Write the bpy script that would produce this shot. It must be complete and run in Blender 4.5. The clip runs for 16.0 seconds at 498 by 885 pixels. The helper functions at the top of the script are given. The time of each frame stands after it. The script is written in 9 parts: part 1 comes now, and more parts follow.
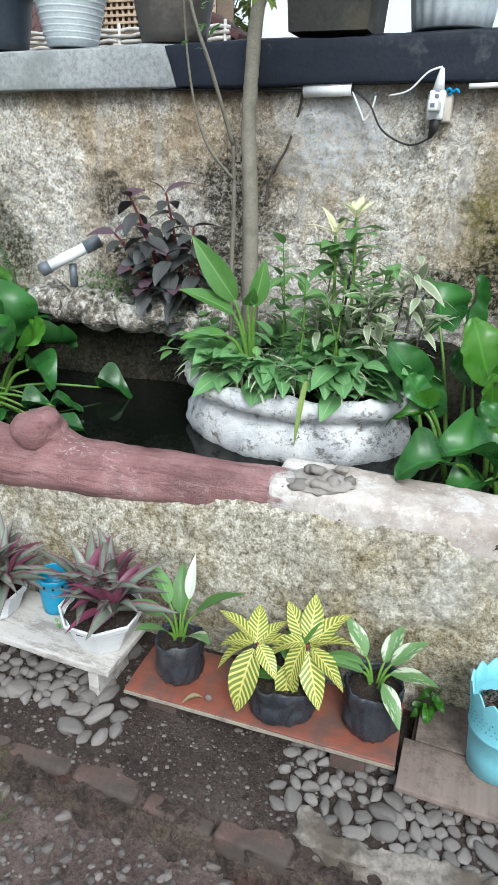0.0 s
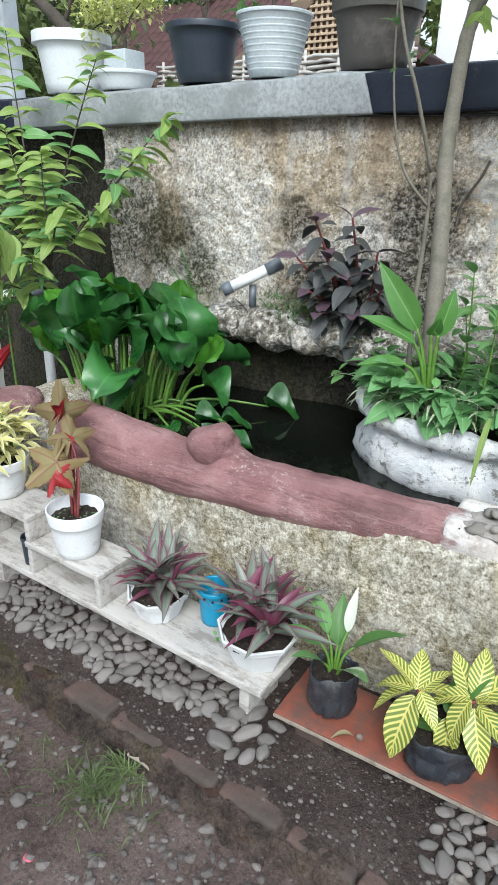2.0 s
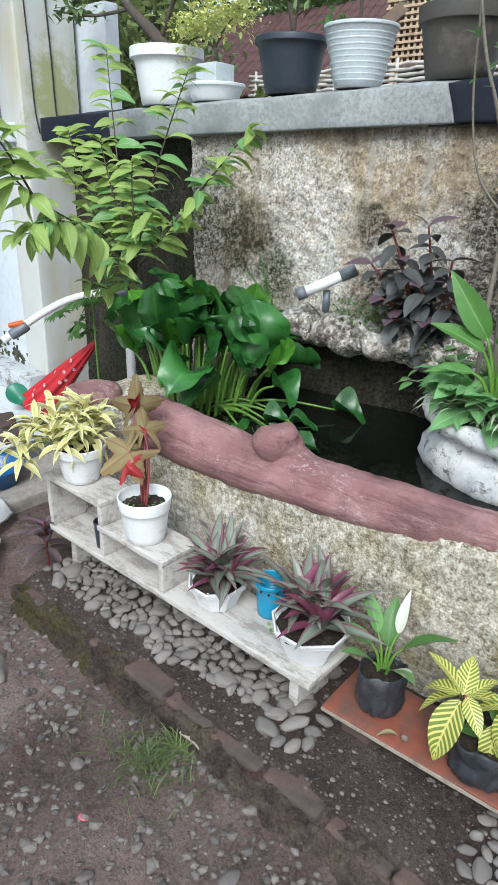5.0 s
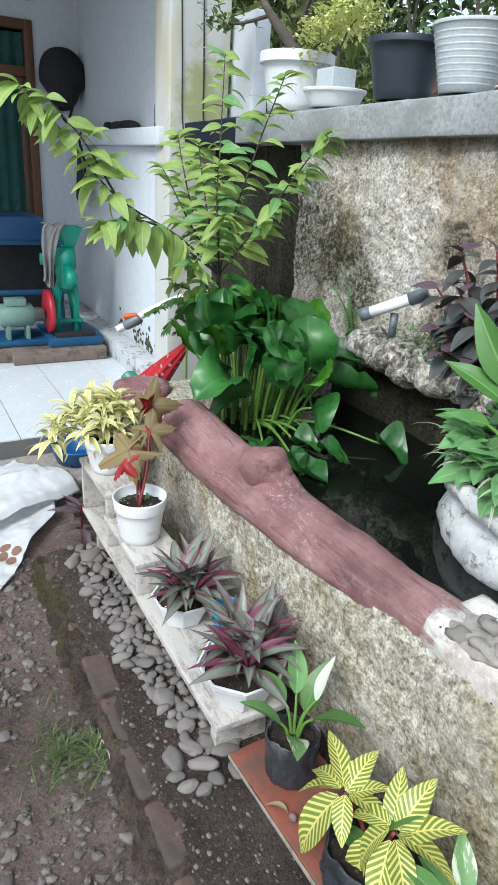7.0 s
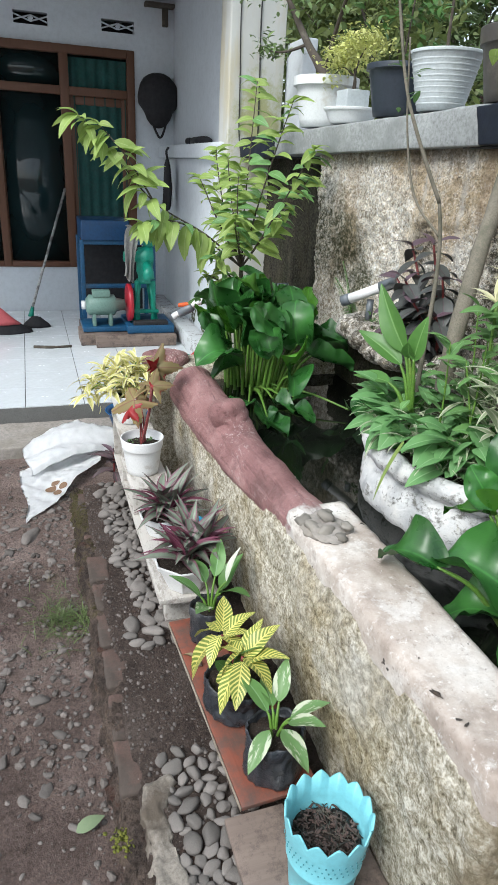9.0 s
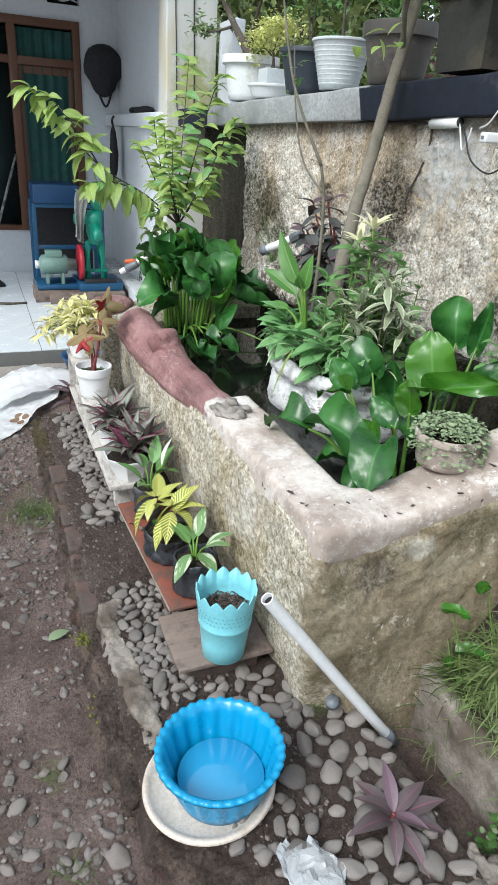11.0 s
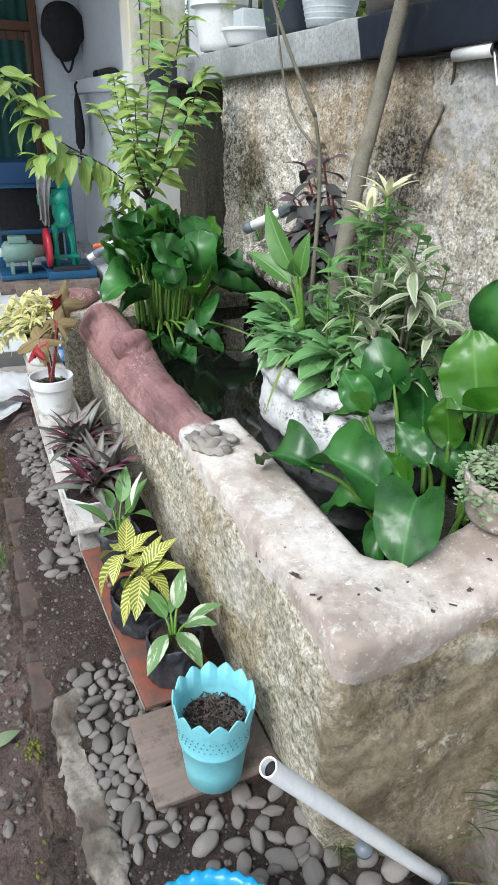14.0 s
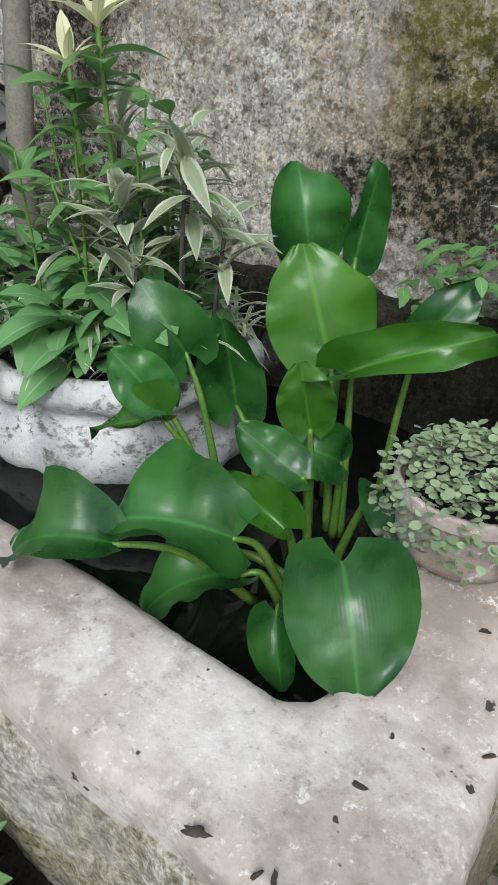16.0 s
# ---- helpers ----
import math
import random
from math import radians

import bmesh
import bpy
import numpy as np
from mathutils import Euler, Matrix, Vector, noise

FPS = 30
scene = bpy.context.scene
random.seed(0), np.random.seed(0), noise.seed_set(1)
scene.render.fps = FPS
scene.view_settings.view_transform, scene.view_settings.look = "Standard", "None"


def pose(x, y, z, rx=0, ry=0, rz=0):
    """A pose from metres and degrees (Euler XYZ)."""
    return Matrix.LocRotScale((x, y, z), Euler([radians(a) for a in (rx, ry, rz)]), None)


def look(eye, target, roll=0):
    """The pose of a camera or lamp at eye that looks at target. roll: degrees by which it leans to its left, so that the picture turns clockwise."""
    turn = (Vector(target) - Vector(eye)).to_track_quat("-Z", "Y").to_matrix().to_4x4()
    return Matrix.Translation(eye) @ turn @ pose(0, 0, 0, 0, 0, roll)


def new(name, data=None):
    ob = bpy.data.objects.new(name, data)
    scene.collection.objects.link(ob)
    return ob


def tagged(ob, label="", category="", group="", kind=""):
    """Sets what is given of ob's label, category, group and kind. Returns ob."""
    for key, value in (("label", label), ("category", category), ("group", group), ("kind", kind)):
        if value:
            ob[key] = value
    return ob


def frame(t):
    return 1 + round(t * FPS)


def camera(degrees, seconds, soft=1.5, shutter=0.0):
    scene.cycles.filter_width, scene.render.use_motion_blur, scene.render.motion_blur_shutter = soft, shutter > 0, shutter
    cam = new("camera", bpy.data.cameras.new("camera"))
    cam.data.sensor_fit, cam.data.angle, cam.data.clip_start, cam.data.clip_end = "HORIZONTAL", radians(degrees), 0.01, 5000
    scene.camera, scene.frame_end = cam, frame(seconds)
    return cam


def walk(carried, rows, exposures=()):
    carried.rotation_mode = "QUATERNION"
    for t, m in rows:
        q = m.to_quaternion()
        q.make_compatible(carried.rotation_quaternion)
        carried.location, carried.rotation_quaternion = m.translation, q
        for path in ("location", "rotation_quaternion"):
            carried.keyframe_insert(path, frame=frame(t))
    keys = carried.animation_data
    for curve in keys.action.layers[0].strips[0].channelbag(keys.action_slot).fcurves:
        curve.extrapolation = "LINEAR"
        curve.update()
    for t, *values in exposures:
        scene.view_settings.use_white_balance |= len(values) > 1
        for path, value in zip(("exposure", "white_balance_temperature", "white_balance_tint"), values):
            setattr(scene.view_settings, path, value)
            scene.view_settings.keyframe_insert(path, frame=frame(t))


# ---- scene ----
from mathutils.bvhtree import BVHTree

cam = camera(42.1, 16.0)
METRES, EYE, TILT, LEAN, TURN = 4.8, 1.5, 0.0, 0.0, 21.7
PATH = [
    (0, (-0.074, -0.039, 1.549), (-0.705, 1.672, 0.728), 1.7),
    (0.5, (-0.098, -0.034, 1.547), (-0.837, 1.638, 0.736), 1.4),
    (1, (-0.129, -0.034, 1.551), (-0.973, 1.595, 0.754), 1.1),
    (1.5, (-0.144, -0.037, 1.561), (-1.084, 1.544, 0.774), 1.0),
    (2, (-0.175, -0.059, 1.567), (-1.199, 1.471, 0.783), 1.4),
    (2.5, (-0.199, -0.075, 1.569), (-1.331, 1.383, 0.799), 1.7),
    (3, (-0.229, -0.104, 1.569), (-1.421, 1.304, 0.796), 2.1),
    (3.5, (-0.252, -0.127, 1.564), (-1.487, 1.245, 0.795), 2.4),
    (4, (-0.225, -0.125, 1.567), (-1.437, 1.282, 0.824), 2.8),
    (4.5, (-0.159, -0.116, 1.571), (-1.352, 1.309, 0.834), 2.7),
    (4.7, (-0.128, -0.114, 1.575), (-1.324, 1.3, 0.821), 2.2),
    (6.8, (0.164, 0.444, 1.577), (-1.37, 1.465, 0.8), 3.3),
    (7, (0.258, 0.54, 1.6), (-1.338, 1.46, 0.822), 3.8),
    (7.5, (0.424, 0.677, 1.581), (-1.214, 1.478, 0.76), 2.5),
    (8, (0.625, 0.719, 1.596), (-1.105, 1.394, 0.851), 2.3),
    (8.5, (0.835, 0.737, 1.64), (-0.873, 1.416, 0.851), 2.9),
    (9, (1.035, 0.83, 1.641), (-0.707, 1.429, 0.863), 3.0),
    (9.5, (1.302, 0.915, 1.624), (-0.45, 1.455, 0.825), 3.9),
    (10, (1.439, 0.902, 1.639), (-0.266, 1.516, 0.793), 3.4),
    (10.2, (1.466, 0.856, 1.637), (-0.215, 1.52, 0.781), 4.1),
    (12.3, (2.145, 0.7, 1.671), (0.493, 1.443, 0.821), 3.6),
    (12.5, (2.085, 0.714, 1.672), (0.46, 1.485, 0.797), 4.6),
    (13, (1.772, 0.739, 1.642), (0.14, 1.552, 0.82), 4.6),
    (13.5, (1.493, 0.839, 1.594), (-0.117, 1.649, 0.726), 2.3),
    (14, (1.189, 0.997, 1.576), (-0.445, 1.706, 0.666), 1.3),
    (14.5, (1.0, 1.085, 1.532), (-0.559, 1.844, 0.535), 3.3),
    (15, (0.763, 1.168, 1.479), (-0.538, 2.191, 0.355), 2.0),
    (15.5, (0.578, 1.237, 1.404), (-0.451, 2.523, 0.269), 3.5),
    (16, (0.441, 1.288, 1.358), (-0.543, 2.663, 0.29), 1.8),
]
EXPOSURES = [(0.0, 0.72, 5850, 5), (7.0, 0.7, 5850, 6), (9.5, 0.66, 6150, 7), (12.5, 0.8, 6000, 6), (14.0, 0.7, 6000, 7), (15.2, 0.42, 5980, 7), (16.0, 0.3, 6050, 7)]
walk(cam, [(t, look(eye, target, roll)) for t, eye, target, roll in PATH], EXPOSURES)

# ---- world and light ----
SUN_ELEV, SUN_TURN = 45.0, 150.0
world = bpy.data.worlds.new("world")
scene.world = world
world.use_nodes = True
wn = world.node_tree.nodes
sky = wn.new("ShaderNodeTexSky")
sky.sky_type, sky.sun_disc = "NISHITA", False
sky.sun_elevation, sky.sun_rotation = radians(SUN_ELEV), radians(SUN_TURN)
sky.air_density, sky.dust_density, sky.ozone_density = 1.0, 4.0, 1.0
cloud = wn.new("ShaderNodeMix")
cloud.data_type = "RGBA"
cloud.inputs[0].default_value = 0.6
cloud.inputs[7].default_value = (7.0, 7.3, 7.6, 1.0)
world.node_tree.links.new(sky.outputs[0], cloud.inputs[6])
world.node_tree.links.new(cloud.outputs[2], wn["Background"].inputs[0])
wn["Background"].inputs[1].default_value = 0.125
sun_data = bpy.data.lights.new("sun", "SUN")
sun_data.energy, sun_data.angle, sun_data.color = 2.2, radians(26), (1.0, 0.97, 0.93)
sun = new("sun", sun_data)
_a, _e = radians(SUN_TURN), radians(SUN_ELEV)
sun.matrix_world = look(Vector((math.sin(_a) * math.cos(_e), math.cos(_a) * math.cos(_e), math.sin(_e))) * 20, (0, 0, 0))

# ---- materials ----
class Graph:
    """A node material: short calls for the nodes that it uses."""

    def __init__(self, name):
        self.m = bpy.data.materials.new(name)
        self.m.use_nodes = True
        self.t = self.m.node_tree
        self.b = self.t.nodes["Principled BSDF"]
        self.co = self.t.nodes.new("ShaderNodeTexCoord")

    def node(self, kind):
        return self.t.nodes.new(kind)

    def put(self, sock, v):
        if isinstance(v, bpy.types.NodeSocket):
            self.t.links.new(v, sock)
        elif isinstance(v, (tuple, list)):
            sock.default_value = (*v, 1.0) if len(v) == 3 and sock.type == "RGBA" else v
        else:
            sock.default_value = v

    def noise(self, scale, detail=4.0, rough=0.55, vec=None, dist=0.0):
        n = self.node("ShaderNodeTexNoise")
        self.put(n.inputs["Vector"], vec or self.co.outputs["Object"])
        n.inputs["Scale"].default_value, n.inputs["Detail"].default_value = scale, detail
        n.inputs["Roughness"].default_value, n.inputs["Distortion"].default_value = rough, dist
        return n.outputs["Fac"]

    def cells(self, scale, feature="F1", out="Distance", vec=None):
        n = self.node("ShaderNodeTexVoronoi")
        n.feature = feature
        self.put(n.inputs["Vector"], vec or self.co.outputs["Object"])
        n.inputs["Scale"].default_value = scale
        return n.outputs[out]

    def scaled(self, x, y, z, vec=None):
        n = self.node("ShaderNodeMapping")
        self.put(n.inputs["Vector"], vec or self.co.outputs["Object"])
        n.inputs["Scale"].default_value = (x, y, z)
        return n.outputs[0]

    def ramp(self, fac, *stops):
        n = self.node("ShaderNodeValToRGB")
        self.put(n.inputs[0], fac)
        e = n.color_ramp.elements
        while len(e) < len(stops):
            e.new(0.5)
        for el, (p, c) in zip(e, stops):
            el.position = p
            el.color = (*c, 1.0) if isinstance(c, tuple) else (c, c, c, 1.0)
        return n.outputs[0]

    def mix(self, fac, a, b, blend="MIX"):
        n = self.node("ShaderNodeMix")
        n.data_type, n.blend_type = "RGBA", blend
        self.put(n.inputs[0], fac), self.put(n.inputs[6], a), self.put(n.inputs[7], b)
        return n.outputs[2]

    def calc(self, op, a, b=0.0):
        n = self.node("ShaderNodeMath")
        n.operation = op
        self.put(n.inputs[0], a), self.put(n.inputs[1], b)
        return n.outputs[0]

    def axis(self, name, vec=None):
        n = self.node("ShaderNodeSeparateXYZ")
        self.put(n.inputs[0], vec or self.co.outputs["Object"])
        return n.outputs[name]

    def chance(self):
        return self.node("ShaderNodeObjectInfo").outputs["Random"]

    def island(self):
        return self.node("ShaderNodeNewGeometry").outputs["Random Per Island"]

    def vary(self, col, fac, amount):
        """Lighter or darker by a chance of the piece."""
        return self.mix(1.0, col, self.ramp(fac, (0.0, 1 - amount), (1.0, 1.0)), "MULTIPLY")

    def bump(self, height, strength=0.4, far=0.005):
        n = self.node("ShaderNodeBump")
        n.inputs["Strength"].default_value, n.inputs["Distance"].default_value = strength, far
        self.put(n.inputs["Height"], height)
        self.put(self.b.inputs["Normal"], n.outputs[0])

    def done(self, col, rough=0.6, metal=0.0, spec=0.5, **more):
        self.put(self.b.inputs["Base Color"], col)
        self.put(self.b.inputs["Roughness"], rough)
        self.b.inputs["Metallic"].default_value = metal
        self.b.inputs["Specular IOR Level"].default_value = spec
        for k, v in more.items():
            self.put(self.b.inputs[k.replace("_", " ")], v)
        return self.m


def plain(name, col, rough=0.5, amount=0.25, scale=14.0, dirt=None, dirt_at=0.62, metal=0.0, bump=0.12, spec=0.5):
    """Paint, plastic or metal with mottling, grime and fine relief."""
    g = Graph(name)
    c = g.mix(g.noise(scale, 5.0), tuple(v * (1 - amount) for v in col), tuple(min(1, v * (1 + amount * 0.4)) for v in col))
    c = g.mix(1.0, c, g.ramp(g.noise(scale * 8, 6.0, 0.75), (0.34, 1 - min(0.4, amount)), (0.56, 1.0)), "MULTIPLY")
    if dirt:
        f = g.ramp(g.noise(scale * 0.45, 7.0, 0.68), (dirt_at - 0.05, 0.0), (dirt_at + 0.12, 1.0))
        c = g.mix(f, c, dirt)
    g.bump(g.noise(scale * 9, 3.0), bump, 0.002)
    return g.done(c, g.ramp(g.noise(scale * 2), (0.3, max(0, rough - 0.1)), (0.7, min(1, rough + 0.12))), metal, spec)


def pebbledash(name, low, mid, high, moss, moss_at=0.62, dark_at=0.6, moulds=(), grain=75.0, lime_at=0.55, ochre_at=0.52, ochre_col=(0.3, 0.225, 0.12), streaks=False):
    """Rough cement render full of stone chips, with lime patches, rain stains, moss and speckled black mould."""
    g = Graph(name)
    wn_ = g.node("ShaderNodeTexNoise")
    g.put(wn_.inputs["Vector"], g.co.outputs["Object"])
    wn_.inputs["Scale"].default_value, wn_.inputs["Detail"].default_value = 55.0, 6.0
    mul = g.node("ShaderNodeVectorMath")
    mul.operation = "MULTIPLY_ADD"
    g.put(mul.inputs[0], wn_.outputs["Color"])
    mul.inputs[1].default_value = (0.03, 0.03, 0.03)
    g.put(mul.inputs[2], g.co.outputs["Object"])
    warp = mul.outputs[0]
    chip = g.axis("X", g.cells(grain, "F1", "Color", warp))
    fine = g.noise(42.0, 9.0, 0.75)
    base = g.ramp(g.calc("ADD", g.calc("MULTIPLY", chip, 0.2), g.calc("MULTIPLY", fine, 0.8)), (0.33, low), (0.455, mid), (0.56, high), (0.66, tuple(min(0.78, v * 1.2) for v in high)))
    lime = g.ramp(g.noise(2.6, 8.0, 0.62, g.scaled(1.2, 1.2, 0.8)), (lime_at, 0.0), (lime_at + 0.1, 0.8))
    base = g.mix(lime, base, g.ramp(fine, (0.3, (0.4, 0.4, 0.39)), (0.55, (0.66, 0.66, 0.64))))
    ochre = g.ramp(g.noise(1.9, 8.0, 0.6, g.scaled(1.4, 1.4, 0.8)), (ochre_at, 0.0), (ochre_at + 0.14, 0.7))
    base = g.mix(ochre, base, g.mix(fine, tuple(v * 0.6 for v in ochre_col), tuple(v * 1.5 for v in ochre_col)))
    drip = g.ramp(g.noise(5.0, 8.0, 0.66, g.scaled(1.6, 1.6, 0.35)), (dark_at, 0.0), (dark_at + 0.1, 0.8))
    base = g.mix(drip, base, (0.07, 0.062, 0.045))
    speck = g.ramp(g.noise(48.0, 7.0, 0.8), (0.46, 0.0), (0.54, 1.0))
    green = g.ramp(g.noise(2.6, 9.0, 0.72, g.scaled(1.0, 1.0, 0.7)), (moss_at, 0.0), (moss_at + 0.1, 1.0))
    base = g.mix(g.calc("MULTIPLY", green, g.calc("ADD", g.calc("MULTIPLY", speck, 0.6), 0.3)), base, moss)
    fleck = g.calc("MULTIPLY", g.ramp(g.cells(grain, "F1", "Distance", warp), (0.2, 1.0), (0.42, 0.0)), g.ramp(chip, (0.55, 0.0), (0.66, 0.9)))
    base = g.mix(g.calc("MULTIPLY", fleck, g.ramp(g.noise(4.0, 6.0, 0.65), (0.42, 0.15), (0.56, 1.0))), base, tuple(min(0.8, v * 1.25) for v in high))
    gap = g.ramp(g.cells(grain, "DISTANCE_TO_EDGE", "Distance", warp), (0.0, 0.5), (0.08, 0.0))
    base = g.mix(g.calc("MULTIPLY", gap, g.ramp(g.noise(11.0, 5.0, 0.7), (0.42, 0.0), (0.58, 1.0))), base, tuple(v * 0.5 for v in low))
    pit = g.ramp(g.noise(30.0, 9.0, 0.8), (0.33, 1.0), (0.41, 0.0))
    base = g.mix(pit, base, tuple(v * 0.3 for v in low))
    base = g.mix(1.0, base, g.ramp(g.noise(grain * 0.75, 5.0, 0.72), (0.36, 0.5), (0.48, 1.08), (0.6, 1.4)), "MULTIPLY")
    if streaks:
        run = g.noise(2.4, 8.0, 0.62, g.scaled(3.2, 3.2, 0.32))
        base = g.mix(g.ramp(run, (0.54, 0.0), (0.66, 0.5)), base, g.mix(fine, (0.16, 0.105, 0.065), (0.4, 0.29, 0.19)))
        base = g.mix(g.ramp(run, (0.34, 0.55), (0.42, 0.0)), base, g.mix(fine, (0.36, 0.35, 0.33), (0.78, 0.77, 0.74)))
        # Darker towards the top and paler towards the foot, along an irregular height.
        ragged = g.calc("ADD", g.axis("Z"), g.calc("MULTIPLY", g.calc("SUBTRACT", g.noise(5.0, 8.0, 0.7, g.scaled(2.0, 2.0, 0.4)), 0.5), 0.35))
        base = g.mix(g.ramp(g.calc("SUBTRACT", ragged, 1.0), (0.69, 0.0), (0.77, 0.7)), base, g.mix(fine, (0.06, 0.05, 0.038), (0.25, 0.2, 0.15)))
        base = g.mix(g.ramp(ragged, (0.9, 0.7), (1.06, 0.0)), base, g.mix(speck, (0.2, 0.17, 0.12), (0.74, 0.72, 0.66)))
    rag = g.calc("SUBTRACT", g.noise(9.0, 9.0, 0.85), 0.5)
    for x, y, z, r, col in moulds:
        n = g.node("ShaderNodeVectorMath")
        n.operation = "DISTANCE"
        g.put(n.inputs[0], g.co.outputs["Object"])
        n.inputs[1].default_value = (x, y, z)
        d = g.calc("ADD", n.outputs["Value"], g.calc("MULTIPLY", rag, r * 4.0))
        f = g.calc("MULTIPLY", g.ramp(d, (r * 0.6, 1.0), (r * 1.3, 0.0)), g.calc("ADD", g.calc("MULTIPLY", speck, 0.6), 0.38))
        base = g.mix(f, base, col)
    h = g.calc("ADD", g.calc("MULTIPLY", fine, 0.6), g.calc("ADD", g.calc("MULTIPLY", g.noise(130.0, 6.0, 0.8), 0.7), g.calc("MULTIPLY", fleck, 0.3)))
    g.bump(h, 1.0, 0.018)
    return g.done(base, 0.92, spec=0.2)


def stucco(name):
    """Cream cement full of small chips on the pond's front, rubbed down to plain ochre plaster on its end."""
    g = Graph(name)
    fine, tiny = g.noise(44.0, 9.0, 0.76), g.noise(130.0, 6.0, 0.72)
    both = g.calc("ADD", g.calc("MULTIPLY", fine, 0.6), g.calc("MULTIPLY", tiny, 0.4))
    base = g.ramp(both, (0.375, (0.06, 0.05, 0.032)), (0.435, (0.24, 0.21, 0.145)), (0.5, (0.45, 0.41, 0.32)), (0.575, (0.76, 0.73, 0.64)))
    worn = g.noise(3.2, 8.0, 0.66, g.scaled(1.3, 1.3, 0.6))
    base = g.mix(g.ramp(worn, (0.48, 0.0), (0.62, 0.75)), base, g.mix(1.0, base, (0.68, 0.6, 0.42), "MULTIPLY"))
    base = g.mix(g.ramp(g.noise(2.4, 6.0, 0.6), (0.52, 0.0), (0.64, 0.45)), base, g.ramp(fine, (0.36, (0.42, 0.4, 0.36)), (0.6, (0.7, 0.69, 0.65))))
    base = g.mix(g.ramp(g.noise(6.5, 9.0, 0.74, g.scaled(1.6, 1.6, 0.7)), (0.61, 0.0), (0.69, 0.7)), base, g.mix(tiny, (0.03, 0.026, 0.012), (0.17, 0.14, 0.07)))
    base = g.mix(g.ramp(g.noise(21.0, 7.0, 0.75), (0.32, 0.8), (0.39, 0.0)), base, (0.05, 0.042, 0.026))
    plaster = g.ramp(g.noise(5.0, 7.0, 0.66), (0.36, (0.14, 0.108, 0.064)), (0.5, (0.235, 0.19, 0.122)), (0.66, (0.33, 0.28, 0.195)))
    plaster = g.mix(1.0, plaster, g.ramp(both, (0.38, 0.7), (0.5, 1.0), (0.62, 1.25)), "MULTIPLY")
    chips = g.calc("MULTIPLY", g.ramp(g.noise(30.0, 5.0, 0.7), (0.57, 0.0), (0.63, 0.85)), g.ramp(g.noise(4.5, 4.0, 0.6), (0.48, 0.0), (0.58, 1.0)))
    plaster = g.mix(chips, plaster, (0.6, 0.56, 0.46))
    rag = g.calc("SUBTRACT", g.noise(13.0, 8.0, 0.8), 0.5)
    for x, y, z, r, col in ((0.455, 1.72, 0.5, 0.07, (0.05, 0.04, 0.036)), (0.455, 1.6, 0.48, 0.05, (0.1, 0.085, 0.045)), (0.46, 1.86, 0.58, 0.045, (0.7, 0.68, 0.62)), (0.465, 2.05, 0.62, 0.09, (0.09, 0.075, 0.04))):
        n = g.node("ShaderNodeVectorMath")
        n.operation = "DISTANCE"
        g.put(n.inputs[0], g.co.outputs["Object"])
        n.inputs[1].default_value = (x, y, z)
        d = g.calc("ADD", n.outputs["Value"], g.calc("MULTIPLY", rag, r * 3.5))
        plaster = g.mix(g.calc("MULTIPLY", g.ramp(d, (r * 0.6, 0.85), (r * 1.2, 0.0)), g.ramp(tiny, (0.4, 1.0), (0.62, 0.35))), plaster, col)
    edge = g.calc("ADD", g.axis("X"), g.calc("MULTIPLY", g.calc("SUBTRACT", g.noise(6.0, 8.0, 0.7), 0.5), 0.3))
    base = g.mix(g.ramp(edge, (0.37, 0.0), (0.445, 0.92)), base, plaster)
    g.bump(g.calc("ADD", g.calc("MULTIPLY", fine, 0.7), g.calc("MULTIPLY", tiny, 0.6)), 0.9, 0.014)
    return g.done(base, 0.92, spec=0.2)


def leafy(name, dark, light, vein=None, edge=None, patch=None, rough=0.4, stripes=0.0, back=0.0, hue=0.25, shine=0.45):
    """A leaf: midrib and side veins or variegation by its own length and width."""
    g = Graph(name)
    uv = g.co.outputs["UV"]
    u = g.calc("ABSOLUTE", g.calc("SUBTRACT", g.axis("X", uv), 0.5))
    c = g.mix(g.noise(26.0, 4.0), dark, light)
    if stripes and vein:
        s = g.calc("SUBTRACT", g.calc("MULTIPLY", g.axis("Y", uv), stripes), g.calc("MULTIPLY", u, stripes * 0.42))
        w = g.calc("PINGPONG", g.calc("ADD", s, g.calc("MULTIPLY", g.noise(28.0, 2.0), 0.35)), 0.5)
        c = g.mix(g.ramp(w, (0.15, 1.0), (0.27, 0.0)), c, vein)
    if vein:
        c = g.mix(g.ramp(u, (0.02, 1.0), (0.045, 0.0)), c, vein)
    if edge:
        wob = g.calc("ADD", u, g.calc("MULTIPLY", g.calc("SUBTRACT", g.noise(60.0), 0.5), 0.22))
        c = g.mix(g.ramp(wob, (0.3, 0.0), (0.36, 1.0)), c, edge)
    if patch:
        c = g.mix(g.ramp(g.noise(10.0, 4.0, 0.65, g.scaled(4.0, 1.0, 1.0)), (0.5, 0.0), (0.58, 0.9)), c, patch)
    c = g.vary(c, g.chance(), hue)
    c = g.vary(c, g.island(), hue)
    g.bump(g.calc("ADD", g.noise(40.0, 2.0), g.ramp(u, (0.0, 0.0), (0.05, 1.0))) if vein else g.noise(30.0, 2.0), 0.25, 0.004)
    m = g.done(c, rough, spec=shine)
    if back:
        out = g.t.nodes["Material Output"]
        tr, mx = g.node("ShaderNodeBsdfTranslucent"), g.node("ShaderNodeMixShader")
        g.put(tr.inputs[0], c)
        mx.inputs[0].default_value = back
        g.t.links.new(g.b.outputs[0], mx.inputs[1]), g.t.links.new(tr.outputs[0], mx.inputs[2])
        g.t.links.new(mx.outputs[0], out.inputs[0])
    return m


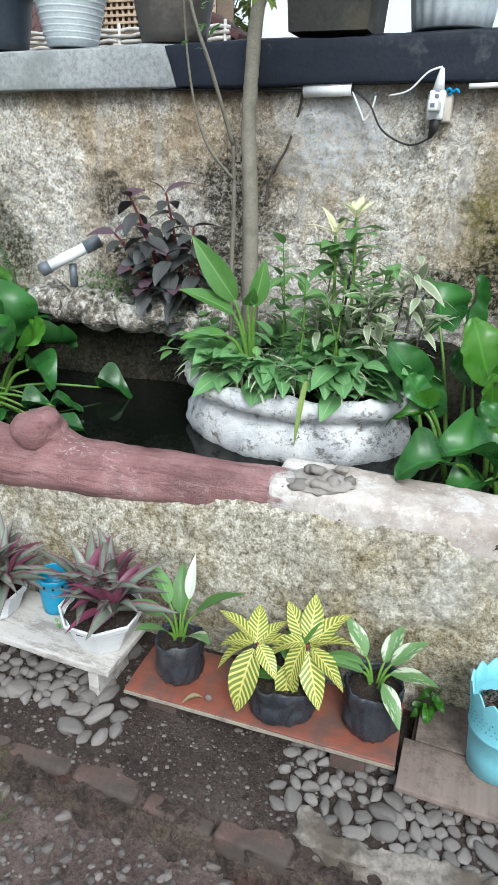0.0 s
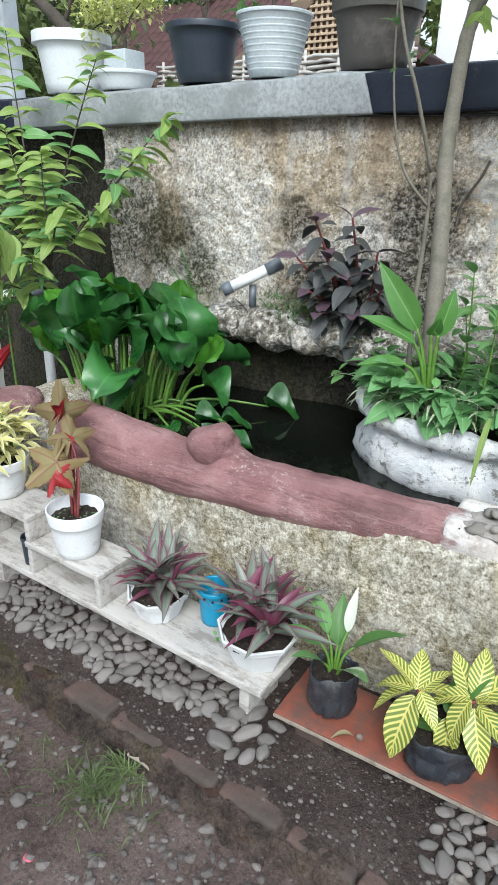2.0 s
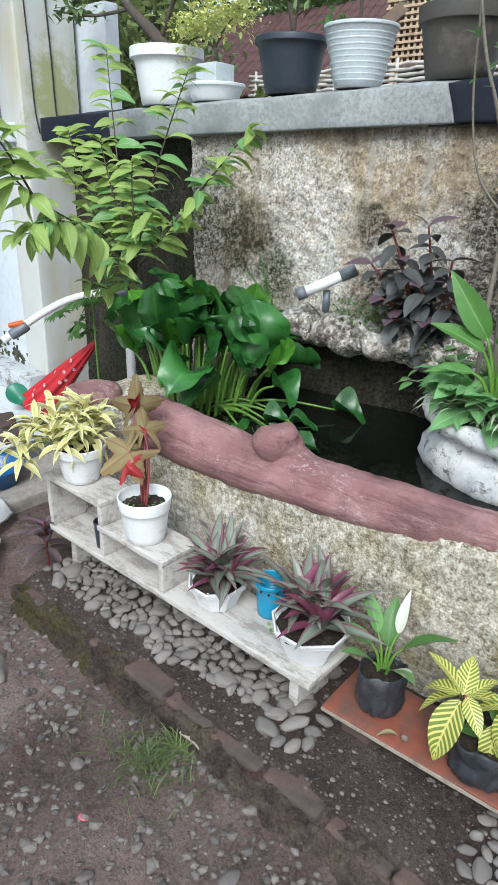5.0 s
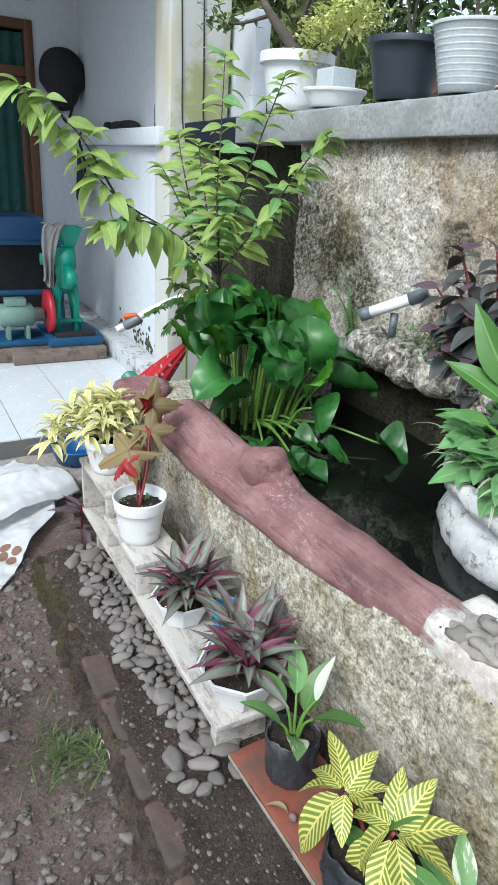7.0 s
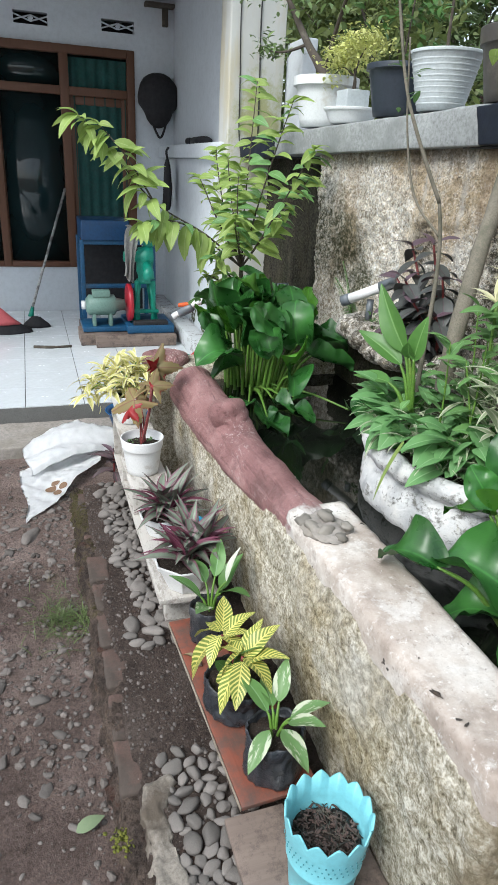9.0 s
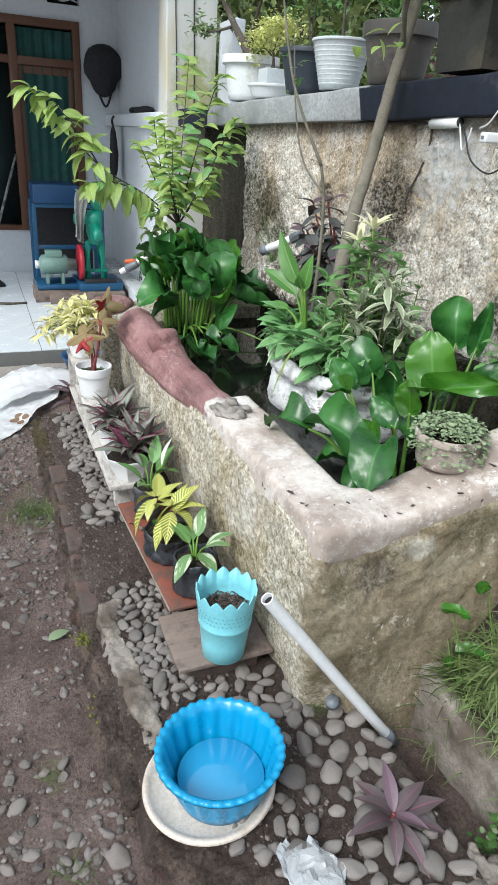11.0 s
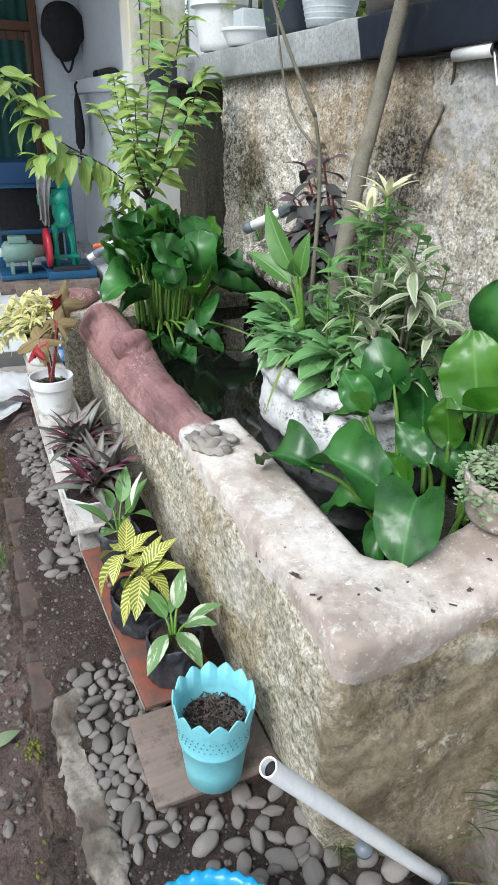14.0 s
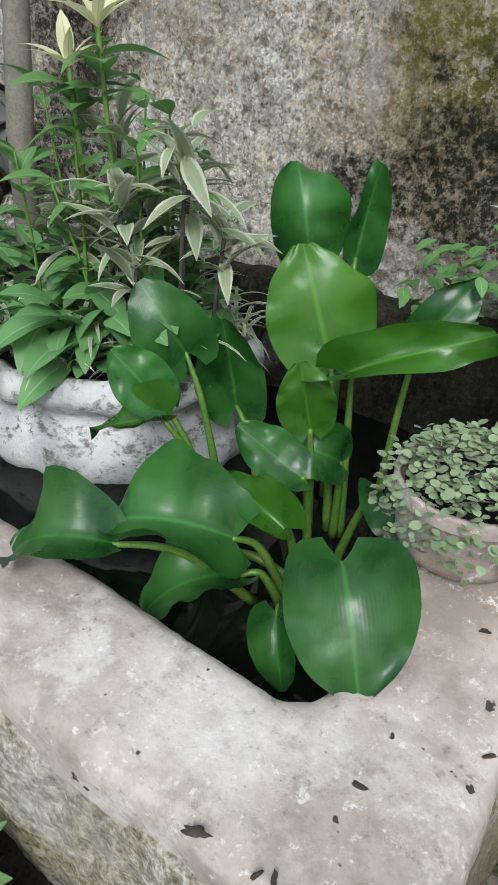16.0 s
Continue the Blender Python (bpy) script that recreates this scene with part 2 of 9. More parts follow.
def stone(name, a, b, amount=0.45):
    g = Graph(name)
    c = g.mix(g.noise(9.0, 6.0, 0.65), a, b)
    c = g.mix(g.ramp(g.noise(70.0, 4.0), (0.6, 0.0), (0.75, 0.5)), c, (0.36, 0.34, 0.31))
    c = g.vary(c, g.chance(), amount)
    c = g.vary(c, g.island(), amount)
    g.bump(g.noise(90.0, 5.0, 0.6), 0.25, 0.003)
    return g.done(c, 0.78, spec=0.35)


def earth(name, a, b, c3):
    g = Graph(name)
    c = g.ramp(g.noise(2.6, 9.0, 0.68), (0.32, a), (0.52, b), (0.7, c3))
    c = g.mix(g.ramp(g.noise(120.0, 4.0, 0.6), (0.6, 0.0), (0.7, 0.8)), c, (0.22, 0.2, 0.175))
    c = g.mix(g.ramp(g.noise(16.0, 8.0, 0.75), (0.34, 0.7), (0.46, 0.0)), c, tuple(v * 0.5 for v in a))
    c = g.mix(g.ramp(g.noise(6.0, 7.0, 0.7), (0.6, 0.0), (0.72, 0.5)), c, (0.12, 0.062, 0.045))
    c = g.mix(1.0, c, g.ramp(g.noise(85.0, 7.0, 0.8), (0.34, 0.42), (0.5, 0.95), (0.64, 1.3)), "MULTIPLY")
    g.bump(g.calc("ADD", g.noise(34.0, 10.0, 0.82), g.calc("MULTIPLY", g.noise(160.0, 4.0, 0.7), 0.5)), 1.0, 0.022)
    return g.done(c, g.ramp(g.noise(3.0), (0.4, 0.75), (0.65, 0.95)), spec=0.25)


def wood(name, a, b, dirt, dirt_at=0.6, along="X", rough=0.65, smear=False):
    g = Graph(name)
    v = g.scaled(*((1.2, 18, 18) if along == "X" else (18, 1.2, 18) if along == "Y" else (18, 18, 1.2)))
    c = g.mix(g.noise(3.0, 6.0, 0.6, v), a, b)
    c = g.mix(g.ramp(g.noise(16.0 if smear else 7.0, 9.0, 0.8, g.scaled(0.35, 1.0, 1.0) if smear else None), (dirt_at, 0.0), (dirt_at + (0.1 if smear else 0.14), 0.6 if smear else 0.9)), c, dirt)
    g.bump(g.noise(6.0, 5.0, 0.6, v), 0.35, 0.003)
    return g.done(c, rough, spec=0.35)


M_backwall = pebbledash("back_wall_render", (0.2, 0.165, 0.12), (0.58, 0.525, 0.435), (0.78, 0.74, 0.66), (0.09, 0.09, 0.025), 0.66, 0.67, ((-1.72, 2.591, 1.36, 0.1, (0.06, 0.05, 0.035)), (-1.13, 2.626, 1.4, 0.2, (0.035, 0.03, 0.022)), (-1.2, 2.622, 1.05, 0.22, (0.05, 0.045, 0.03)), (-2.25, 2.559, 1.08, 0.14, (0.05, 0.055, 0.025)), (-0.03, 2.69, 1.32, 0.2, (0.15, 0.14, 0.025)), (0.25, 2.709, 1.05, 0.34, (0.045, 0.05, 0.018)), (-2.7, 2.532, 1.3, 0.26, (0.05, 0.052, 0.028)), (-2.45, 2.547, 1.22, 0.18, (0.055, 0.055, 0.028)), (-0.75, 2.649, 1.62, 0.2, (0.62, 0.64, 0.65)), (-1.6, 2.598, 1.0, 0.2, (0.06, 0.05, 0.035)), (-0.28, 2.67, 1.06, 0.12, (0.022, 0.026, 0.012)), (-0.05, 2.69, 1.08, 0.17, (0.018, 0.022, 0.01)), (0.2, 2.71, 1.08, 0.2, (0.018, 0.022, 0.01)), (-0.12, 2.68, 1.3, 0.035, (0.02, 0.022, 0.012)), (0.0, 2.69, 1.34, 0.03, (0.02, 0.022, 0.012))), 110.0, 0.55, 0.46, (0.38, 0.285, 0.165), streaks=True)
M_pondwall = stucco("pond_wall_render")
# Near-black base: shade of the recesses put into the colour, besides moss.
M_darkwall = pebbledash("mossy_shaded_wall_render", (0.01, 0.0095, 0.007), (0.022, 0.021, 0.015), (0.05, 0.047, 0.034), (0.022, 0.03, 0.01), 0.5, 0.52, (), 90.0, 0.66, 0.5, (0.06, 0.05, 0.03))
g = Graph("red_log_paint")
c = g.ramp(g.noise(5.0, 8.0, 0.68), (0.3, (0.18, 0.086, 0.084)), (0.5, (0.29, 0.152, 0.148)), (0.7, (0.42, 0.25, 0.24)))
worn = g.ramp(g.noise(4.0, 6.0, 0.65), (0.53, 0.0), (0.66, 0.8))
c = g.mix(g.calc("MULTIPLY", worn, g.ramp(g.noise(85.0, 7.0, 0.75, g.scaled(0.5, 1.0, 1.0)), (0.54, 0.0), (0.6, 0.9))), c, (0.66, 0.58, 0.55))
c = g.mix(g.ramp(g.noise(3.2, 9.0, 0.75), (0.34, 0.7), (0.44, 0.0)), c, (0.14, 0.08, 0.075))
end = g.calc("ADD", g.axis("X"), g.calc("MULTIPLY", g.noise(14.0, 8.0, 0.75), 0.3))
c = g.mix(g.ramp(g.calc("ADD", end, 1.0), (0.55, 0.0), (0.6, 0.9)), c, (0.55, 0.53, 0.5))
groove = g.noise(34.0, 8.0, 0.7, g.scaled(0.13, 1.0, 1.0), 0.4)
c = g.mix(g.ramp(groove, (0.36, 0.65), (0.46, 0.0)), c, (0.11, 0.05, 0.05))
c = g.mix(g.ramp(groove, (0.56, 0.0), (0.66, 0.45)), c, (0.42, 0.27, 0.26))
g.bump(g.calc("ADD", g.calc("MULTIPLY", groove, 1.4), g.noise(90.0, 5.0, 0.7)), 0.8, 0.014)
M_log = g.done(c, 0.58, spec=0.35)
g = Graph("worn_white_cement")
chalk = g.calc("ADD", g.noise(2.6, 8.0, 0.7), g.calc("MULTIPLY", g.axis("X"), -0.14))
c = g.ramp(chalk, (0.38, (0.29, 0.24, 0.205)), (0.5, (0.45, 0.395, 0.35)), (0.64, (0.66, 0.635, 0.6)))
c = g.mix(g.ramp(g.noise(8.0, 8.0, 0.75), (0.56, 0.0), (0.64, 0.6)), c, (0.64, 0.615, 0.585))
c = g.mix(g.ramp(g.noise(6.0, 9.0, 0.78), (0.36, 0.6), (0.46, 0.0)), c, (0.24, 0.2, 0.17))
c = g.mix(g.ramp(g.noise(45.0, 8.0, 0.78), (0.57, 0.0), (0.64, 0.75)), c, (0.7, 0.68, 0.65))
c = g.mix(g.ramp(g.noise(60.0, 9.0, 0.82), (0.36, 0.7), (0.43, 0.0)), c, (0.2, 0.16, 0.135))
c = g.mix(g.ramp(g.calc("ADD", g.axis("Y"), g.calc("MULTIPLY", g.noise(5.0, 6.0, 0.7), 0.3)), (1.9, 0.0), (2.05, 0.9)), c, g.ramp(g.noise(4.0, 8.0, 0.7), (0.36, (0.2, 0.18, 0.165)), (0.62, (0.39, 0.365, 0.345))))
c = g.mix(g.ramp(g.noise(26.0, 3.0, 0.5), (0.7, 0.0), (0.715, 1.0)), c, (0.05, 0.042, 0.036))
g.bump(g.calc("ADD", g.noise(34.0, 9.0, 0.75), g.noise(9.0, 6.0, 0.7)), 0.5, 0.006)
M_rim = g.done(c, 0.8, spec=0.25)
M_litter = plain("dead_bark", (0.05, 0.04, 0.034), 0.9, 0.5, 40.0, (0.12, 0.085, 0.06), 0.6, bump=0.5)
g = Graph("white_cement_bowl")
c = g.ramp(g.noise(6.0, 7.0, 0.65), (0.35, (0.42, 0.43, 0.44)), (0.5, (0.6, 0.605, 0.605)), (0.7, (0.76, 0.74, 0.7)))
c = g.mix(g.ramp(g.noise(13.0, 9.0, 0.75, g.scaled(1.0, 1.0, 1.6)), (0.525, 0.0), (0.61, 0.85)), c, (0.1, 0.095, 0.08))
c = g.mix(g.calc("MULTIPLY", g.ramp(g.noise(55.0, 6.0, 0.75), (0.58, 0.0), (0.64, 0.9)), g.ramp(g.noise(4.5, 4.0, 0.6), (0.48, 0.0), (0.58, 1.0))), c, (0.06, 0.06, 0.05))
c = g.mix(g.ramp(g.noise(4.0, 6.0, 0.7), (0.62, 0.0), (0.72, 0.7)), c, (0.3, 0.25, 0.13))
g.bump(g.calc("ADD", g.noise(20.0, 9.0, 0.8), g.noise(70.0, 4.0, 0.7)), 0.6, 0.009)
M_bowl = g.done(c, 0.85, spec=0.25)
M_coping = plain("grey_coping_paint", (0.36, 0.38, 0.38), 0.75, 0.5, 7.0, (0.2, 0.215, 0.21), 0.52, bump=0.4)
M_copingblack = plain("black_coping_paint", (0.012, 0.017, 0.03), 0.6, 0.4, 8.0, (0.1, 0.1, 0.105), 0.66, bump=0.5, spec=0.3)
M_rockledge = pebbledash("ledge_rock", (0.07, 0.06, 0.045), (0.27, 0.24, 0.19), (0.6, 0.57, 0.52), (0.06, 0.08, 0.02), 0.54, 0.5, (), 60.0, 0.5, 0.52)
M_earth = earth("yard_earth", (0.09, 0.062, 0.053), (0.18, 0.131, 0.114), (0.288, 0.221, 0.196))
M_bed = earth("bed_earth", (0.048, 0.034, 0.028), (0.085, 0.062, 0.052), (0.14, 0.112, 0.096))
M_stone = stone("river_stone", (0.165, 0.149, 0.137), (0.295, 0.267, 0.245), 0.4)
M_grit = stone("yard_grit", (0.11, 0.092, 0.083), (0.27, 0.235, 0.213), 0.6)
M_yardstone = stone("yard_stone", (0.13, 0.112, 0.102), (0.27, 0.24, 0.22), 0.5)
M_joint = stone("joint_stone", (0.2, 0.18, 0.155), (0.44, 0.41, 0.36), 0.5)
M_brick = plain("dirty_kerb_brick", (0.125, 0.075, 0.06), 0.9, 0.5, 22.0, (0.06, 0.046, 0.038), 0.42, bump=1.0)
M_kerbcement = plain("broken_kerb_cement", (0.27, 0.24, 0.205), 0.9, 0.5, 12.0, (0.085, 0.068, 0.052), 0.47, bump=1.0)
M_white = plain("white_house_paint", (0.57, 0.61, 0.65), 0.7, 0.1, 2.5, (0.56, 0.58, 0.57), 0.7, bump=0.2)
g = Graph("stained_column_paint")
c = g.mix(g.noise(5.0, 6.0, 0.65), (0.44, 0.45, 0.43), (0.54, 0.55, 0.52))
c = g.mix(g.ramp(g.noise(2.2, 8.0, 0.65, g.scaled(2.5, 2.5, 0.5)), (0.48, 0.0), (0.62, 0.7)), c, (0.46, 0.42, 0.29))
n = g.node("ShaderNodeVectorMath")
n.operation = "DISTANCE"
g.put(n.inputs[0], g.scaled(1.0, 1.0, 0.6))
n.inputs[1].default_value = (-4.1, 2.55, 1.16)
algae = g.calc("ADD", n.outputs["Value"], g.calc("MULTIPLY", g.calc("SUBTRACT", g.noise(9.0, 8.0, 0.75), 0.5), 0.6))
c = g.mix(g.ramp(algae, (0.1, 0.9), (0.24, 0.0)), c, (0.3, 0.31, 0.14))
g.bump(g.noise(40.0, 5.0), 0.3, 0.003)
M_column = g.done(c, 0.75, spec=0.3)
M_tile = plain("white_floor_tile", (0.64, 0.68, 0.71), 0.18, 0.08, 3.0, (0.56, 0.56, 0.54), 0.7, bump=0.02)
M_grout = plain("floor_grout", (0.14, 0.14, 0.135), 0.9)
M_step = plain("step_cement", (0.34, 0.31, 0.28), 0.85, 0.35, 5.0, (0.2, 0.18, 0.15), 0.55, bump=0.5)
M_frame = wood("brown_window_wood", (0.085, 0.037, 0.02), (0.13, 0.06, 0.033), (0.05, 0.025, 0.015), 0.62, "Z", 0.45)
M_whitewood = wood("whitewashed_plank", (0.37, 0.345, 0.315), (0.56, 0.54, 0.51), (0.15, 0.125, 0.1), 0.49, "X", smear=True)
M_redboard = wood("red_painted_board", (0.17, 0.052, 0.034), (0.255, 0.085, 0.055), (0.1, 0.066, 0.055), 0.46, "X", 0.55)
M_boardedge = wood("bare_board_edge", (0.2, 0.165, 0.13), (0.36, 0.32, 0.26), (0.1, 0.07, 0.055), 0.5, "X")
M_brownwood = wood("weathered_plank", (0.12, 0.09, 0.075), (0.25, 0.195, 0.165), (0.07, 0.055, 0.046), 0.48, "Y", 0.8)
M_scuffpot = plain("scuffed_white_plastic", (0.7, 0.71, 0.71), 0.5, 0.1, 16.0, (0.32, 0.28, 0.23), 0.6, bump=0.1)
M_whitepot = plain("white_plastic", (0.68, 0.71, 0.72), 0.42, 0.1, 10.0, (0.45, 0.42, 0.36), 0.6, bump=0.05)
M_greypot = plain("grey_white_plastic", (0.5, 0.55, 0.57), 0.4, 0.15, 8.0, (0.33, 0.35, 0.35), 0.64, bump=0.06)
M_darkpot = plain("charcoal_plastic", (0.028, 0.038, 0.053), 0.42, 0.25, 9.0, (0.09, 0.09, 0.09), 0.66, bump=0.05)
M_brownpot = plain("faded_brown_plastic", (0.075, 0.068, 0.06), 0.5, 0.2, 9.0, (0.17, 0.15, 0.13), 0.62, bump=0.05)
M_squarepot = plain("mossy_dark_cement", (0.045, 0.045, 0.04), 0.75, 0.4, 7.0, (0.1, 0.085, 0.055), 0.56, bump=0.3)
M_aqua = plain("aqua_plastic", (0.2, 0.53, 0.6), 0.4, 0.12, 8.0, (0.2, 0.5, 0.52), 0.7, bump=0.04)
M_tubblue = plain("bright_blue_plastic", (0.01, 0.25, 0.48), 0.3, 0.12, 6.0, bump=0.03)
M_bluecup = plain("teal_blue_plastic", (0.02, 0.25, 0.42), 0.35, 0.12, 8.0, bump=0.04)
M_pvc = plain("pvc_white", (0.74, 0.75, 0.75), 0.4, 0.1, 10.0, (0.45, 0.43, 0.38), 0.66, bump=0.05)
M_pvcgrey = plain("pvc_grey", (0.13, 0.15, 0.17), 0.45, 0.15, 10.0)
M_bag = plain("black_polybag", (0.035, 0.039, 0.047), 0.34, 0.4, 20.0, (0.1, 0.1, 0.1), 0.58, bump=1.0)
M_soil = earth("pot_soil", (0.03, 0.022, 0.017), (0.05, 0.038, 0.03), (0.08, 0.062, 0.05))
M_black = plain("black_cloth", (0.014, 0.014, 0.017), 0.8, 0.3)
M_cable = plain("cable_black", (0.02, 0.02, 0.02), 0.6)
M_bark = plain("grey_green_bark", (0.21, 0.19, 0.15), 0.85, 0.35, 22.0, (0.1, 0.1, 0.07), 0.54, bump=0.6)
M_barkdark = plain("dark_bark", (0.08, 0.066, 0.052), 0.9, 0.4, 22.0, (0.16, 0.15, 0.12), 0.6, bump=0.7)
M_cane = plain("pale_green_cane", (0.3, 0.33, 0.13), 0.55, 0.35, 14.0, (0.4, 0.38, 0.25), 0.55, bump=0.3)
M_saucer = plain("cream_cement_saucer", (0.6, 0.53, 0.46), 0.7, 0.25, 14.0, (0.36, 0.29, 0.22), 0.56, bump=0.4)
M_stemgreen = plain("green_stem", (0.12, 0.24, 0.035), 0.5, 0.3, 20.0)
M_stemred = plain("red_stem", (0.19, 0.035, 0.035), 0.5, 0.3, 20.0)
g = Graph("crumpled_plastic_film")
g.bump(g.noise(60.0, 5.0), 0.8, 0.01)
M_foil = g.done((0.75, 0.78, 0.8), 0.16, Transmission_Weight=0.6)
M_paper = plain("crumpled_paper", (0.75, 0.75, 0.75), 0.8, 0.15, 20.0)
g = Graph("pond_water")
g.bump(g.noise(7.0, 2.0), 0.05, 0.01)
M_water = g.done(g.mix(g.noise(2.0), (0.003, 0.004, 0.003), (0.008, 0.009, 0.007)), 0.03, spec=0.3)
g = Graph("window_glass")
M_glass = g.done(g.mix(g.noise(1.3), (0.006, 0.012, 0.014), (0.012, 0.03, 0.032)), 0.07)
M_mosspatch = plain("bright_moss", (0.15, 0.16, 0.02), 0.95, 0.5, 40.0, (0.05, 0.05, 0.012), 0.55, bump=1.0)



def pad_leaf(name, dark, light, back):
    """A glossy water plant's leaf with fine curved veins along it and uneven colour."""
    g = Graph(name)
    uv = g.co.outputs["UV"]
    u = g.calc("ABSOLUTE", g.calc("SUBTRACT", g.axis("X", uv), 0.5))
    c = g.ramp(g.noise(7.0, 5.0, 0.6), (0.34, dark), (0.62, light))
    vein = g.calc("PINGPONG", g.calc("MULTIPLY", g.axis("X", uv), 34.0), 0.5)
    c = g.mix(g.ramp(vein, (0.0, 0.07), (0.25, 0.0)), c, tuple(v * 1.5 for v in light))
    c = g.mix(g.ramp(u, (0.008, 0.5), (0.03, 0.0)), c, tuple(v * 1.7 for v in light))
    c = g.mix(g.ramp(g.noise(21.0, 6.0, 0.7), (0.64, 0.0), (0.72, 0.6)), c, tuple(v * 0.55 for v in dark))
    c = g.vary(c, g.chance(), 0.45)
    g.bump(g.calc("ADD", g.calc("MULTIPLY", vein, 0.05), g.noise(14.0, 3.0)), 0.35, 0.006)
    m = g.done(c, g.ramp(g.noise(11.0, 3.0), (0.35, 0.24), (0.65, 0.42)), spec=0.5)
    tr, mx = g.node("ShaderNodeBsdfTranslucent"), g.node("ShaderNodeMixShader")
    g.put(tr.inputs[0], c)
    mx.inputs[0].default_value = back
    g.t.links.new(g.b.outputs[0], mx.inputs[1]), g.t.links.new(tr.outputs[0], mx.inputs[2])
    g.t.links.new(mx.outputs[0], g.t.nodes["Material Output"].inputs[0])
    return m


L_hyacinth = pad_leaf("hyacinth_leaf", (0.014, 0.07, 0.015), (0.046, 0.17, 0.031), 0.12)
# Brighter, yellower copy: light falling on some leaves, put into their colour.
L_hyacinth_lit = pad_leaf("hyacinth_leaf_lit_yellowish", (0.035, 0.14, 0.012), (0.08, 0.23, 0.022), 0.25)
L_green = leafy("fresh_leaf", (0.13, 0.3, 0.085), (0.245, 0.46, 0.155), (0.3, 0.52, 0.24), rough=0.45, back=0.3)
L_fresh = leafy("pale_fresh_leaf", (0.14, 0.35, 0.12), (0.27, 0.51, 0.2), (0.34, 0.58, 0.28), rough=0.5, back=0.35)
L_mid = leafy("green_leaf", (0.07, 0.18, 0.04), (0.14, 0.29, 0.07), (0.15, 0.3, 0.11), rough=0.42, back=0.25)
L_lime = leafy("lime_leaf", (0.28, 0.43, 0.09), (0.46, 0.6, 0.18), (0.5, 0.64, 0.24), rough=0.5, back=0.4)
L_zebra = leafy("zebra_leaf", (0.12, 0.2, 0.035), (0.26, 0.33, 0.06), (0.74, 0.68, 0.2), None, rough=0.42, stripes=10.0, back=0.2, hue=0.15)
L_cream = leafy("cream_striped_leaf", (0.72, 0.69, 0.22), (0.85, 0.8, 0.38), (0.5, 0.56, 0.14), (0.88, 0.84, 0.58), rough=0.5, back=0.3, hue=0.2)
L_varieg = leafy("white_edged_leaf", (0.3, 0.39, 0.21), (0.5, 0.58, 0.37), (0.46, 0.54, 0.36), (0.74, 0.75, 0.58), rough=0.5, back=0.25)
L_cream_top = leafy("cream_young_leaf", (0.66, 0.64, 0.36), (0.82, 0.8, 0.58), (0.5, 0.55, 0.25), rough=0.5, back=0.3, hue=0.1)
L_rhoeo = leafy("oyster_leaf", (0.13, 0.17, 0.125), (0.27, 0.33, 0.245), (0.2, 0.19, 0.17), (0.2, 0.09, 0.12), rough=0.45, hue=0.4)
L_rhoeo_under = leafy("oyster_leaf_purple", (0.13, 0.028, 0.055), (0.25, 0.075, 0.125), None, rough=0.45, hue=0.4)
L_purple = leafy("dark_purple_leaf", (0.075, 0.085, 0.08), (0.17, 0.18, 0.172), (0.12, 0.08, 0.09), rough=0.5, hue=0.45)
L_dusky = leafy("dusky_leaf", (0.07, 0.05, 0.055), (0.16, 0.125, 0.13), (0.24, 0.08, 0.13), rough=0.5, hue=0.3)
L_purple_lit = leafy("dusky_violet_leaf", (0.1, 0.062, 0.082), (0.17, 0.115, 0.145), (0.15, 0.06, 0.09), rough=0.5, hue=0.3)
L_red = leafy("red_leaf", (0.33, 0.02, 0.028), (0.52, 0.045, 0.045), None, rough=0.45, back=0.35)
L_autumn = leafy("orange_green_leaf", (0.4, 0.4, 0.15), (0.62, 0.41, 0.2), (0.46, 0.27, 0.15), (0.56, 0.3, 0.17), rough=0.6, back=0.35, hue=0.5)
L_bonsai = leafy("bonsai_leaf", (0.6, 0.65, 0.16), (0.85, 0.86, 0.4), None, rough=0.5, back=0.2, hue=0.15)
L_spear = leafy("spear_leaf", (0.075, 0.2, 0.045), (0.14, 0.31, 0.07), (0.2, 0.38, 0.12), rough=0.4, back=0.3, hue=0.15)
L_whitegreen = leafy("white_patched_leaf", (0.12, 0.25, 0.08), (0.2, 0.34, 0.13), None, None, (0.66, 0.7, 0.54), rough=0.42, back=0.25, hue=0.15)
L_white = leafy("white_leaf", (0.7, 0.74, 0.62), (0.82, 0.85, 0.74), None, rough=0.45, back=0.3, hue=0.1)
L_grass = leafy("grass_blade", (0.15, 0.24, 0.07), (0.34, 0.42, 0.17), None, rough=0.6, back=0.3, hue=0.5)
L_dry = leafy("dry_blade", (0.3, 0.24, 0.12), (0.45, 0.38, 0.22), None, rough=0.8, hue=0.5)
L_sage = leafy("sage_small_leaf", (0.2, 0.29, 0.15), (0.34, 0.42, 0.24), None, rough=0.6, hue=0.4)
L_forest = leafy("tree_leaf", (0.15, 0.25, 0.09), (0.32, 0.44, 0.18), None, rough=0.55, back=0.3, hue=0.6)
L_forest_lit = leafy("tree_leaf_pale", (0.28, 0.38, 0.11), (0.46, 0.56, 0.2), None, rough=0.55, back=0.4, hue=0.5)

# ---- building helpers ----
WORLD = {}


def thing(name, loc, label, category, group="", kind="", turn=0.0):
    """An Empty at the base of a thing; its parts are built in world places."""
    ob = new(name)
    ob.matrix_basis = pose(*loc, 0, 0, turn)
    WORLD[ob] = ob.matrix_basis.copy()
    ob.empty_display_size = 0.05
    return tagged(ob, label, category, group, kind)


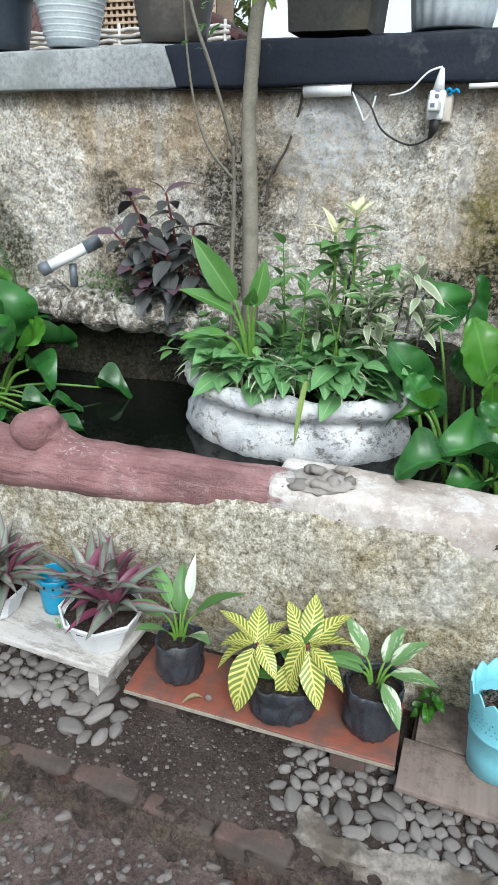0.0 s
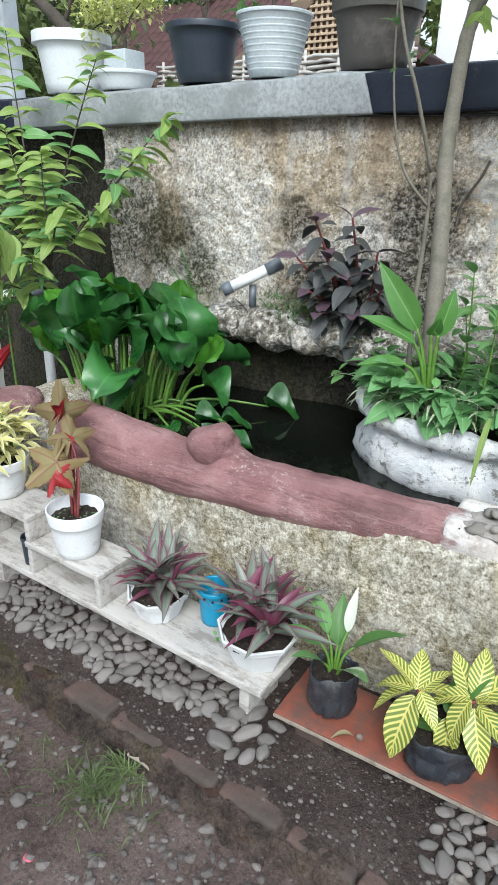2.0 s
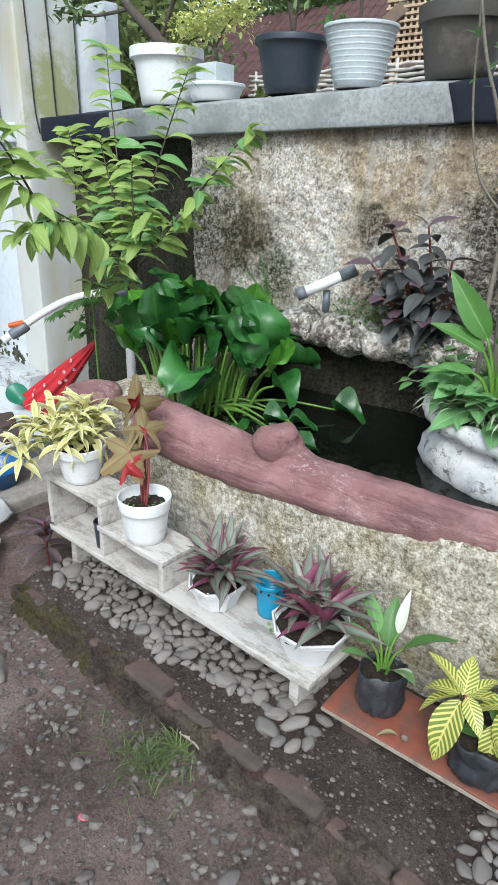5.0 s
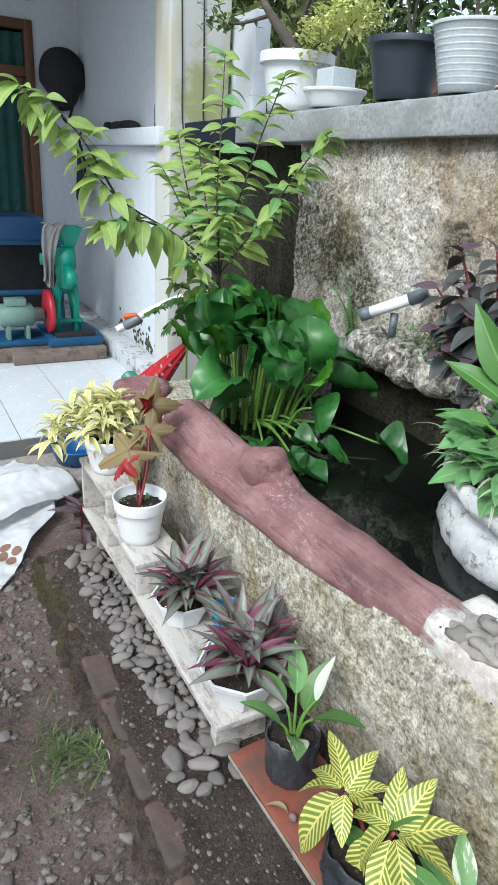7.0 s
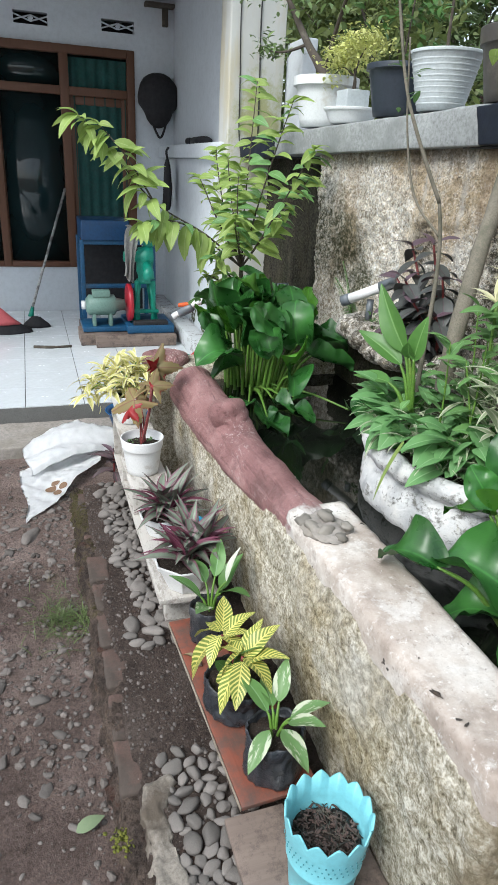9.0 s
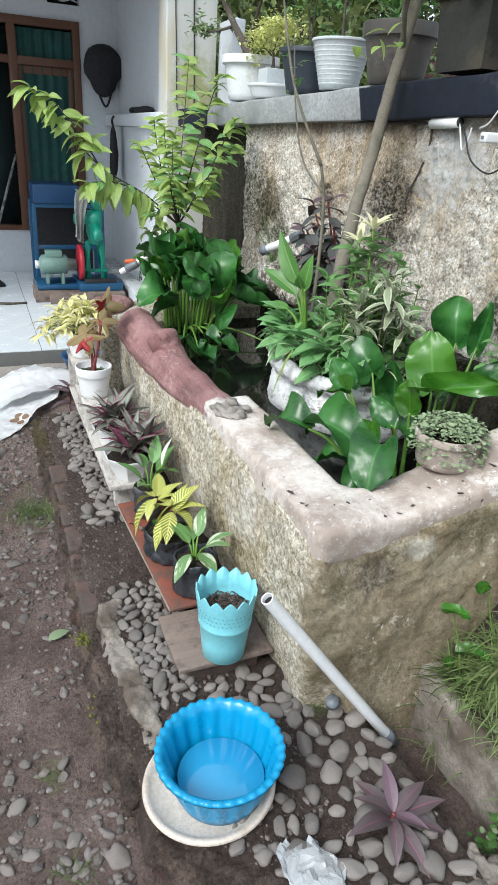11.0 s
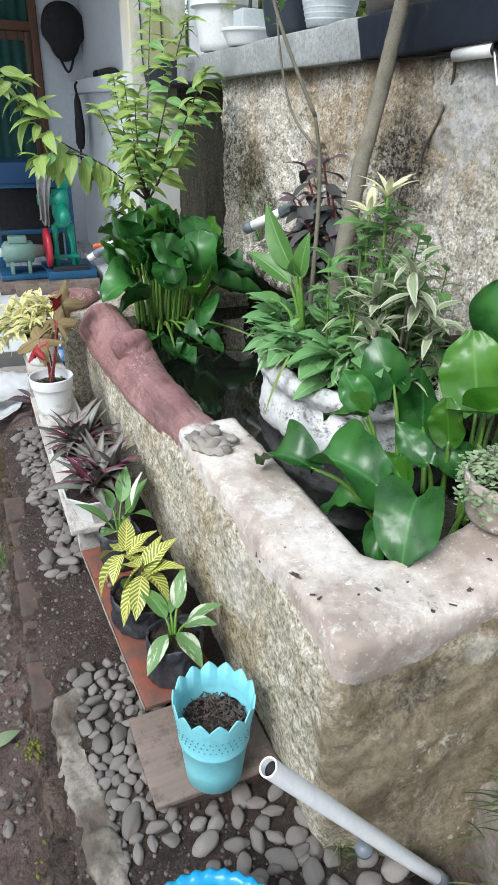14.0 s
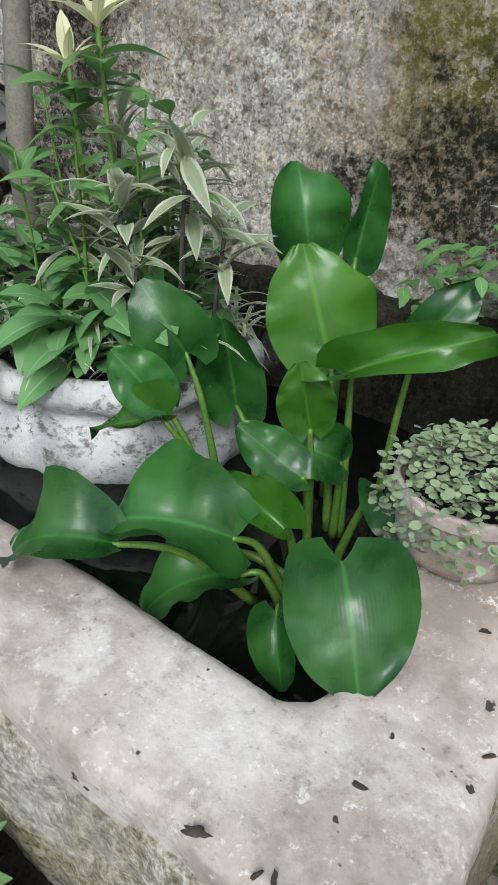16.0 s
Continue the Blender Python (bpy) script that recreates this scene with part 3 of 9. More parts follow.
def part(name, geo, material, parent=None, label="", m=None, smooth=True):
    """Links a bmesh or a mesh as one object, under a thing or a part."""
    if isinstance(geo, bmesh.types.BMesh):
        mesh = bpy.data.meshes.new(name)
        geo.to_mesh(mesh)
        geo.free()
    else:
        mesh = geo
    if not mesh.materials:
        mesh.materials.append(material)
        if smooth:
            mesh.shade_smooth()
    ob = new(name, mesh)
    m = m or Matrix.Identity(4)
    WORLD[ob] = m.copy()
    ob.matrix_basis = m
    if parent:
        ob.parent = parent
        ob.matrix_parent_inverse = WORLD[parent].inverted()
    return tagged(ob, label)


def solid(name, geo, material, label, category="", kind="structure", smooth=True):
    return tagged(part(name, geo, material, None, "", None, smooth), label, category or name.split("_")[0], "", kind)


def wobble(bm, amp, scale, seed=0.0, fine=0.0, fine_scale=40.0, keep=None):
    """Pushes the vertices along their normals by noise."""
    bm.normal_update()
    off = Vector((seed * 7.3, seed * 3.1, seed * 5.7))
    for v in bm.verts:
        if keep and keep(v.co):
            continue
        d = amp * noise.fractal(v.co * scale + off, 0.8, 2.0, 3)
        if fine:
            d += fine * noise.fractal(v.co * fine_scale + off, 0.7, 2.0, 3)
        v.co += v.normal * d


def box(x0, x1, y0, y1, z0, z1, bevel=0.004, seg=2, bm=None):
    out = bmesh.new()
    r = bmesh.ops.create_cube(out, size=1.0)
    for v in r["verts"]:
        v.co = Vector(((x0 + x1) / 2 + v.co.x * (x1 - x0), (y0 + y1) / 2 + v.co.y * (y1 - y0), (z0 + z1) / 2 + v.co.z * (z1 - z0)))
    if bevel:
        bmesh.ops.bevel(out, geom=out.edges[:], offset=bevel, segments=seg, affect="EDGES", profile=0.6)
    if bm is None:
        return out
    return merge(bm, out)


def merge(bm, other, m=None):
    """Adds a second bmesh to bm, moved by m, and frees it."""
    if m:
        bmesh.ops.transform(other, matrix=m, verts=other.verts[:])
    mesh = bpy.data.meshes.new("tmp")
    other.to_mesh(mesh)
    other.free()
    bm.from_mesh(mesh)
    bpy.data.meshes.remove(mesh)
    return bm


def moved(bm, m):
    bmesh.ops.transform(bm, matrix=m, verts=bm.verts[:])
    return bm


def slab(x0, x1, y0, y1, z0, z1, step, amp=0.006, scale=3.0, fine=0.0, seed=1.0, round_by=0.0):
    """A block with a fine grid on all its sides, worn by noise."""
    cuts = []
    for a, b in ((x0, x1), (y0, y1), (z0, z1)):
        r = min(round_by, (b - a) * 0.4)
        k = max(1, round((b - a - 2 * r) / step))
        line = [a + r + (b - a - 2 * r) * i / k for i in range(k + 1)]
        cuts.append([a, a + r * 0.3] + line + [b - r * 0.3, b] if r else line)
    n = [len(q) - 1 for q in cuts]
    bm, seen = bmesh.new(), {}
    lo, size = Vector((x0, y0, z0)), Vector((x1 - x0, y1 - y0, z1 - z0))

    def vert(i, j, k):
        if (i, j, k) not in seen:
            seen[i, j, k] = bm.verts.new((cuts[0][i], cuts[1][j], cuts[2][k]))
        return seen[i, j, k]

    for ax in range(3):
        a, b = (ax + 1) % 3, (ax + 2) % 3
        for side in (0, n[ax]):
            for i in range(n[a]):
                for j in range(n[b]):
                    quad = []
                    for di, dj in ((0, 0), (1, 0), (1, 1), (0, 1)):
                        c = [0, 0, 0]
                        c[ax], c[a], c[b] = side, i + di, j + dj
                        quad.append(vert(*c))
                    bm.faces.new(quad if side else quad[::-1])
    if round_by:
        inner_lo = lo + Vector((round_by,) * 3)
        inner_hi = lo + size - Vector((round_by,) * 3)
        for v in bm.verts:
            c = Vector([min(max(v.co[q], inner_lo[q]), inner_hi[q]) for q in range(3)])
            d = v.co - c
            if d.length > round_by:
                v.co = c + d.normalized() * round_by
    wobble(bm, amp, scale, seed, fine)
    return bm


def lathe(profile, seg=40, oval=(1.0, 1.0), flute=0.0, lobes=0, sides=0, closed=True):
    """Turns (radius, z) pairs round z. flute: depth of lobes round the rim; sides: a polygon in place of a circle."""
    bm, rings = bmesh.new(), []
    for r, z in profile:
        ring = []
        for i in range(seg):
            a = 2 * math.pi * i / seg
            q = r * (1 + flute * math.cos(a * lobes))
            if sides:
                s = math.pi / sides
                q = r * math.cos(s) / math.cos((a + s) % (2 * s) - s)
            ring.append(bm.verts.new((q * math.cos(a) * oval[0], q * math.sin(a) * oval[1], z)))
        rings.append(ring)
    for lo, hi in zip(rings, rings[1:]):
        for i in range(seg):
            bm.faces.new((lo[i], lo[(i + 1) % seg], hi[(i + 1) % seg], hi[i]))
    if closed:
        bm.faces.new(rings[0][::-1])
        bm.faces.new(rings[-1])
    bmesh.ops.recalc_face_normals(bm, faces=bm.faces[:])
    return bm


def pot_profile(r0, r1, h, wall=0.005, lip=0.006, lip_h=0.02, depth=0.05, band=True):
    """Outside, lip and inside of a plant pot, down to its soil."""
    p = [(r0 * 0.9, 0.0), (r0, 0.003)]
    k = 1 - lip_h / h
    p += [(r0 + (r1 - r0) * t * k * 0.99, h * t * k) for t in (0.2, 0.5, 0.8)]
    rk = r0 + (r1 - r0) * k
    p += [(rk - 0.0006, h * k - 0.0035), (rk, h * k - 0.003), (rk + lip, h * k - 0.0012), (rk + lip, h * k + 0.0005)] if band else []
    p += [(r1 + lip * 0.6, h - 0.004), (r1 + lip * 0.6 - 0.001, h), (r1 - wall, h), (r1 - wall - 0.002, h - 0.006)]
    ri = r0 + (r1 - r0) * (1 - depth / h) - wall
    return p + [(ri, h - depth)]


def tube(points, radii, seg=10, cap=True):
    """A round bar along points, with a radius at each or one for all."""
    pts = [Vector(p) for p in points]
    rad = radii if isinstance(radii, (list, tuple)) else [radii] * len(pts)
    bm, rings, up = bmesh.new(), [], Vector((0.13, 0.21, 0.97))
    for i, p in enumerate(pts):
        d = (pts[min(i + 1, len(pts) - 1)] - pts[max(i - 1, 0)]).normalized()
        a = d.cross(up)
        a = (a if a.length > 1e-3 else d.cross(Vector((1, 0, 0)))).normalized()
        b = d.cross(a)
        up = a.cross(d)
        rings.append([bm.verts.new(p + (a * math.cos(2 * math.pi * k / seg) + b * math.sin(2 * math.pi * k / seg)) * rad[i]) for k in range(seg)])
    for lo, hi in zip(rings, rings[1:]):
        for k in range(seg):
            bm.faces.new((lo[k], lo[(k + 1) % seg], hi[(k + 1) % seg], hi[k]))
    if cap:
        bm.faces.new(rings[0][::-1]), bm.faces.new(rings[-1])
    bmesh.ops.recalc_face_normals(bm, faces=bm.faces[:])
    return bm


def glide(points, n=8):
    """More points on a smooth line through the given ones."""
    pts = [Vector(p) for p in points]
    out = []
    for i in range(len(pts) - 1):
        p0, p1, p2, p3 = pts[max(i - 1, 0)], pts[i], pts[i + 1], pts[min(i + 2, len(pts) - 1)]
        for k in range(n):
            t = k / n
            out.append(0.5 * ((2 * p1) + (p2 - p0) * t + (2 * p0 - 5 * p1 + 4 * p2 - p3) * t * t + (3 * p1 - p0 - 3 * p2 + p3) * t ** 3))
    return out + [pts[-1]]


def boulder(r, seed, squash=(1.0, 0.8, 0.6), sub=2, rough=0.25):
    bm = bmesh.new()
    bmesh.ops.create_icosphere(bm, subdivisions=sub, radius=1.0)
    off = Vector((seed * 3.7, seed * 1.9, seed * 2.3))
    for v in bm.verts:
        v.co *= 1 + rough * noise.noise(v.co * 1.1 + off)
        v.co = Vector((v.co.x * squash[0], v.co.y * squash[1], v.co.z * squash[2])) * r
    return bm


def mesh_of(name, bm, material, smooth=True):
    mesh = bpy.data.meshes.new(name)
    bm.to_mesh(mesh)
    bm.free()
    mesh.materials.append(material)
    if smooth:
        mesh.shade_smooth()
    return mesh


def field(xs, ys, height):
    """A sheet of ground over the crossings of xs and ys."""
    bm = bmesh.new()
    rows = [[bm.verts.new((x, y, height(x, y))) for x in xs] for y in ys]
    for r0, r1 in zip(rows, rows[1:]):
        for i in range(len(xs) - 1):
            bm.faces.new((r0[i], r0[i + 1], r1[i + 1], r1[i]))
    return bm


def ease(a, b, t):
    t = min(max((t - a) / (b - a), 0.0), 1.0)
    return t * t * (3 - 2 * t)


# ---- ground ----
YARD = -0.15


def spread(lo, hi, step, far):
    inner = list(np.arange(lo, hi + 1e-6, step))
    grow, s, a, b = [], step, lo, hi
    left, right = [], []
    while b < far:
        s *= 1.5
        a, b = a - s, b + s
        left.insert(0, a), right.append(b)
    return left + inner + right


def yard_height(x, y):
    near = max(0.0, 1 - max(abs(x) - 3.5, abs(y - 0.3) - 1.6, 0) / 3)
    p = Vector((x, y, 0))
    return YARD + near * (0.014 * noise.fractal(p * 2.2, 0.9, 2.0, 3) + 0.009 * noise.fractal(p * 14, 0.8, 2.0, 3))


ground = solid("ground", field(spread(-3.2, 2.0, 0.03, 400), spread(-0.3, 1.05, 0.03, 400), yard_height), M_earth, "dark brown bare earth of the yard with grit", "ground")


def bed_height(x, y):
    """The raised planting bed between the kerb and the pond, with its worn end towards the gutter."""
    n = noise.fractal(Vector((x, y, 0)) * 3, 0.9, 2.0, 3)
    edge = min(y - 0.985 + 0.012 * n, (1.14 - x + (y - 1.62) * 0.785) * 0.79 + 0.03 * n, x + 2.33)
    if x > 0.44:
        edge = min(edge, 1.74 - y + 0.05 * ease(0.5, 0.75, x))
    top = -0.03 + 0.012 * n + 0.004 * noise.noise(Vector((x, y, 0)) * 25) + 0.03 * ease(0.3, 0.6, x)
    return -0.24 + (top + 0.24) * ease(-0.035, 0.035, edge)


gravel_bed = solid("gravel_bed", field(list(np.arange(-2.45, 1.42, 0.02)), list(np.arange(0.93, 1.9, 0.02)), bed_height), M_bed, "raised bed of dark damp soil with river stones", "planting bed")


def bank_height(x, y):
    n = noise.fractal(Vector((x, y, 3)) * 2.5, 0.9, 2.0, 3)
    return -0.3 + (0.36 + 0.03 * n - 0.16 * ease(0.75, 1.3, x) + 0.07 * ease(0.85, 0.55, x) + 0.34 * ease(1.95, 2.36, y) * ease(1.4, 0.65, x)) * ease(1.93, 2.0, y) * ease(0.4, 0.5, x)


bank = solid("soil_bank", field(list(np.arange(0.38, 3.4, 0.04)), list(np.arange(1.86, 3.2, 0.04)), bank_height), M_bed, "soil bank beside the pond with weeds", "ground")
gutter = solid("gutter", slab(0.46, 1.6, 1.74, 1.97, -0.3, -0.19, 0.03, 0.008, 6, 0.004), M_soil, "narrow dark drain channel beside the pond", "gutter")
bm = slab(0.44, 1.08, 1.945, 2.03, -0.25, 0.045, 0.02, 0.016, 5, 0.006, 3.0, 0.02)
for v in bm.verts:
    v.co.z += 0.075 * ease(0.85, 0.52, v.co.x) * ease(-0.2, 0.0, v.co.z)
edging = solid("garden_edging", bm, M_kerbcement, "low cracked cement edging of the garden soil", "edging")

# ---- pond and boundary wall ----


def askew(x):
    """How far the boundary wall has drawn back at x; it does not run parallel to the pond."""
    return 0.03 + 0.06 * (x + 1.4)


POND_BACK = 2.59
WATER = 0.55


def dense(profile, step):
    out = []
    for (y0, z0), (y1, z1) in zip(profile, profile[1:] + profile[:1]):
        n = max(1, round(math.hypot(y1 - y0, z1 - z0) / step))
        out += [(y0 + (y1 - y0) * k / n, z0 + (z1 - z0) * k / n) for k in range(n)]
    return out


def pond_rail(step):
    """Stations round the pond's rim: the outer and inner line in plan, and the rim's height."""
    out, y_end = [], 2.76
    for x in np.arange(-2.42, 0.16, step):
        out.append(((x, 1.512), (x, 1.722), -0.045 * ease(-0.62, -0.85, x) - 0.05 * ease(-0.95, -1.4, x)))
    n = round(0.62 / step)
    for i in range(n):
        t = i / (n - 1)
        if t < 0.4:
            o = (0.16 + 0.25 * t / 0.4, 1.512)
        elif t < 0.6:
            w = (t - 0.4) / 0.2 * math.pi / 2
            o = (0.41 + 0.04 * math.sin(w), 1.552 - 0.04 * math.cos(w))
        else:
            o = (0.45, 1.552 + 0.22 * (t - 0.6) / 0.4)
        w = ease(0.3, 0.7, t) * math.pi / 2
        k = (0.17 + 0.06 * math.sin(w), 1.782 - 0.06 * math.cos(w))
        out.append((o, k, 0.004 * t))
    for y in np.arange(1.785, y_end, step):
        f = ease(1.75, 2.3, y)
        out.append(((0.45 + 0.03 * f, y), (0.232, y), 0.004 + 0.155 * ease(1.75, 2.35, y) + 0.035 * ease(2.35, 2.55, y)))
    return out


def along_rail(stations, section):
    """Sweeps section(outer, inner, lift), a list of points, along the stations."""
    bm, rows = bmesh.new(), []
    for o, k, lift in stations:
        rows.append([bm.verts.new(p) for p in section(Vector((*o, 0)), Vector((*k, 0)), lift)])
    m = len(rows[0])
    for a, b in zip(rows, rows[1:]):
        for i in range(m):
            bm.faces.new((a[i], b[i], b[(i + 1) % m], a[(i + 1) % m]))
    bm.faces.new(rows[0]), bm.faces.new(rows[-1][::-1])
    bmesh.ops.recalc_face_normals(bm, faces=bm.faces[:])
    return bm


def wall_section(o, k, lift):
    d = (k - o).normalized() * 0.21
    pts = []
    for (u0, z0), (u1, z1) in zip(WALL_KNOTS, WALL_KNOTS[1:] + WALL_KNOTS[:1]):
        n = max(1, round(math.hypot((u1 - u0) * 0.21, z1 - z0) / (0.014 if u0 < 0.2 and u1 < 0.2 else 0.06)))
        for i in range(n):
            u, z = u0 + (u1 - u0) * i / n, z0 + (z1 - z0) * i / n
            if z < 0.4 and u < 0.5:
                u *= 1 - 1.5 * ease(1.55, 1.72, o.y)
            base = o + d * u if u < 0.5 else o + (k - o) * u
            pts.append(base + Vector((0, 0, z + lift * ease(0.1, 0.5, z))))
    return pts


WALL_KNOTS = [(0.28, -0.25), (0.24, 0.0), (0.09, 0.2), (0.01, 0.4), (0.01, 0.585), (0.07, 0.618), (0.9, 0.618), (0.95, 0.1), (0.95, -0.25)]
bm = along_rail(pond_rail(0.014), wall_section)
wobble(bm, 0.018, 4.0, 2.0, 0.007, 32.0)
solid("pond_wall", bm, M_pondwall, "rough stone-flecked cement wall of the fish pond", "pond wall")
RIM_KNOTS = [(0.12, 0.55), (0.06, 0.59), (0.045, 0.63), (0.045, 0.655), (0.07, 0.676), (0.14, 0.687), (0.3, 0.691), (0.5, 0.692), (0.9, 0.691), (0.97, 0.684), (1.0, 0.66), (1.0, 0.42), (0.6, 0.42), (0.25, 0.54)]


def rim_section(o, k, lift):
    pts = []
    for (u0, z0), (u1, z1) in zip(RIM_KNOTS, RIM_KNOTS[1:] + RIM_KNOTS[:1]):
        n = max(1, round(math.hypot((u1 - u0) * (k - o).length, z1 - z0) / (0.014 if z0 > 0.55 and z1 > 0.5 else 0.06)))
        for i in range(n):
            u, z = u0 + (u1 - u0) * i / n, z0 + (z1 - z0) * i / n
            base = o + (k - o).normalized() * 0.21 * u if u <= 0.3 else o + (k - o).normalized() * 0.063 + (k - o - (k - o).normalized() * 0.063) * (u - 0.3) / 0.7
            pts.append(base + Vector((0, 0, z + lift - 0.035 * lift / 0.16 * max(0, 0.6 - u))))
    return pts


bm = along_rail([q for q in pond_rail(0.014) if q[0][0] > -0.6], rim_section)
wobble(bm, 0.006, 4.0, 4.0, 0.0025, 34.0)
pond_rim = solid("pond_rim", bm, M_rim, "worn whitish cement rim rounded along the pond", "pond rim")
solid("pond_wall_left", slab(-2.53, -2.3, 1.42, 2.62, -0.2, 0.63, 0.03, 0.015, 4, 0.006, 8.0, 0.04), M_pondwall, "rough cement end wall of the pond by the porch", "pond wall")
solid("pond_cap_left", moved(lathe([(0.1, 0.0), (0.128, 0.012), (0.135, 0.04), (0.125, 0.07), (0.09, 0.082), (0.03, 0.085)], 40, (0.9, 1.0)), Matrix.Translation((-2.415, 1.5, 0.605))), M_log, "dull red painted cement cap on the pond's end wall", "pond rim")
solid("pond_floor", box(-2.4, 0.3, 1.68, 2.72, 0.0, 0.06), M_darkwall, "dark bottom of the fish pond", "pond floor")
solid("water", field(list(np.linspace(-2.35, 0.27, 12)), list(np.linspace(1.69, 2.72, 6)), lambda x, y: WATER), M_water, "still dark pond water", "water")

# the painted log on the pond's front wall
LOG = [(-2.1, 1.59, 0.582, 0.112), (-1.85, 1.595, 0.562, 0.108), (-1.6, 1.595, 0.56, 0.1), (-1.4, 1.597, 0.566, 0.097), (-1.1, 1.595, 0.586, 0.086), (-0.8, 1.597, 0.607, 0.077), (-0.56, 1.6, 0.62, 0.076), (-0.48, 1.602, 0.61, 0.068), (-0.4, 1.605, 0.593, 0.045)]
path = glide([p[:3] for p in LOG], 24)
rad = [v.x for v in glide([(p[3], 0, 0) for p in LOG], 24)]
path = [path[0] + Vector((-0.07 * math.sin(k * 0.2618), 0, -0.012 * math.sin(k * 0.2618))) for k in (6, 5, 4, 3, 2, 1)] + path
rad = [rad[0] * max(0.12, math.cos(k * 0.2618)) for k in (6, 5, 4, 3, 2, 1)] + rad
bm = tube(path, rad, 56)
knob = Vector((-1.41, 1.59, 0.635))
for v in bm.verts:
    d = (v.co - knob).length
    if v.co.z > 0.55 and d < 0.16:
        v.co += Vector((-0.05, 0.1, 1.0)).normalized() * 0.045 * (1 - ease(0.02, 0.14, d))
merge(bm, boulder(0.09, 7.0, (1.1, 0.95, 0.88), 4, 0.45), Matrix.Translation((-1.41, 1.59, 0.676)))
for v in bm.verts:
    # the paint coat runs down over the wall's face
    if v.co.y < 1.58 and v.co.z < 0.62:
        v.co.y -= (0.022 - 0.01 * ease(-1.1, -0.6, v.co.x)) * ease(0.62, 0.55, v.co.z)
wobble(bm, 0.006, 6.0, 3.0, 0.002, 30.0)
red_log = solid("pond_rim_log", bm, M_log, "dull red painted cement log along the pond wall", "pond rim")
# bits of bark and dead leaf on the rim
litter = thing("leaf_litter", (0.32, 1.6, 0.69), "dark scraps of bark and dead leaf on the pond rim", "litter", kind="stuff")
bm = bmesh.new()
for i, (x, y, r, turn) in enumerate(((0.215, 1.535, 0.01, 20), (0.285, 1.54, 0.005, 70), (0.3, 1.548, 0.006, 120), (0.42, 1.79, 0.006, 40), (0.322, 1.675, 0.008, 10), (0.36, 1.93, 0.006, 30), (0.44, 1.98, 0.008, 75), (0.4, 2.12, 0.009, 15), (0.43, 2.15, 0.01, 100))):
    merge(bm, boulder(r * 0.75, i + 3.0, (1.5, 0.55, 0.3), 3, 1.3), pose(x, y, 0.694 + 0.155 * ease(1.75, 2.35, y), 0, 0, turn))
part("scraps", bm, M_litter, litter)
# pebbles set in the joint
for i, (x, y, z, r) in enumerate([(-0.5, 1.545, 0.685, 0.03), (-0.45, 1.55, 0.7, 0.024), (-0.46, 1.6, 0.715, 0.028), (-0.41, 1.575, 0.705, 0.026), (-0.4, 1.63, 0.715, 0.024), (-0.49, 1.61, 0.71, 0.022), (-0.37, 1.6, 0.702, 0.022)]):
    part("pebble", boulder(r * 0.82, i + 20.0, (1.2, 0.9, 0.7), 2, 0.7), M_joint, red_log, "", pose(x, y, z - 0.001, 10, 14 * (i % 3), 37 * i))
bm = boulder(0.085, 3.0, (1.1, 0.75, 0.22), 4, 0.5)
wobble(bm, 0.008, 40.0, 2.0)
part("mortar", bm, M_step, red_log, "rough grey mortar in the joint", pose(-0.445, 1.59, 0.686))


def wall_push(x, z):
    """Bulges, hollows and the scooped niche of the old wall."""
    return 0.02 * noise.fractal(Vector((x, 0, z)) * 2.2, 0.9, 2.0, 3) + 0.012 * noise.fractal(Vector((x, 5, z)) * 14, 0.8, 2.0, 3) + 0.009 * noise.fractal(Vector((x, 9, z)) * 38, 0.7, 2.0, 3)


bm = bmesh.new()
xs, zs = np.arange(-2.84, 1.6, 0.011), np.arange(0.4, 1.83, 0.011)
rows = [[bm.verts.new((x, POND_BACK + askew(x) + wall_push(x, z) - 0.04 * ease(1.0, 0.2, z), z)) for x in xs] for z in zs]
back = [bm.verts.new((x, 3.0, z)) for x, z in ((xs[0], zs[0]), (xs[-1], zs[0]), (xs[-1], zs[-1]), (xs[0], zs[-1]))]
for a, b in zip(rows, rows[1:]):
    for i in range(len(xs) - 1):
        bm.faces.new((a[i], a[i + 1], b[i + 1], b[i]))
for a, b in zip(rows, rows[1:]):
    bm.faces.new((a[0], b[0], back[3])) if b is rows[-1] else None
bm.faces.new((back[0], back[3], back[2], back[1]))
bm.faces.new([rows[-1][i] for i in range(len(xs))] + [back[2], back[3]])
bm.faces.new([r[0] for r in rows] + [back[3], back[0]])
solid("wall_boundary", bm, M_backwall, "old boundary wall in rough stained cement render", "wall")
solid("wall_boundary_left", slab(-4.2, -2.82, 2.64, 2.84, -0.15, 1.76, 0.03, 0.01, 4, 0.004, 11.0), M_darkwall, "boundary wall coloured near black for shade and moss", "wall")

# coping: grey paint up to a slanted edge, then black
COP_Z0, COP_Z1, COP_Y0, COP_Y1 = 1.755, 1.892, 2.45, 3.0


def cop_rise(x):
    return 0.052 + 0.025 * (x + 1.4)


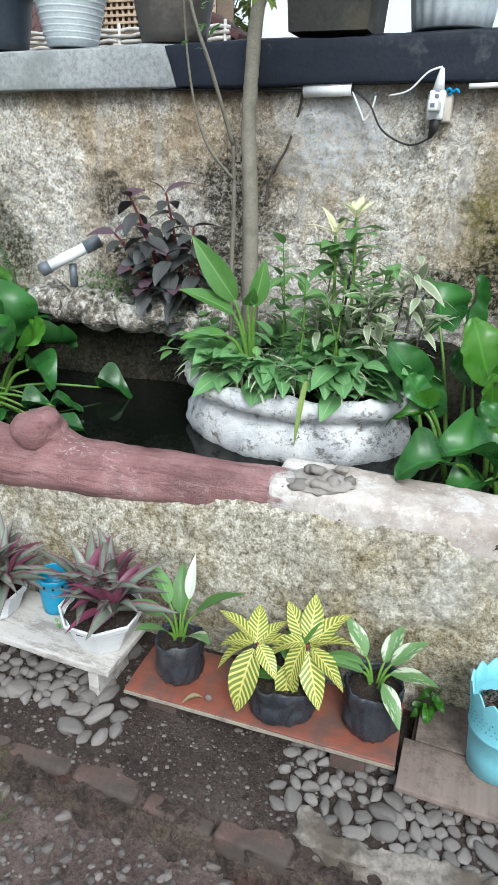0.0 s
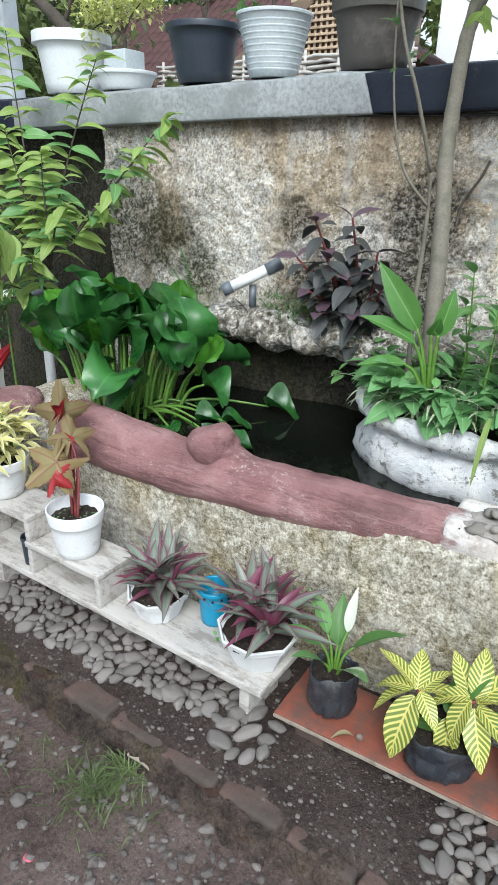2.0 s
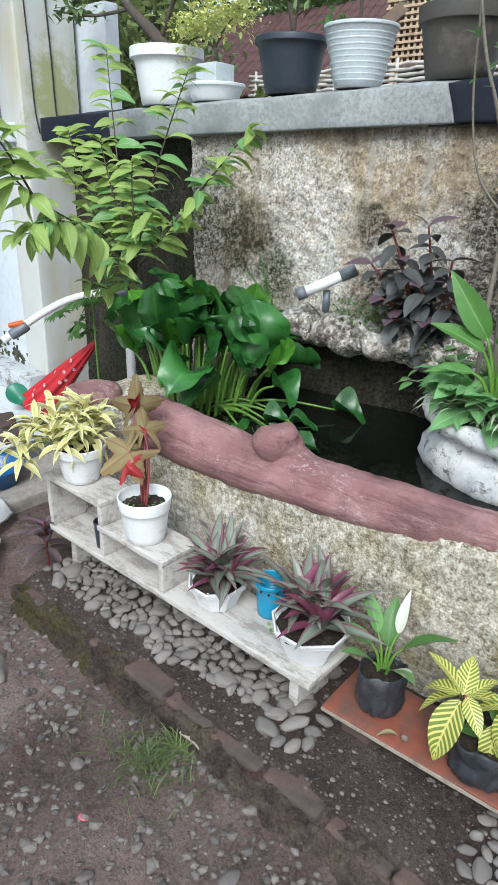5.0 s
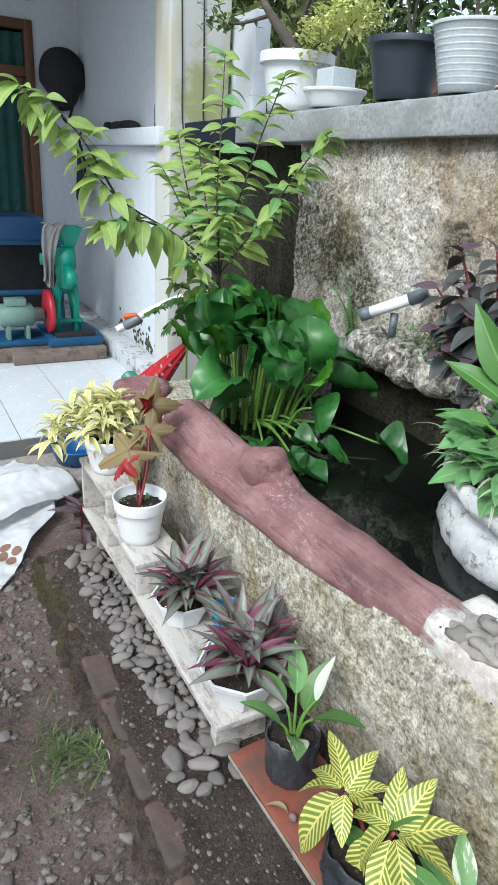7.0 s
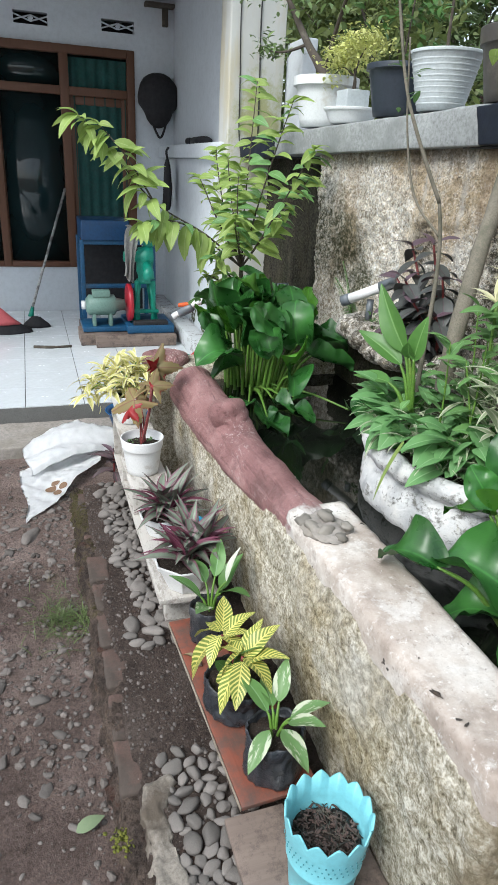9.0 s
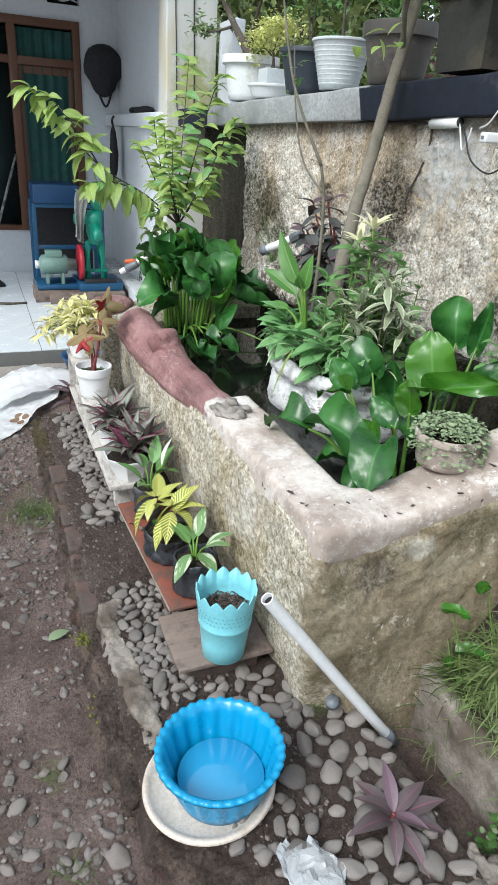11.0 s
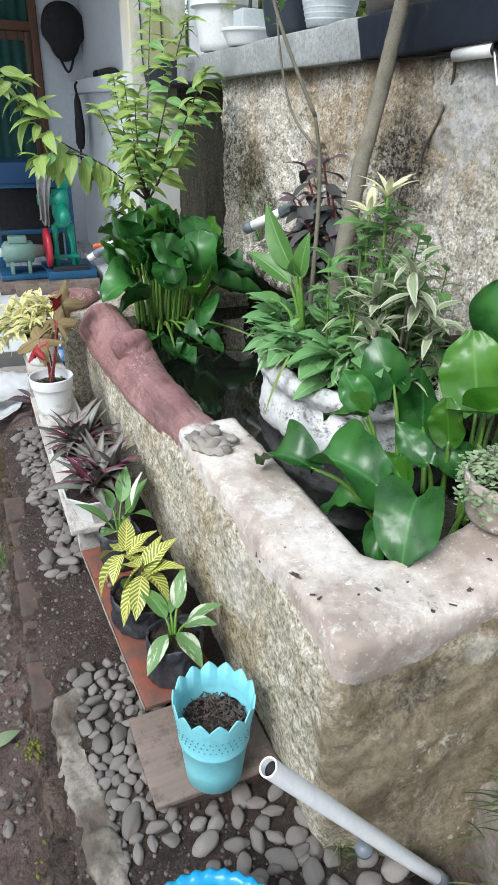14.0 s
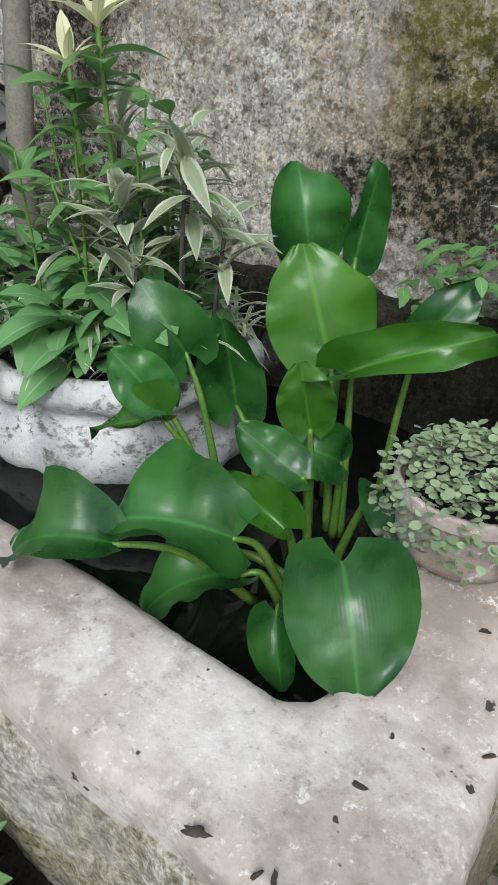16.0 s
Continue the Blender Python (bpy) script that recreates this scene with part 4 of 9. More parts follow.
def coping(x0, x1, lean0, lean1):
    bm = slab(x0, x1, COP_Y0, COP_Y1, COP_Z0, COP_Z1, 0.03, 0.0, 1, 0.0, 1.0, 0.008)
    for v in bm.verts:
        k = (v.co.z - COP_Z0) / (COP_Z1 - COP_Z0) - 0.5
        f = (v.co.x - x0) / (x1 - x0)
        v.co.x += -k * (lean0 * (1 - f) + lean1 * f)
        v.co.z += 0.014 + 0.02 * (v.co.x + 1.4) if k < 0 else cop_rise(v.co.x) - 0.03 * ease(2.65, 2.45, v.co.y)
        v.co.y += askew(v.co.x) + 0.07
    wobble(bm, 0.006, 3.0, x0, 0.0015, 30.0)
    return bm


solid("coping_end", coping(-4.06, -3.42, 0.0, 0.0), M_copingblack, "black painted end of the coping by the column", "coping")
solid("coping_grey", coping(-3.42, -1.405, 0.0, 0.05), M_coping, "grey weathered cement coping on the boundary wall", "coping")
solid("coping_black", coping(-1.405, 2.4, 0.05, 0.0), M_copingblack, "black painted cement coping on the boundary wall", "coping")

# rocky ledge at the foot of the wall, over the water
ledge = bmesh.new()
for i in range(26):
    x = -2.02 + 0.042 * i + 0.02 * math.sin(i * 2.3)
    r = 0.07 + 0.035 * abs(math.sin(i * 1.7))
    merge(ledge, boulder(r, i + 3.0, (1.1, 0.9, 0.62), 3, 0.45), Matrix.Translation((x, 2.47 - 0.06 * abs(math.sin(i * 0.9)), 0.885 + 0.03 * math.sin(i * 1.3) - 0.05 * (i > 20))))
merge(ledge, slab(-2.0, -1.1, 2.4, 2.66, 0.84, 0.93, 0.03, 0.03, 7, 0.01, 5.0, 0.03))
wobble(ledge, 0.012, 18.0, 2.0, 0.006, 60.0)
solid("rock_ledge", ledge, M_rockledge, "pale rough rock ledge jutting over the water", "ledge")
# Recess above the water, its shade given by the same near-black render.
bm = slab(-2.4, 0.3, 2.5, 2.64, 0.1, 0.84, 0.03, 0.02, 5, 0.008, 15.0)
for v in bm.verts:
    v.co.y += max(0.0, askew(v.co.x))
solid("pond_wall_back", bm, M_darkwall, "stone foot of the boundary wall, coloured dark for shade", "wall")

# ---- porch ----
FLOOR = 0.05
PORCH_X, HOUSE_X, SIDE_Y = -3.45, -6.7, 2.32
floor = solid("floor", box(HOUSE_X - 0.2, PORCH_X, -3.0, 2.6, -0.2, FLOOR - 0.012, 0.006), M_grout, "porch floor slab under white tiles", "floor")
solid("step", slab(-3.46, -3.02, -3.0, 2.3, -0.25, -0.07, 0.04, 0.006, 4, 0.002, 2.0, 0.015), M_step, "worn cement step in front of the porch", "step")


def house_wall():
    """The house front with its window opening and two vent openings cut through."""
    holes = [(-0.45, 2.0, 0.54, 2.69), (0.85, 1.17, 2.84, 2.95), (1.69, 2.02, 2.85, 2.96)]
    ys = sorted({-3.0, SIDE_Y + 0.15, *[h[0] for h in holes], *[h[1] for h in holes]})
    zs = sorted({-0.2, 3.3, *[h[2] for h in holes], *[h[3] for h in holes]})
    bm = bmesh.new()
    for y0, y1 in zip(ys, ys[1:]):
        for z0, z1 in zip(zs, zs[1:]):
            if not any(h[0] <= (y0 + y1) / 2 <= h[1] and h[2] <= (z0 + z1) / 2 <= h[3] for h in holes):
                box(HOUSE_X - 0.15, HOUSE_X, y0, y1, z0, z1, 0, 1, bm)
    bmesh.ops.remove_doubles(bm, verts=bm.verts[:], dist=1e-4)
    return bm


solid("wall_house", house_wall(), M_white, "white painted house front under the porch", "wall", smooth=False)
solid("wall_inside", box(HOUSE_X - 3.0, HOUSE_X - 2.9, -3.0, 2.5, -0.2, 3.3, 0), M_white, "far wall of the dim room", "wall")
solid("wall_inside_end", box(HOUSE_X - 3.0, HOUSE_X - 0.15, 2.4, 2.5, -0.2, 3.3, 0), M_white, "end wall of the dim room", "wall")
solid("wall_porch_lower", box(HOUSE_X, -4.12, SIDE_Y, 2.55, -0.2, 1.705, 0.01), M_white, "white painted side wall of the porch", "wall")
solid("wall_porch_upper", box(HOUSE_X, -4.3, 2.43, 2.55, 1.815, 3.3, 0.005), M_white, "white painted recess above the porch ledge", "wall")
solid("porch_ledge", box(HOUSE_X, -4.2, SIDE_Y - 0.06, 2.55, 1.705, 1.822, 0.012), M_white, "white painted ledge along the porch wall", "ledge")
solid("column", slab(-4.36, -4.1, 2.3, 2.72, -0.2, 3.3, 0.06, 0.004, 3, 0.0, 2.0, 0.012), M_column, "white porch column with yellow-green stains", "column")
solid("ceiling", box(HOUSE_X - 3.0, -3.9, -3.0, 2.75, 3.22, 3.36, 0.01), M_white, "white porch ceiling", "ceiling")

# ---- wooden shelf, boards and pots along the pond ----
rnd = random.Random(7)
shelf = thing("plant_shelf", (-1.6, 1.3, -0.03), "low whitewashed wooden plant shelf with two raised steps", "shelf")


def board(x0, x1, y0, y1, z0, z1, seed, step=0.03):
    return slab(x0, x1, y0, y1, z0, z1, step, 0.0022, 7.0, 0.0, seed, 0.003)


part("plank", board(-2.36, -0.95, 1.192, 1.425, 0.11, 0.135, 1), M_whitewood, shelf)
for x in (-2.24, -1.03):
    part("leg", board(x - 0.018, x + 0.018, 1.225, 1.4, -0.06, 0.11, x), M_whitewood, shelf)
part("step_board", board(-2.0, -1.615, 1.188, 1.375, 0.252, 0.273, 2), M_whitewood, shelf)
for x in (-1.985, -1.632):
    part("upright", board(x - 0.012, x + 0.012, 1.195, 1.37, 0.135, 0.252, x), M_whitewood, shelf)
part("step_board", board(-2.365, -1.972, 1.188, 1.37, 0.358, 0.379, 3), M_whitewood, shelf)
part("upright", board(-2.355, -2.331, 1.195, 1.365, 0.135, 0.358, 8), M_whitewood, shelf)
part("upright", board(-2.0, -1.975, 1.195, 1.365, 0.2735, 0.358, 9), M_whitewood, shelf)

red_board = thing("board", (-0.5, 1.35, -0.03), "red painted wooden board on bricks with pale worn edges", "board")
bm = board(-0.405, 0.405, -0.115, 0.115, -0.008, 0.008, 4)
part("top", bm, M_redboard, red_board, "", pose(-0.518, 1.355, 0.052, 0, 0, 2.6))
part("edge", board(-0.405, 0.405, -0.1195, -0.1155, -0.008, 0.005, 5), M_boardedge, red_board, "pale bare wood edge", pose(-0.518, 1.355, 0.052, 0, 0, 2.6))
for dx in (-0.3, 0.28):
    part("support", box(-0.05, 0.05, -0.09, 0.09, -0.1, -0.009, 0.006), M_brick, red_board, "brick support", pose(-0.518 + dx, 1.355, 0.052))

grey_plank = thing("plank", (0.07, 1.38, -0.03), "weathered grey-brown wooden plank lying on stones", "plank")
for k, (y0, y1) in enumerate(((1.205, 1.372), (1.376, 1.545))):
    part("slat", board(-0.1 + 0.03 * k, 0.185, y0, y1, 0.03, 0.049, 6 + k), M_brownwood, grey_plank)
for x in (-0.05, 0.13):
    part("support", box(x - 0.03, x + 0.03, 1.25, 1.5, -0.05, 0.03, 0.005), M_brick, grey_plank)


def soil_disc(r, z, seed=1.0):
    bm = lathe([(r * 0.98, -0.01)] + [(r * (1 - 0.124 * k), 0.013 * math.sin(k * 0.196)) for k in range(9)], 36)
    moved(bm, Matrix.Translation((0, 0, z)))
    wobble(bm, 0.008, 40.0, seed, 0.004, 120.0)
    return bm


def round_pot(name, loc, r0, r1, h, material, label, category="potted plant", depth=0.03, lip_h=0.022, lip=0.005, sides=0, soil=True, group="", flute=0.0, lobes=0, seg=48):
    """A pot as a thing with its soil; the plant's leaves are added to it."""
    ob = thing(name, loc, label, category, group)
    part("pot", moved(lathe(pot_profile(r0, r1, h, 0.004, lip, lip_h, depth), seg, (1, 1), flute, lobes, sides), Matrix.Translation(loc)), material, ob, smooth=not sides)
    if soil:
        ri = r0 + (r1 - r0) * (1 - depth / h) - 0.003
        part("soil", moved(soil_disc(ri * (0.9 if sides else 0.945), h - depth + 0.002, r1 * 90), Matrix.Translation(loc)), M_soil, ob, "dark potting soil")
    return ob


pot_cream = round_pot("potted_spider_plant", (-2.205, 1.275, 0.379), 0.07, 0.106, 0.158, M_scuffpot, "cream and green striped plant in a stained white pot", lip_h=0.038, lip=0.003)
pot_maple = round_pot("potted_red_hibiscus", (-1.795, 1.268, 0.273), 0.073, 0.1, 0.18, M_scuffpot, "red-stemmed plant with lobed leaves in a white pot", lip_h=0.048, lip=0.0025, depth=0.045)
pot_oct = round_pot("potted_oyster_plant", (-1.445, 1.3, 0.135), 0.07, 0.108, 0.1, M_scuffpot, "purple-green oyster plant in a white bowl pot", sides=8, depth=0.015)
pot_oct2 = round_pot("potted_oyster_plant", (-1.04, 1.315, 0.135), 0.078, 0.132, 0.125, M_scuffpot, "purple-green oyster plant in an octagonal white pot", sides=8, depth=0.018, lip_h=0.018)
blue_cup = thing("cup", (-1.265, 1.385, 0.135), "teal-blue plastic cup with small holes on the shelf", "cup")
part("body", moved(lathe(pot_profile(0.046, 0.058, 0.14, 0.003, 0.003, 0.012, 0.1), 32), Matrix.Translation((-1.265, 1.385, 0.135))), M_bluecup, blue_cup)
for k in range(12):
    a = k * 0.5236
    part("hole", moved(lathe([(0.0045, 0.0), (0.0045, 0.0016), (0.001, 0.0016)], 10), Matrix.Translation((-1.265 + 0.0565 * math.cos(a), 1.385 + 0.0565 * math.sin(a), 0.247 + 0.004 * (k % 2))) @ Matrix.Rotation(a, 4, "Z") @ Matrix.Rotation(radians(85), 4, "Y")), M_black, blue_cup, "dark drain hole")
small_black = thing("cup", (-2.045, 1.245, 0.135), "small black plastic cup under the shelf step", "cup")
part("body", moved(lathe(pot_profile(0.027, 0.034, 0.12, 0.002, 0.002, 0.01, 0.06), 24), Matrix.Translation((-2.045, 1.245, 0.135))), M_darkpot, small_black)


def poly_bag(name, loc, r, h, label, seed):
    """A black nursery bag: creased, with a torn folded rim."""
    ob = thing(name, loc, label, "potted plant")
    bm = lathe([(r * 0.78, 0.0), (r * 0.95, 0.01)] + [(r * (1.0 + 0.02 * math.sin(k * 0.7)), h * (0.12 + 0.07 * k)) for k in range(12)] + [(r * 1.0, h), (r * 0.97, h + 0.003), (r * 0.94, h - 0.012), (r * 0.92, h - 0.03)], 72)
    off = Vector((seed * 4.1, seed * 2.7, 0))
    for v in bm.verts:
        k = v.co.z / h
        a = math.atan2(v.co.y, v.co.x)
        s = 1 + 0.08 * noise.noise(Vector((math.cos(a) * 2.0, math.sin(a) * 2.0, k * 1.6)) + off) - 0.09 * (1 - abs(noise.noise(Vector((math.cos(a) * 3.2, math.sin(a) * 3.2, k * 2.6)) + off * 2))) ** 5 - 0.05 * (1 - abs(noise.noise(Vector((math.cos(a) * 7, math.sin(a) * 7, k * 5)) + off * 3))) ** 6
        v.co.x, v.co.y = v.co.x * s, v.co.y * s
        v.co.z += 0.022 * k * noise.noise(Vector((math.cos(a) * 1.6, math.sin(a) * 1.6, 3)) + off)
    part("bag", moved(bm, Matrix.Translation(loc)), M_bag, ob)
    part("soil", moved(soil_disc(r * 0.86, h - 0.022, seed), Matrix.Translation(loc)), M_soil, ob)
    return ob


bag_a = poly_bag("potted_aglaonema", (-0.79, 1.345, 0.06), 0.075, 0.145, "green and white aglaonema in a black nursery bag", 1.0)
bag_b = poly_bag("potted_zebra_plant", (-0.455, 1.345, 0.06), 0.104, 0.125, "yellow-veined zebra plant in a black nursery bag", 2.0)
bag_c = poly_bag("potted_aglaonema", (-0.2, 1.375, 0.06), 0.084, 0.155, "white-splashed aglaonema in a black nursery bag", 3.0)

M_mulch = plain("dry_mulch", (0.1, 0.065, 0.055), 0.9, 0.6, 30.0, (0.2, 0.15, 0.13), 0.6, bump=0.6)
# aqua pot with a pierced, scalloped rim
CUP = (0.14, 1.375, 0.049)
aqua = thing("flower_pot", CUP, "aqua plastic pot with a scalloped pierced rim and soil", "pot")
bm = lathe([(0.06, 0.0), (0.066, 0.004), (0.072, 0.06), (0.078, 0.12), (0.0815, 0.124), (0.0815, 0.13), (0.08, 0.134), (0.086, 0.18), (0.0925, 0.22), (0.0925, 0.222), (0.089, 0.222), (0.0825, 0.18), (0.076, 0.134)], 168)
for v in bm.verts:
    v.co.z *= 1.06
    v.co.x, v.co.y = v.co.x * 1.1, v.co.y * 1.1
    if v.co.z > 0.19:
        a = math.atan2(v.co.y, v.co.x)
        v.co.z += (0.002 + 0.022 * (1 - abs((a * 14 / math.pi) % 2 - 1) ** 1.4)) * ease(0.19, 0.22, v.co.z)
    v.co.z *= 1.08
part("body", moved(bm, Matrix.Translation(CUP)), M_aqua, aqua)
part("soil", moved(soil_disc(0.083, 0.178, 5), Matrix.Translation(CUP)), M_soil, aqua, "dry dark soil with roots")
M_aquadark = plain("shaded_aqua_hole", (0.07, 0.3, 0.35), 0.6)
dots = bmesh.new()
for row, (z, r) in enumerate(((0.18, 0.0925), (0.198, 0.0955), (0.216, 0.0982))):
    for i in range(42):
        a = 2 * math.pi * (i + 0.5 * (row % 2)) / 42
        d = lathe([(0.0019, 0.0), (0.0019, 0.0014)], 6)
        merge(dots, d, pose(*CUP) @ pose(r * math.cos(a), r * math.sin(a), z, 0, 90, math.degrees(a)) @ Matrix.Translation((0, 0, -0.0005)))
part("pierced_band", dots, M_aquadark, aqua, "band of small holes")
roots = bmesh.new()
for i in range(60):
    a, b, r = rnd.uniform(0, 6.3), rnd.uniform(0, 6.3), 0.07 * math.sqrt(rnd.random())
    p = Vector((CUP[0] + r * math.cos(a), CUP[1] + r * math.sin(a), CUP[2] + 0.187))
    d = Vector((math.cos(b), math.sin(b), rnd.uniform(-0.1, 0.4))) * rnd.uniform(0.012, 0.035)
    merge(roots, tube([p - d, p + Vector((0, 0, 0.006)), p + d], 0.0013, 5))
part("roots", roots, M_barkdark, aqua)
mulch = bmesh.new()
for i in range(230):
    a, q = rnd.uniform(0, 6.3), 0.078 * math.sqrt(rnd.random())
    merge(mulch, boulder(rnd.uniform(0.002, 0.0055), i * 1.3, (2.4, 0.7, 0.6), 1, 0.7), pose(CUP[0] + q * math.cos(a), CUP[1] + q * math.sin(a), CUP[2] + 0.188 + rnd.uniform(0, 0.008), rnd.uniform(-40, 40), rnd.uniform(-40, 40), rnd.uniform(0, 360)))
part("mulch", mulch, M_mulch, aqua, "dry reddish-brown mulch")

# drain pipe
drain = thing("drain_pipe", (0.511, 1.811, -0.2), "white PVC drain pipe leaning beside the pond", "pipe")
p0, p1 = Vector((0.523, 1.835, -0.122)), Vector((0.545, 1.325, 0.595))
d = (p1 - p0).normalized()
bm = tube([p0, p0.lerp(p1, 0.5), p1], 0.0175, 24, False)
merge(bm, tube([p1, p1 - d * 0.08], [0.0145, 0.0145], 24, False))
part("tube", bm, M_pvc, drain)
bm = bmesh.new()
ringa = [p1 + (Matrix.Rotation(2 * math.pi * i / 24, 3, d) @ d.orthogonal().normalized()) * 0.0175 for i in range(24)]
ringb = [p1 + (q - p1) * 0.82 for q in ringa]
va, vb = [bm.verts.new(q) for q in ringa], [bm.verts.new(q) for q in ringb]
for i in range(24):
    bm.faces.new((va[i], va[(i + 1) % 24], vb[(i + 1) % 24], vb[i]))
part("mouth", bm, M_pvc, drain)
# Black disc stands for the shade inside the open pipe.
part("plug", tube([p1 - d * 0.02, p1 - d * 0.015], 0.0145, 20), M_black, drain)
part("sleeve", tube([p0 - d * 0.03, p0 + d * 0.05], 0.0215, 20), M_pvcgrey, drain, "grey sleeve")
elbow = thing("pipe_fitting", (0.44, 1.66, -0.02), "grey plastic pipe elbow lying among stones", "pipe fitting")
part("body", tube(glide([(0.43, 1.69, 0.0), (0.44, 1.65, 0.01), (0.46, 1.63, 0.045)], 6), 0.017, 16), M_pvcgrey, elbow)
part("collar", tube([(0.46, 1.63, 0.04), (0.467, 1.624, 0.062)], 0.021, 16), M_pvcgrey, elbow)

# tub on its ring
TUB = (0.6, 1.205, 0.012)
ring = thing("pot_saucer", (0.58, 1.18, -0.02), "chipped off-white round saucer under the tub", "saucer")
part("dish", moved(lathe([(0.12, 0.0), (0.15, 0.0), (0.176, 0.008), (0.186, 0.022), (0.184, 0.031), (0.176, 0.033), (0.166, 0.026), (0.15, 0.014), (0.11, 0.012)], 56), pose(0.58, 1.18, -0.004, 3, -2, 0)), M_saucer, ring)
tub = thing("wash_tub", TUB, "bright blue fluted plastic tub holding some water", "tub")
bm = lathe([(0.1, 0.0), (0.118, 0.004), (0.126, 0.03), (0.138, 0.075), (0.15, 0.125), (0.16, 0.146), (0.172, 0.15), (0.176, 0.146), (0.176, 0.152), (0.17, 0.158), (0.156, 0.152), (0.146, 0.128), (0.134, 0.075), (0.122, 0.03), (0.112, 0.01)], 144)
for v in bm.verts:
    a, r = math.atan2(v.co.y, v.co.x), math.hypot(v.co.x, v.co.y)
    s = 1 + 0.034 * math.cos(a * 18) * ease(0.01, 0.05, v.co.z) * (1 - ease(0.12, 0.145, v.co.z))
    if v.co.z > 0.14:
        s *= 1 + 0.012 * math.cos(a * 36)
        v.co.z += 0.0025 * math.cos(a * 36)
    v.co.x, v.co.y = v.co.x * s, v.co.y * s
part("body", moved(bm, pose(*TUB, 2, -2, 0)), M_tubblue, tub)
g = Graph("tub_water")
g.bump(g.noise(12.0, 2.0), 0.06, 0.01)
M_tubwater = g.done((0.03, 0.26, 0.47), 0.03, spec=0.8)
part("water", moved(lathe([(0.12, 0.0), (0.1195, 0.0006)], 48), pose(TUB[0], TUB[1], TUB[2] + 0.052)), M_tubwater, tub, "still water")


def crumple(r, seed, squash, amp, sub=3):
    bm = boulder(r, seed, squash, sub, 0.5)
    off = Vector((seed, seed * 2, seed * 3))
    for v in bm.verts:
        c = noise.cell_vector(v.co * (2.6 / r) + off)
        v.co += (c - Vector((0.5, 0.5, 0.5))) * amp * r
    return bm


film = thing("plastic_wrap", (0.905, 1.34, -0.02), "crumpled clear plastic wrap lying on the stones", "plastic wrap")
part("film", moved(crumple(0.08, 3.0, (1.1, 0.8, 0.3), 0.3, 4), Matrix.Translation((0.905, 1.34, 0.02))), M_foil, film, smooth=False)
tissue = thing("paper_ball", (1.215, 1.8, -0.14), "crumpled white paper beside the gutter", "paper")
part("paper", moved(crumple(0.042, 6.0, (1.0, 0.9, 0.8), 0.5, 3), Matrix.Translation((1.215, 1.8, -0.11))), M_paper, tissue, smooth=False)

# sandal at the yard's edge
M_sandal = plain("mint_foam", (0.28, 0.55, 0.4), 0.6, 0.12, 12.0, (0.2, 0.35, 0.26), 0.64)
M_strap = plain("woven_strap", (0.4, 0.36, 0.3), 0.8, 0.3, 60.0)
sandal = thing("flip_flop", (1.36, 1.72, -0.15), "mint green foam flip-flop with a grey woven strap", "sandal")
bm = lathe([(0.048, 0.0), (0.05, 0.004), (0.05, 0.016), (0.047, 0.019)], 40, (2.6, 1.0))
for v in bm.verts:
    v.co.y *= 1 - 0.25 * math.cos((v.co.x + 0.03) * 14) * 0.6
part("sole", moved(bm, pose(1.385, 1.73, -0.142, 0, 0, 62)), M_sandal, sandal)
part("strap", tube(glide([(1.34, 1.77, -0.12), (1.35, 1.74, -0.085), (1.345, 1.69, -0.1), (1.34, 1.66, -0.12)], 6), 0.008, 10), M_strap, sandal)

# ---- sack on the ground ----
M_sack = plain("woven_white_sack", (0.84, 0.85, 0.86), 0.55, 0.06, 6.0, (0.62, 0.6, 0.57), 0.74, bump=0.25)
M_print = plain("brown_sack_print", (0.2, 0.12, 0.07), 0.7, 0.2)
def sheet(name, corners, lift, seed, label=""):
    """A slack piece of sack cloth over a four-cornered patch of ground; lift gives its height."""
    a, b, c, e = [Vector((*q, 0)) for q in corners]
    bm = field(list(np.linspace(0, 1, 44)), list(np.linspace(0, 1, 44)), lambda u, v: 0)
    for w in bm.verts:
        u, v = w.co.x, w.co.y
        p = a.lerp(b, u).lerp(e.lerp(c, u), v)
        p += Vector((0.04 * noise.noise(p * 3.5 + Vector((seed, 0, 0))), 0.04 * noise.noise(p * 3.5 + Vector((9, seed, 0))), 0))
        low = yard_height(p.x, p.y) + ease(-2.95, -3.08, p.x) * 0.085
        wrinkle = 0.007 * noise.noise(p * 7 + Vector((0, 0, seed))) + 0.006 * (1 - abs(noise.noise(Vector((p.x * 5 - p.y * 7, p.x * 2 + p.y * 1.2, seed))))) ** 4
        w.co = Vector((p.x, p.y, low + 0.012 + wrinkle)) + lift(u, v)
    bmesh.ops.solidify(bm, geom=bm.faces[:], thickness=0.003)
    return part(name, bm, M_sack, sack, label)


sack = thing("sack", (-2.65, 1.0, -0.15), "empty white woven plastic sack with its mouth gaping", "sack")
# the lower side lies open on the ground, the upper one arches over it and leaves a dark mouth
lower_side = sheet("lower_side", [(-2.8, 0.66), (-2.12, 0.72), (-2.75, 1.16), (-3.2, 1.2)], lambda u, v: Vector((0, 0, 0.05 * ease(0.3, 0.9, u) * ease(0.2, 0.7, v))), 1.0)
sheet("upper_side", [(-3.0, 0.68), (-2.72, 0.74), (-2.98, 1.3), (-3.36, 1.08)], lambda u, v: Vector((0.05, 0.02, 0)) * ease(0.6, 1, u) + Vector((0, 0, (0.03 + 0.075 * math.sin(math.pi * min(1, 0.1 + 0.8 * v)) ** 1.2) * (0.25 + 0.75 * ease(0.0, 0.85, u)) - 0.03 * ease(0.9, 1.0, u))), 2.0)


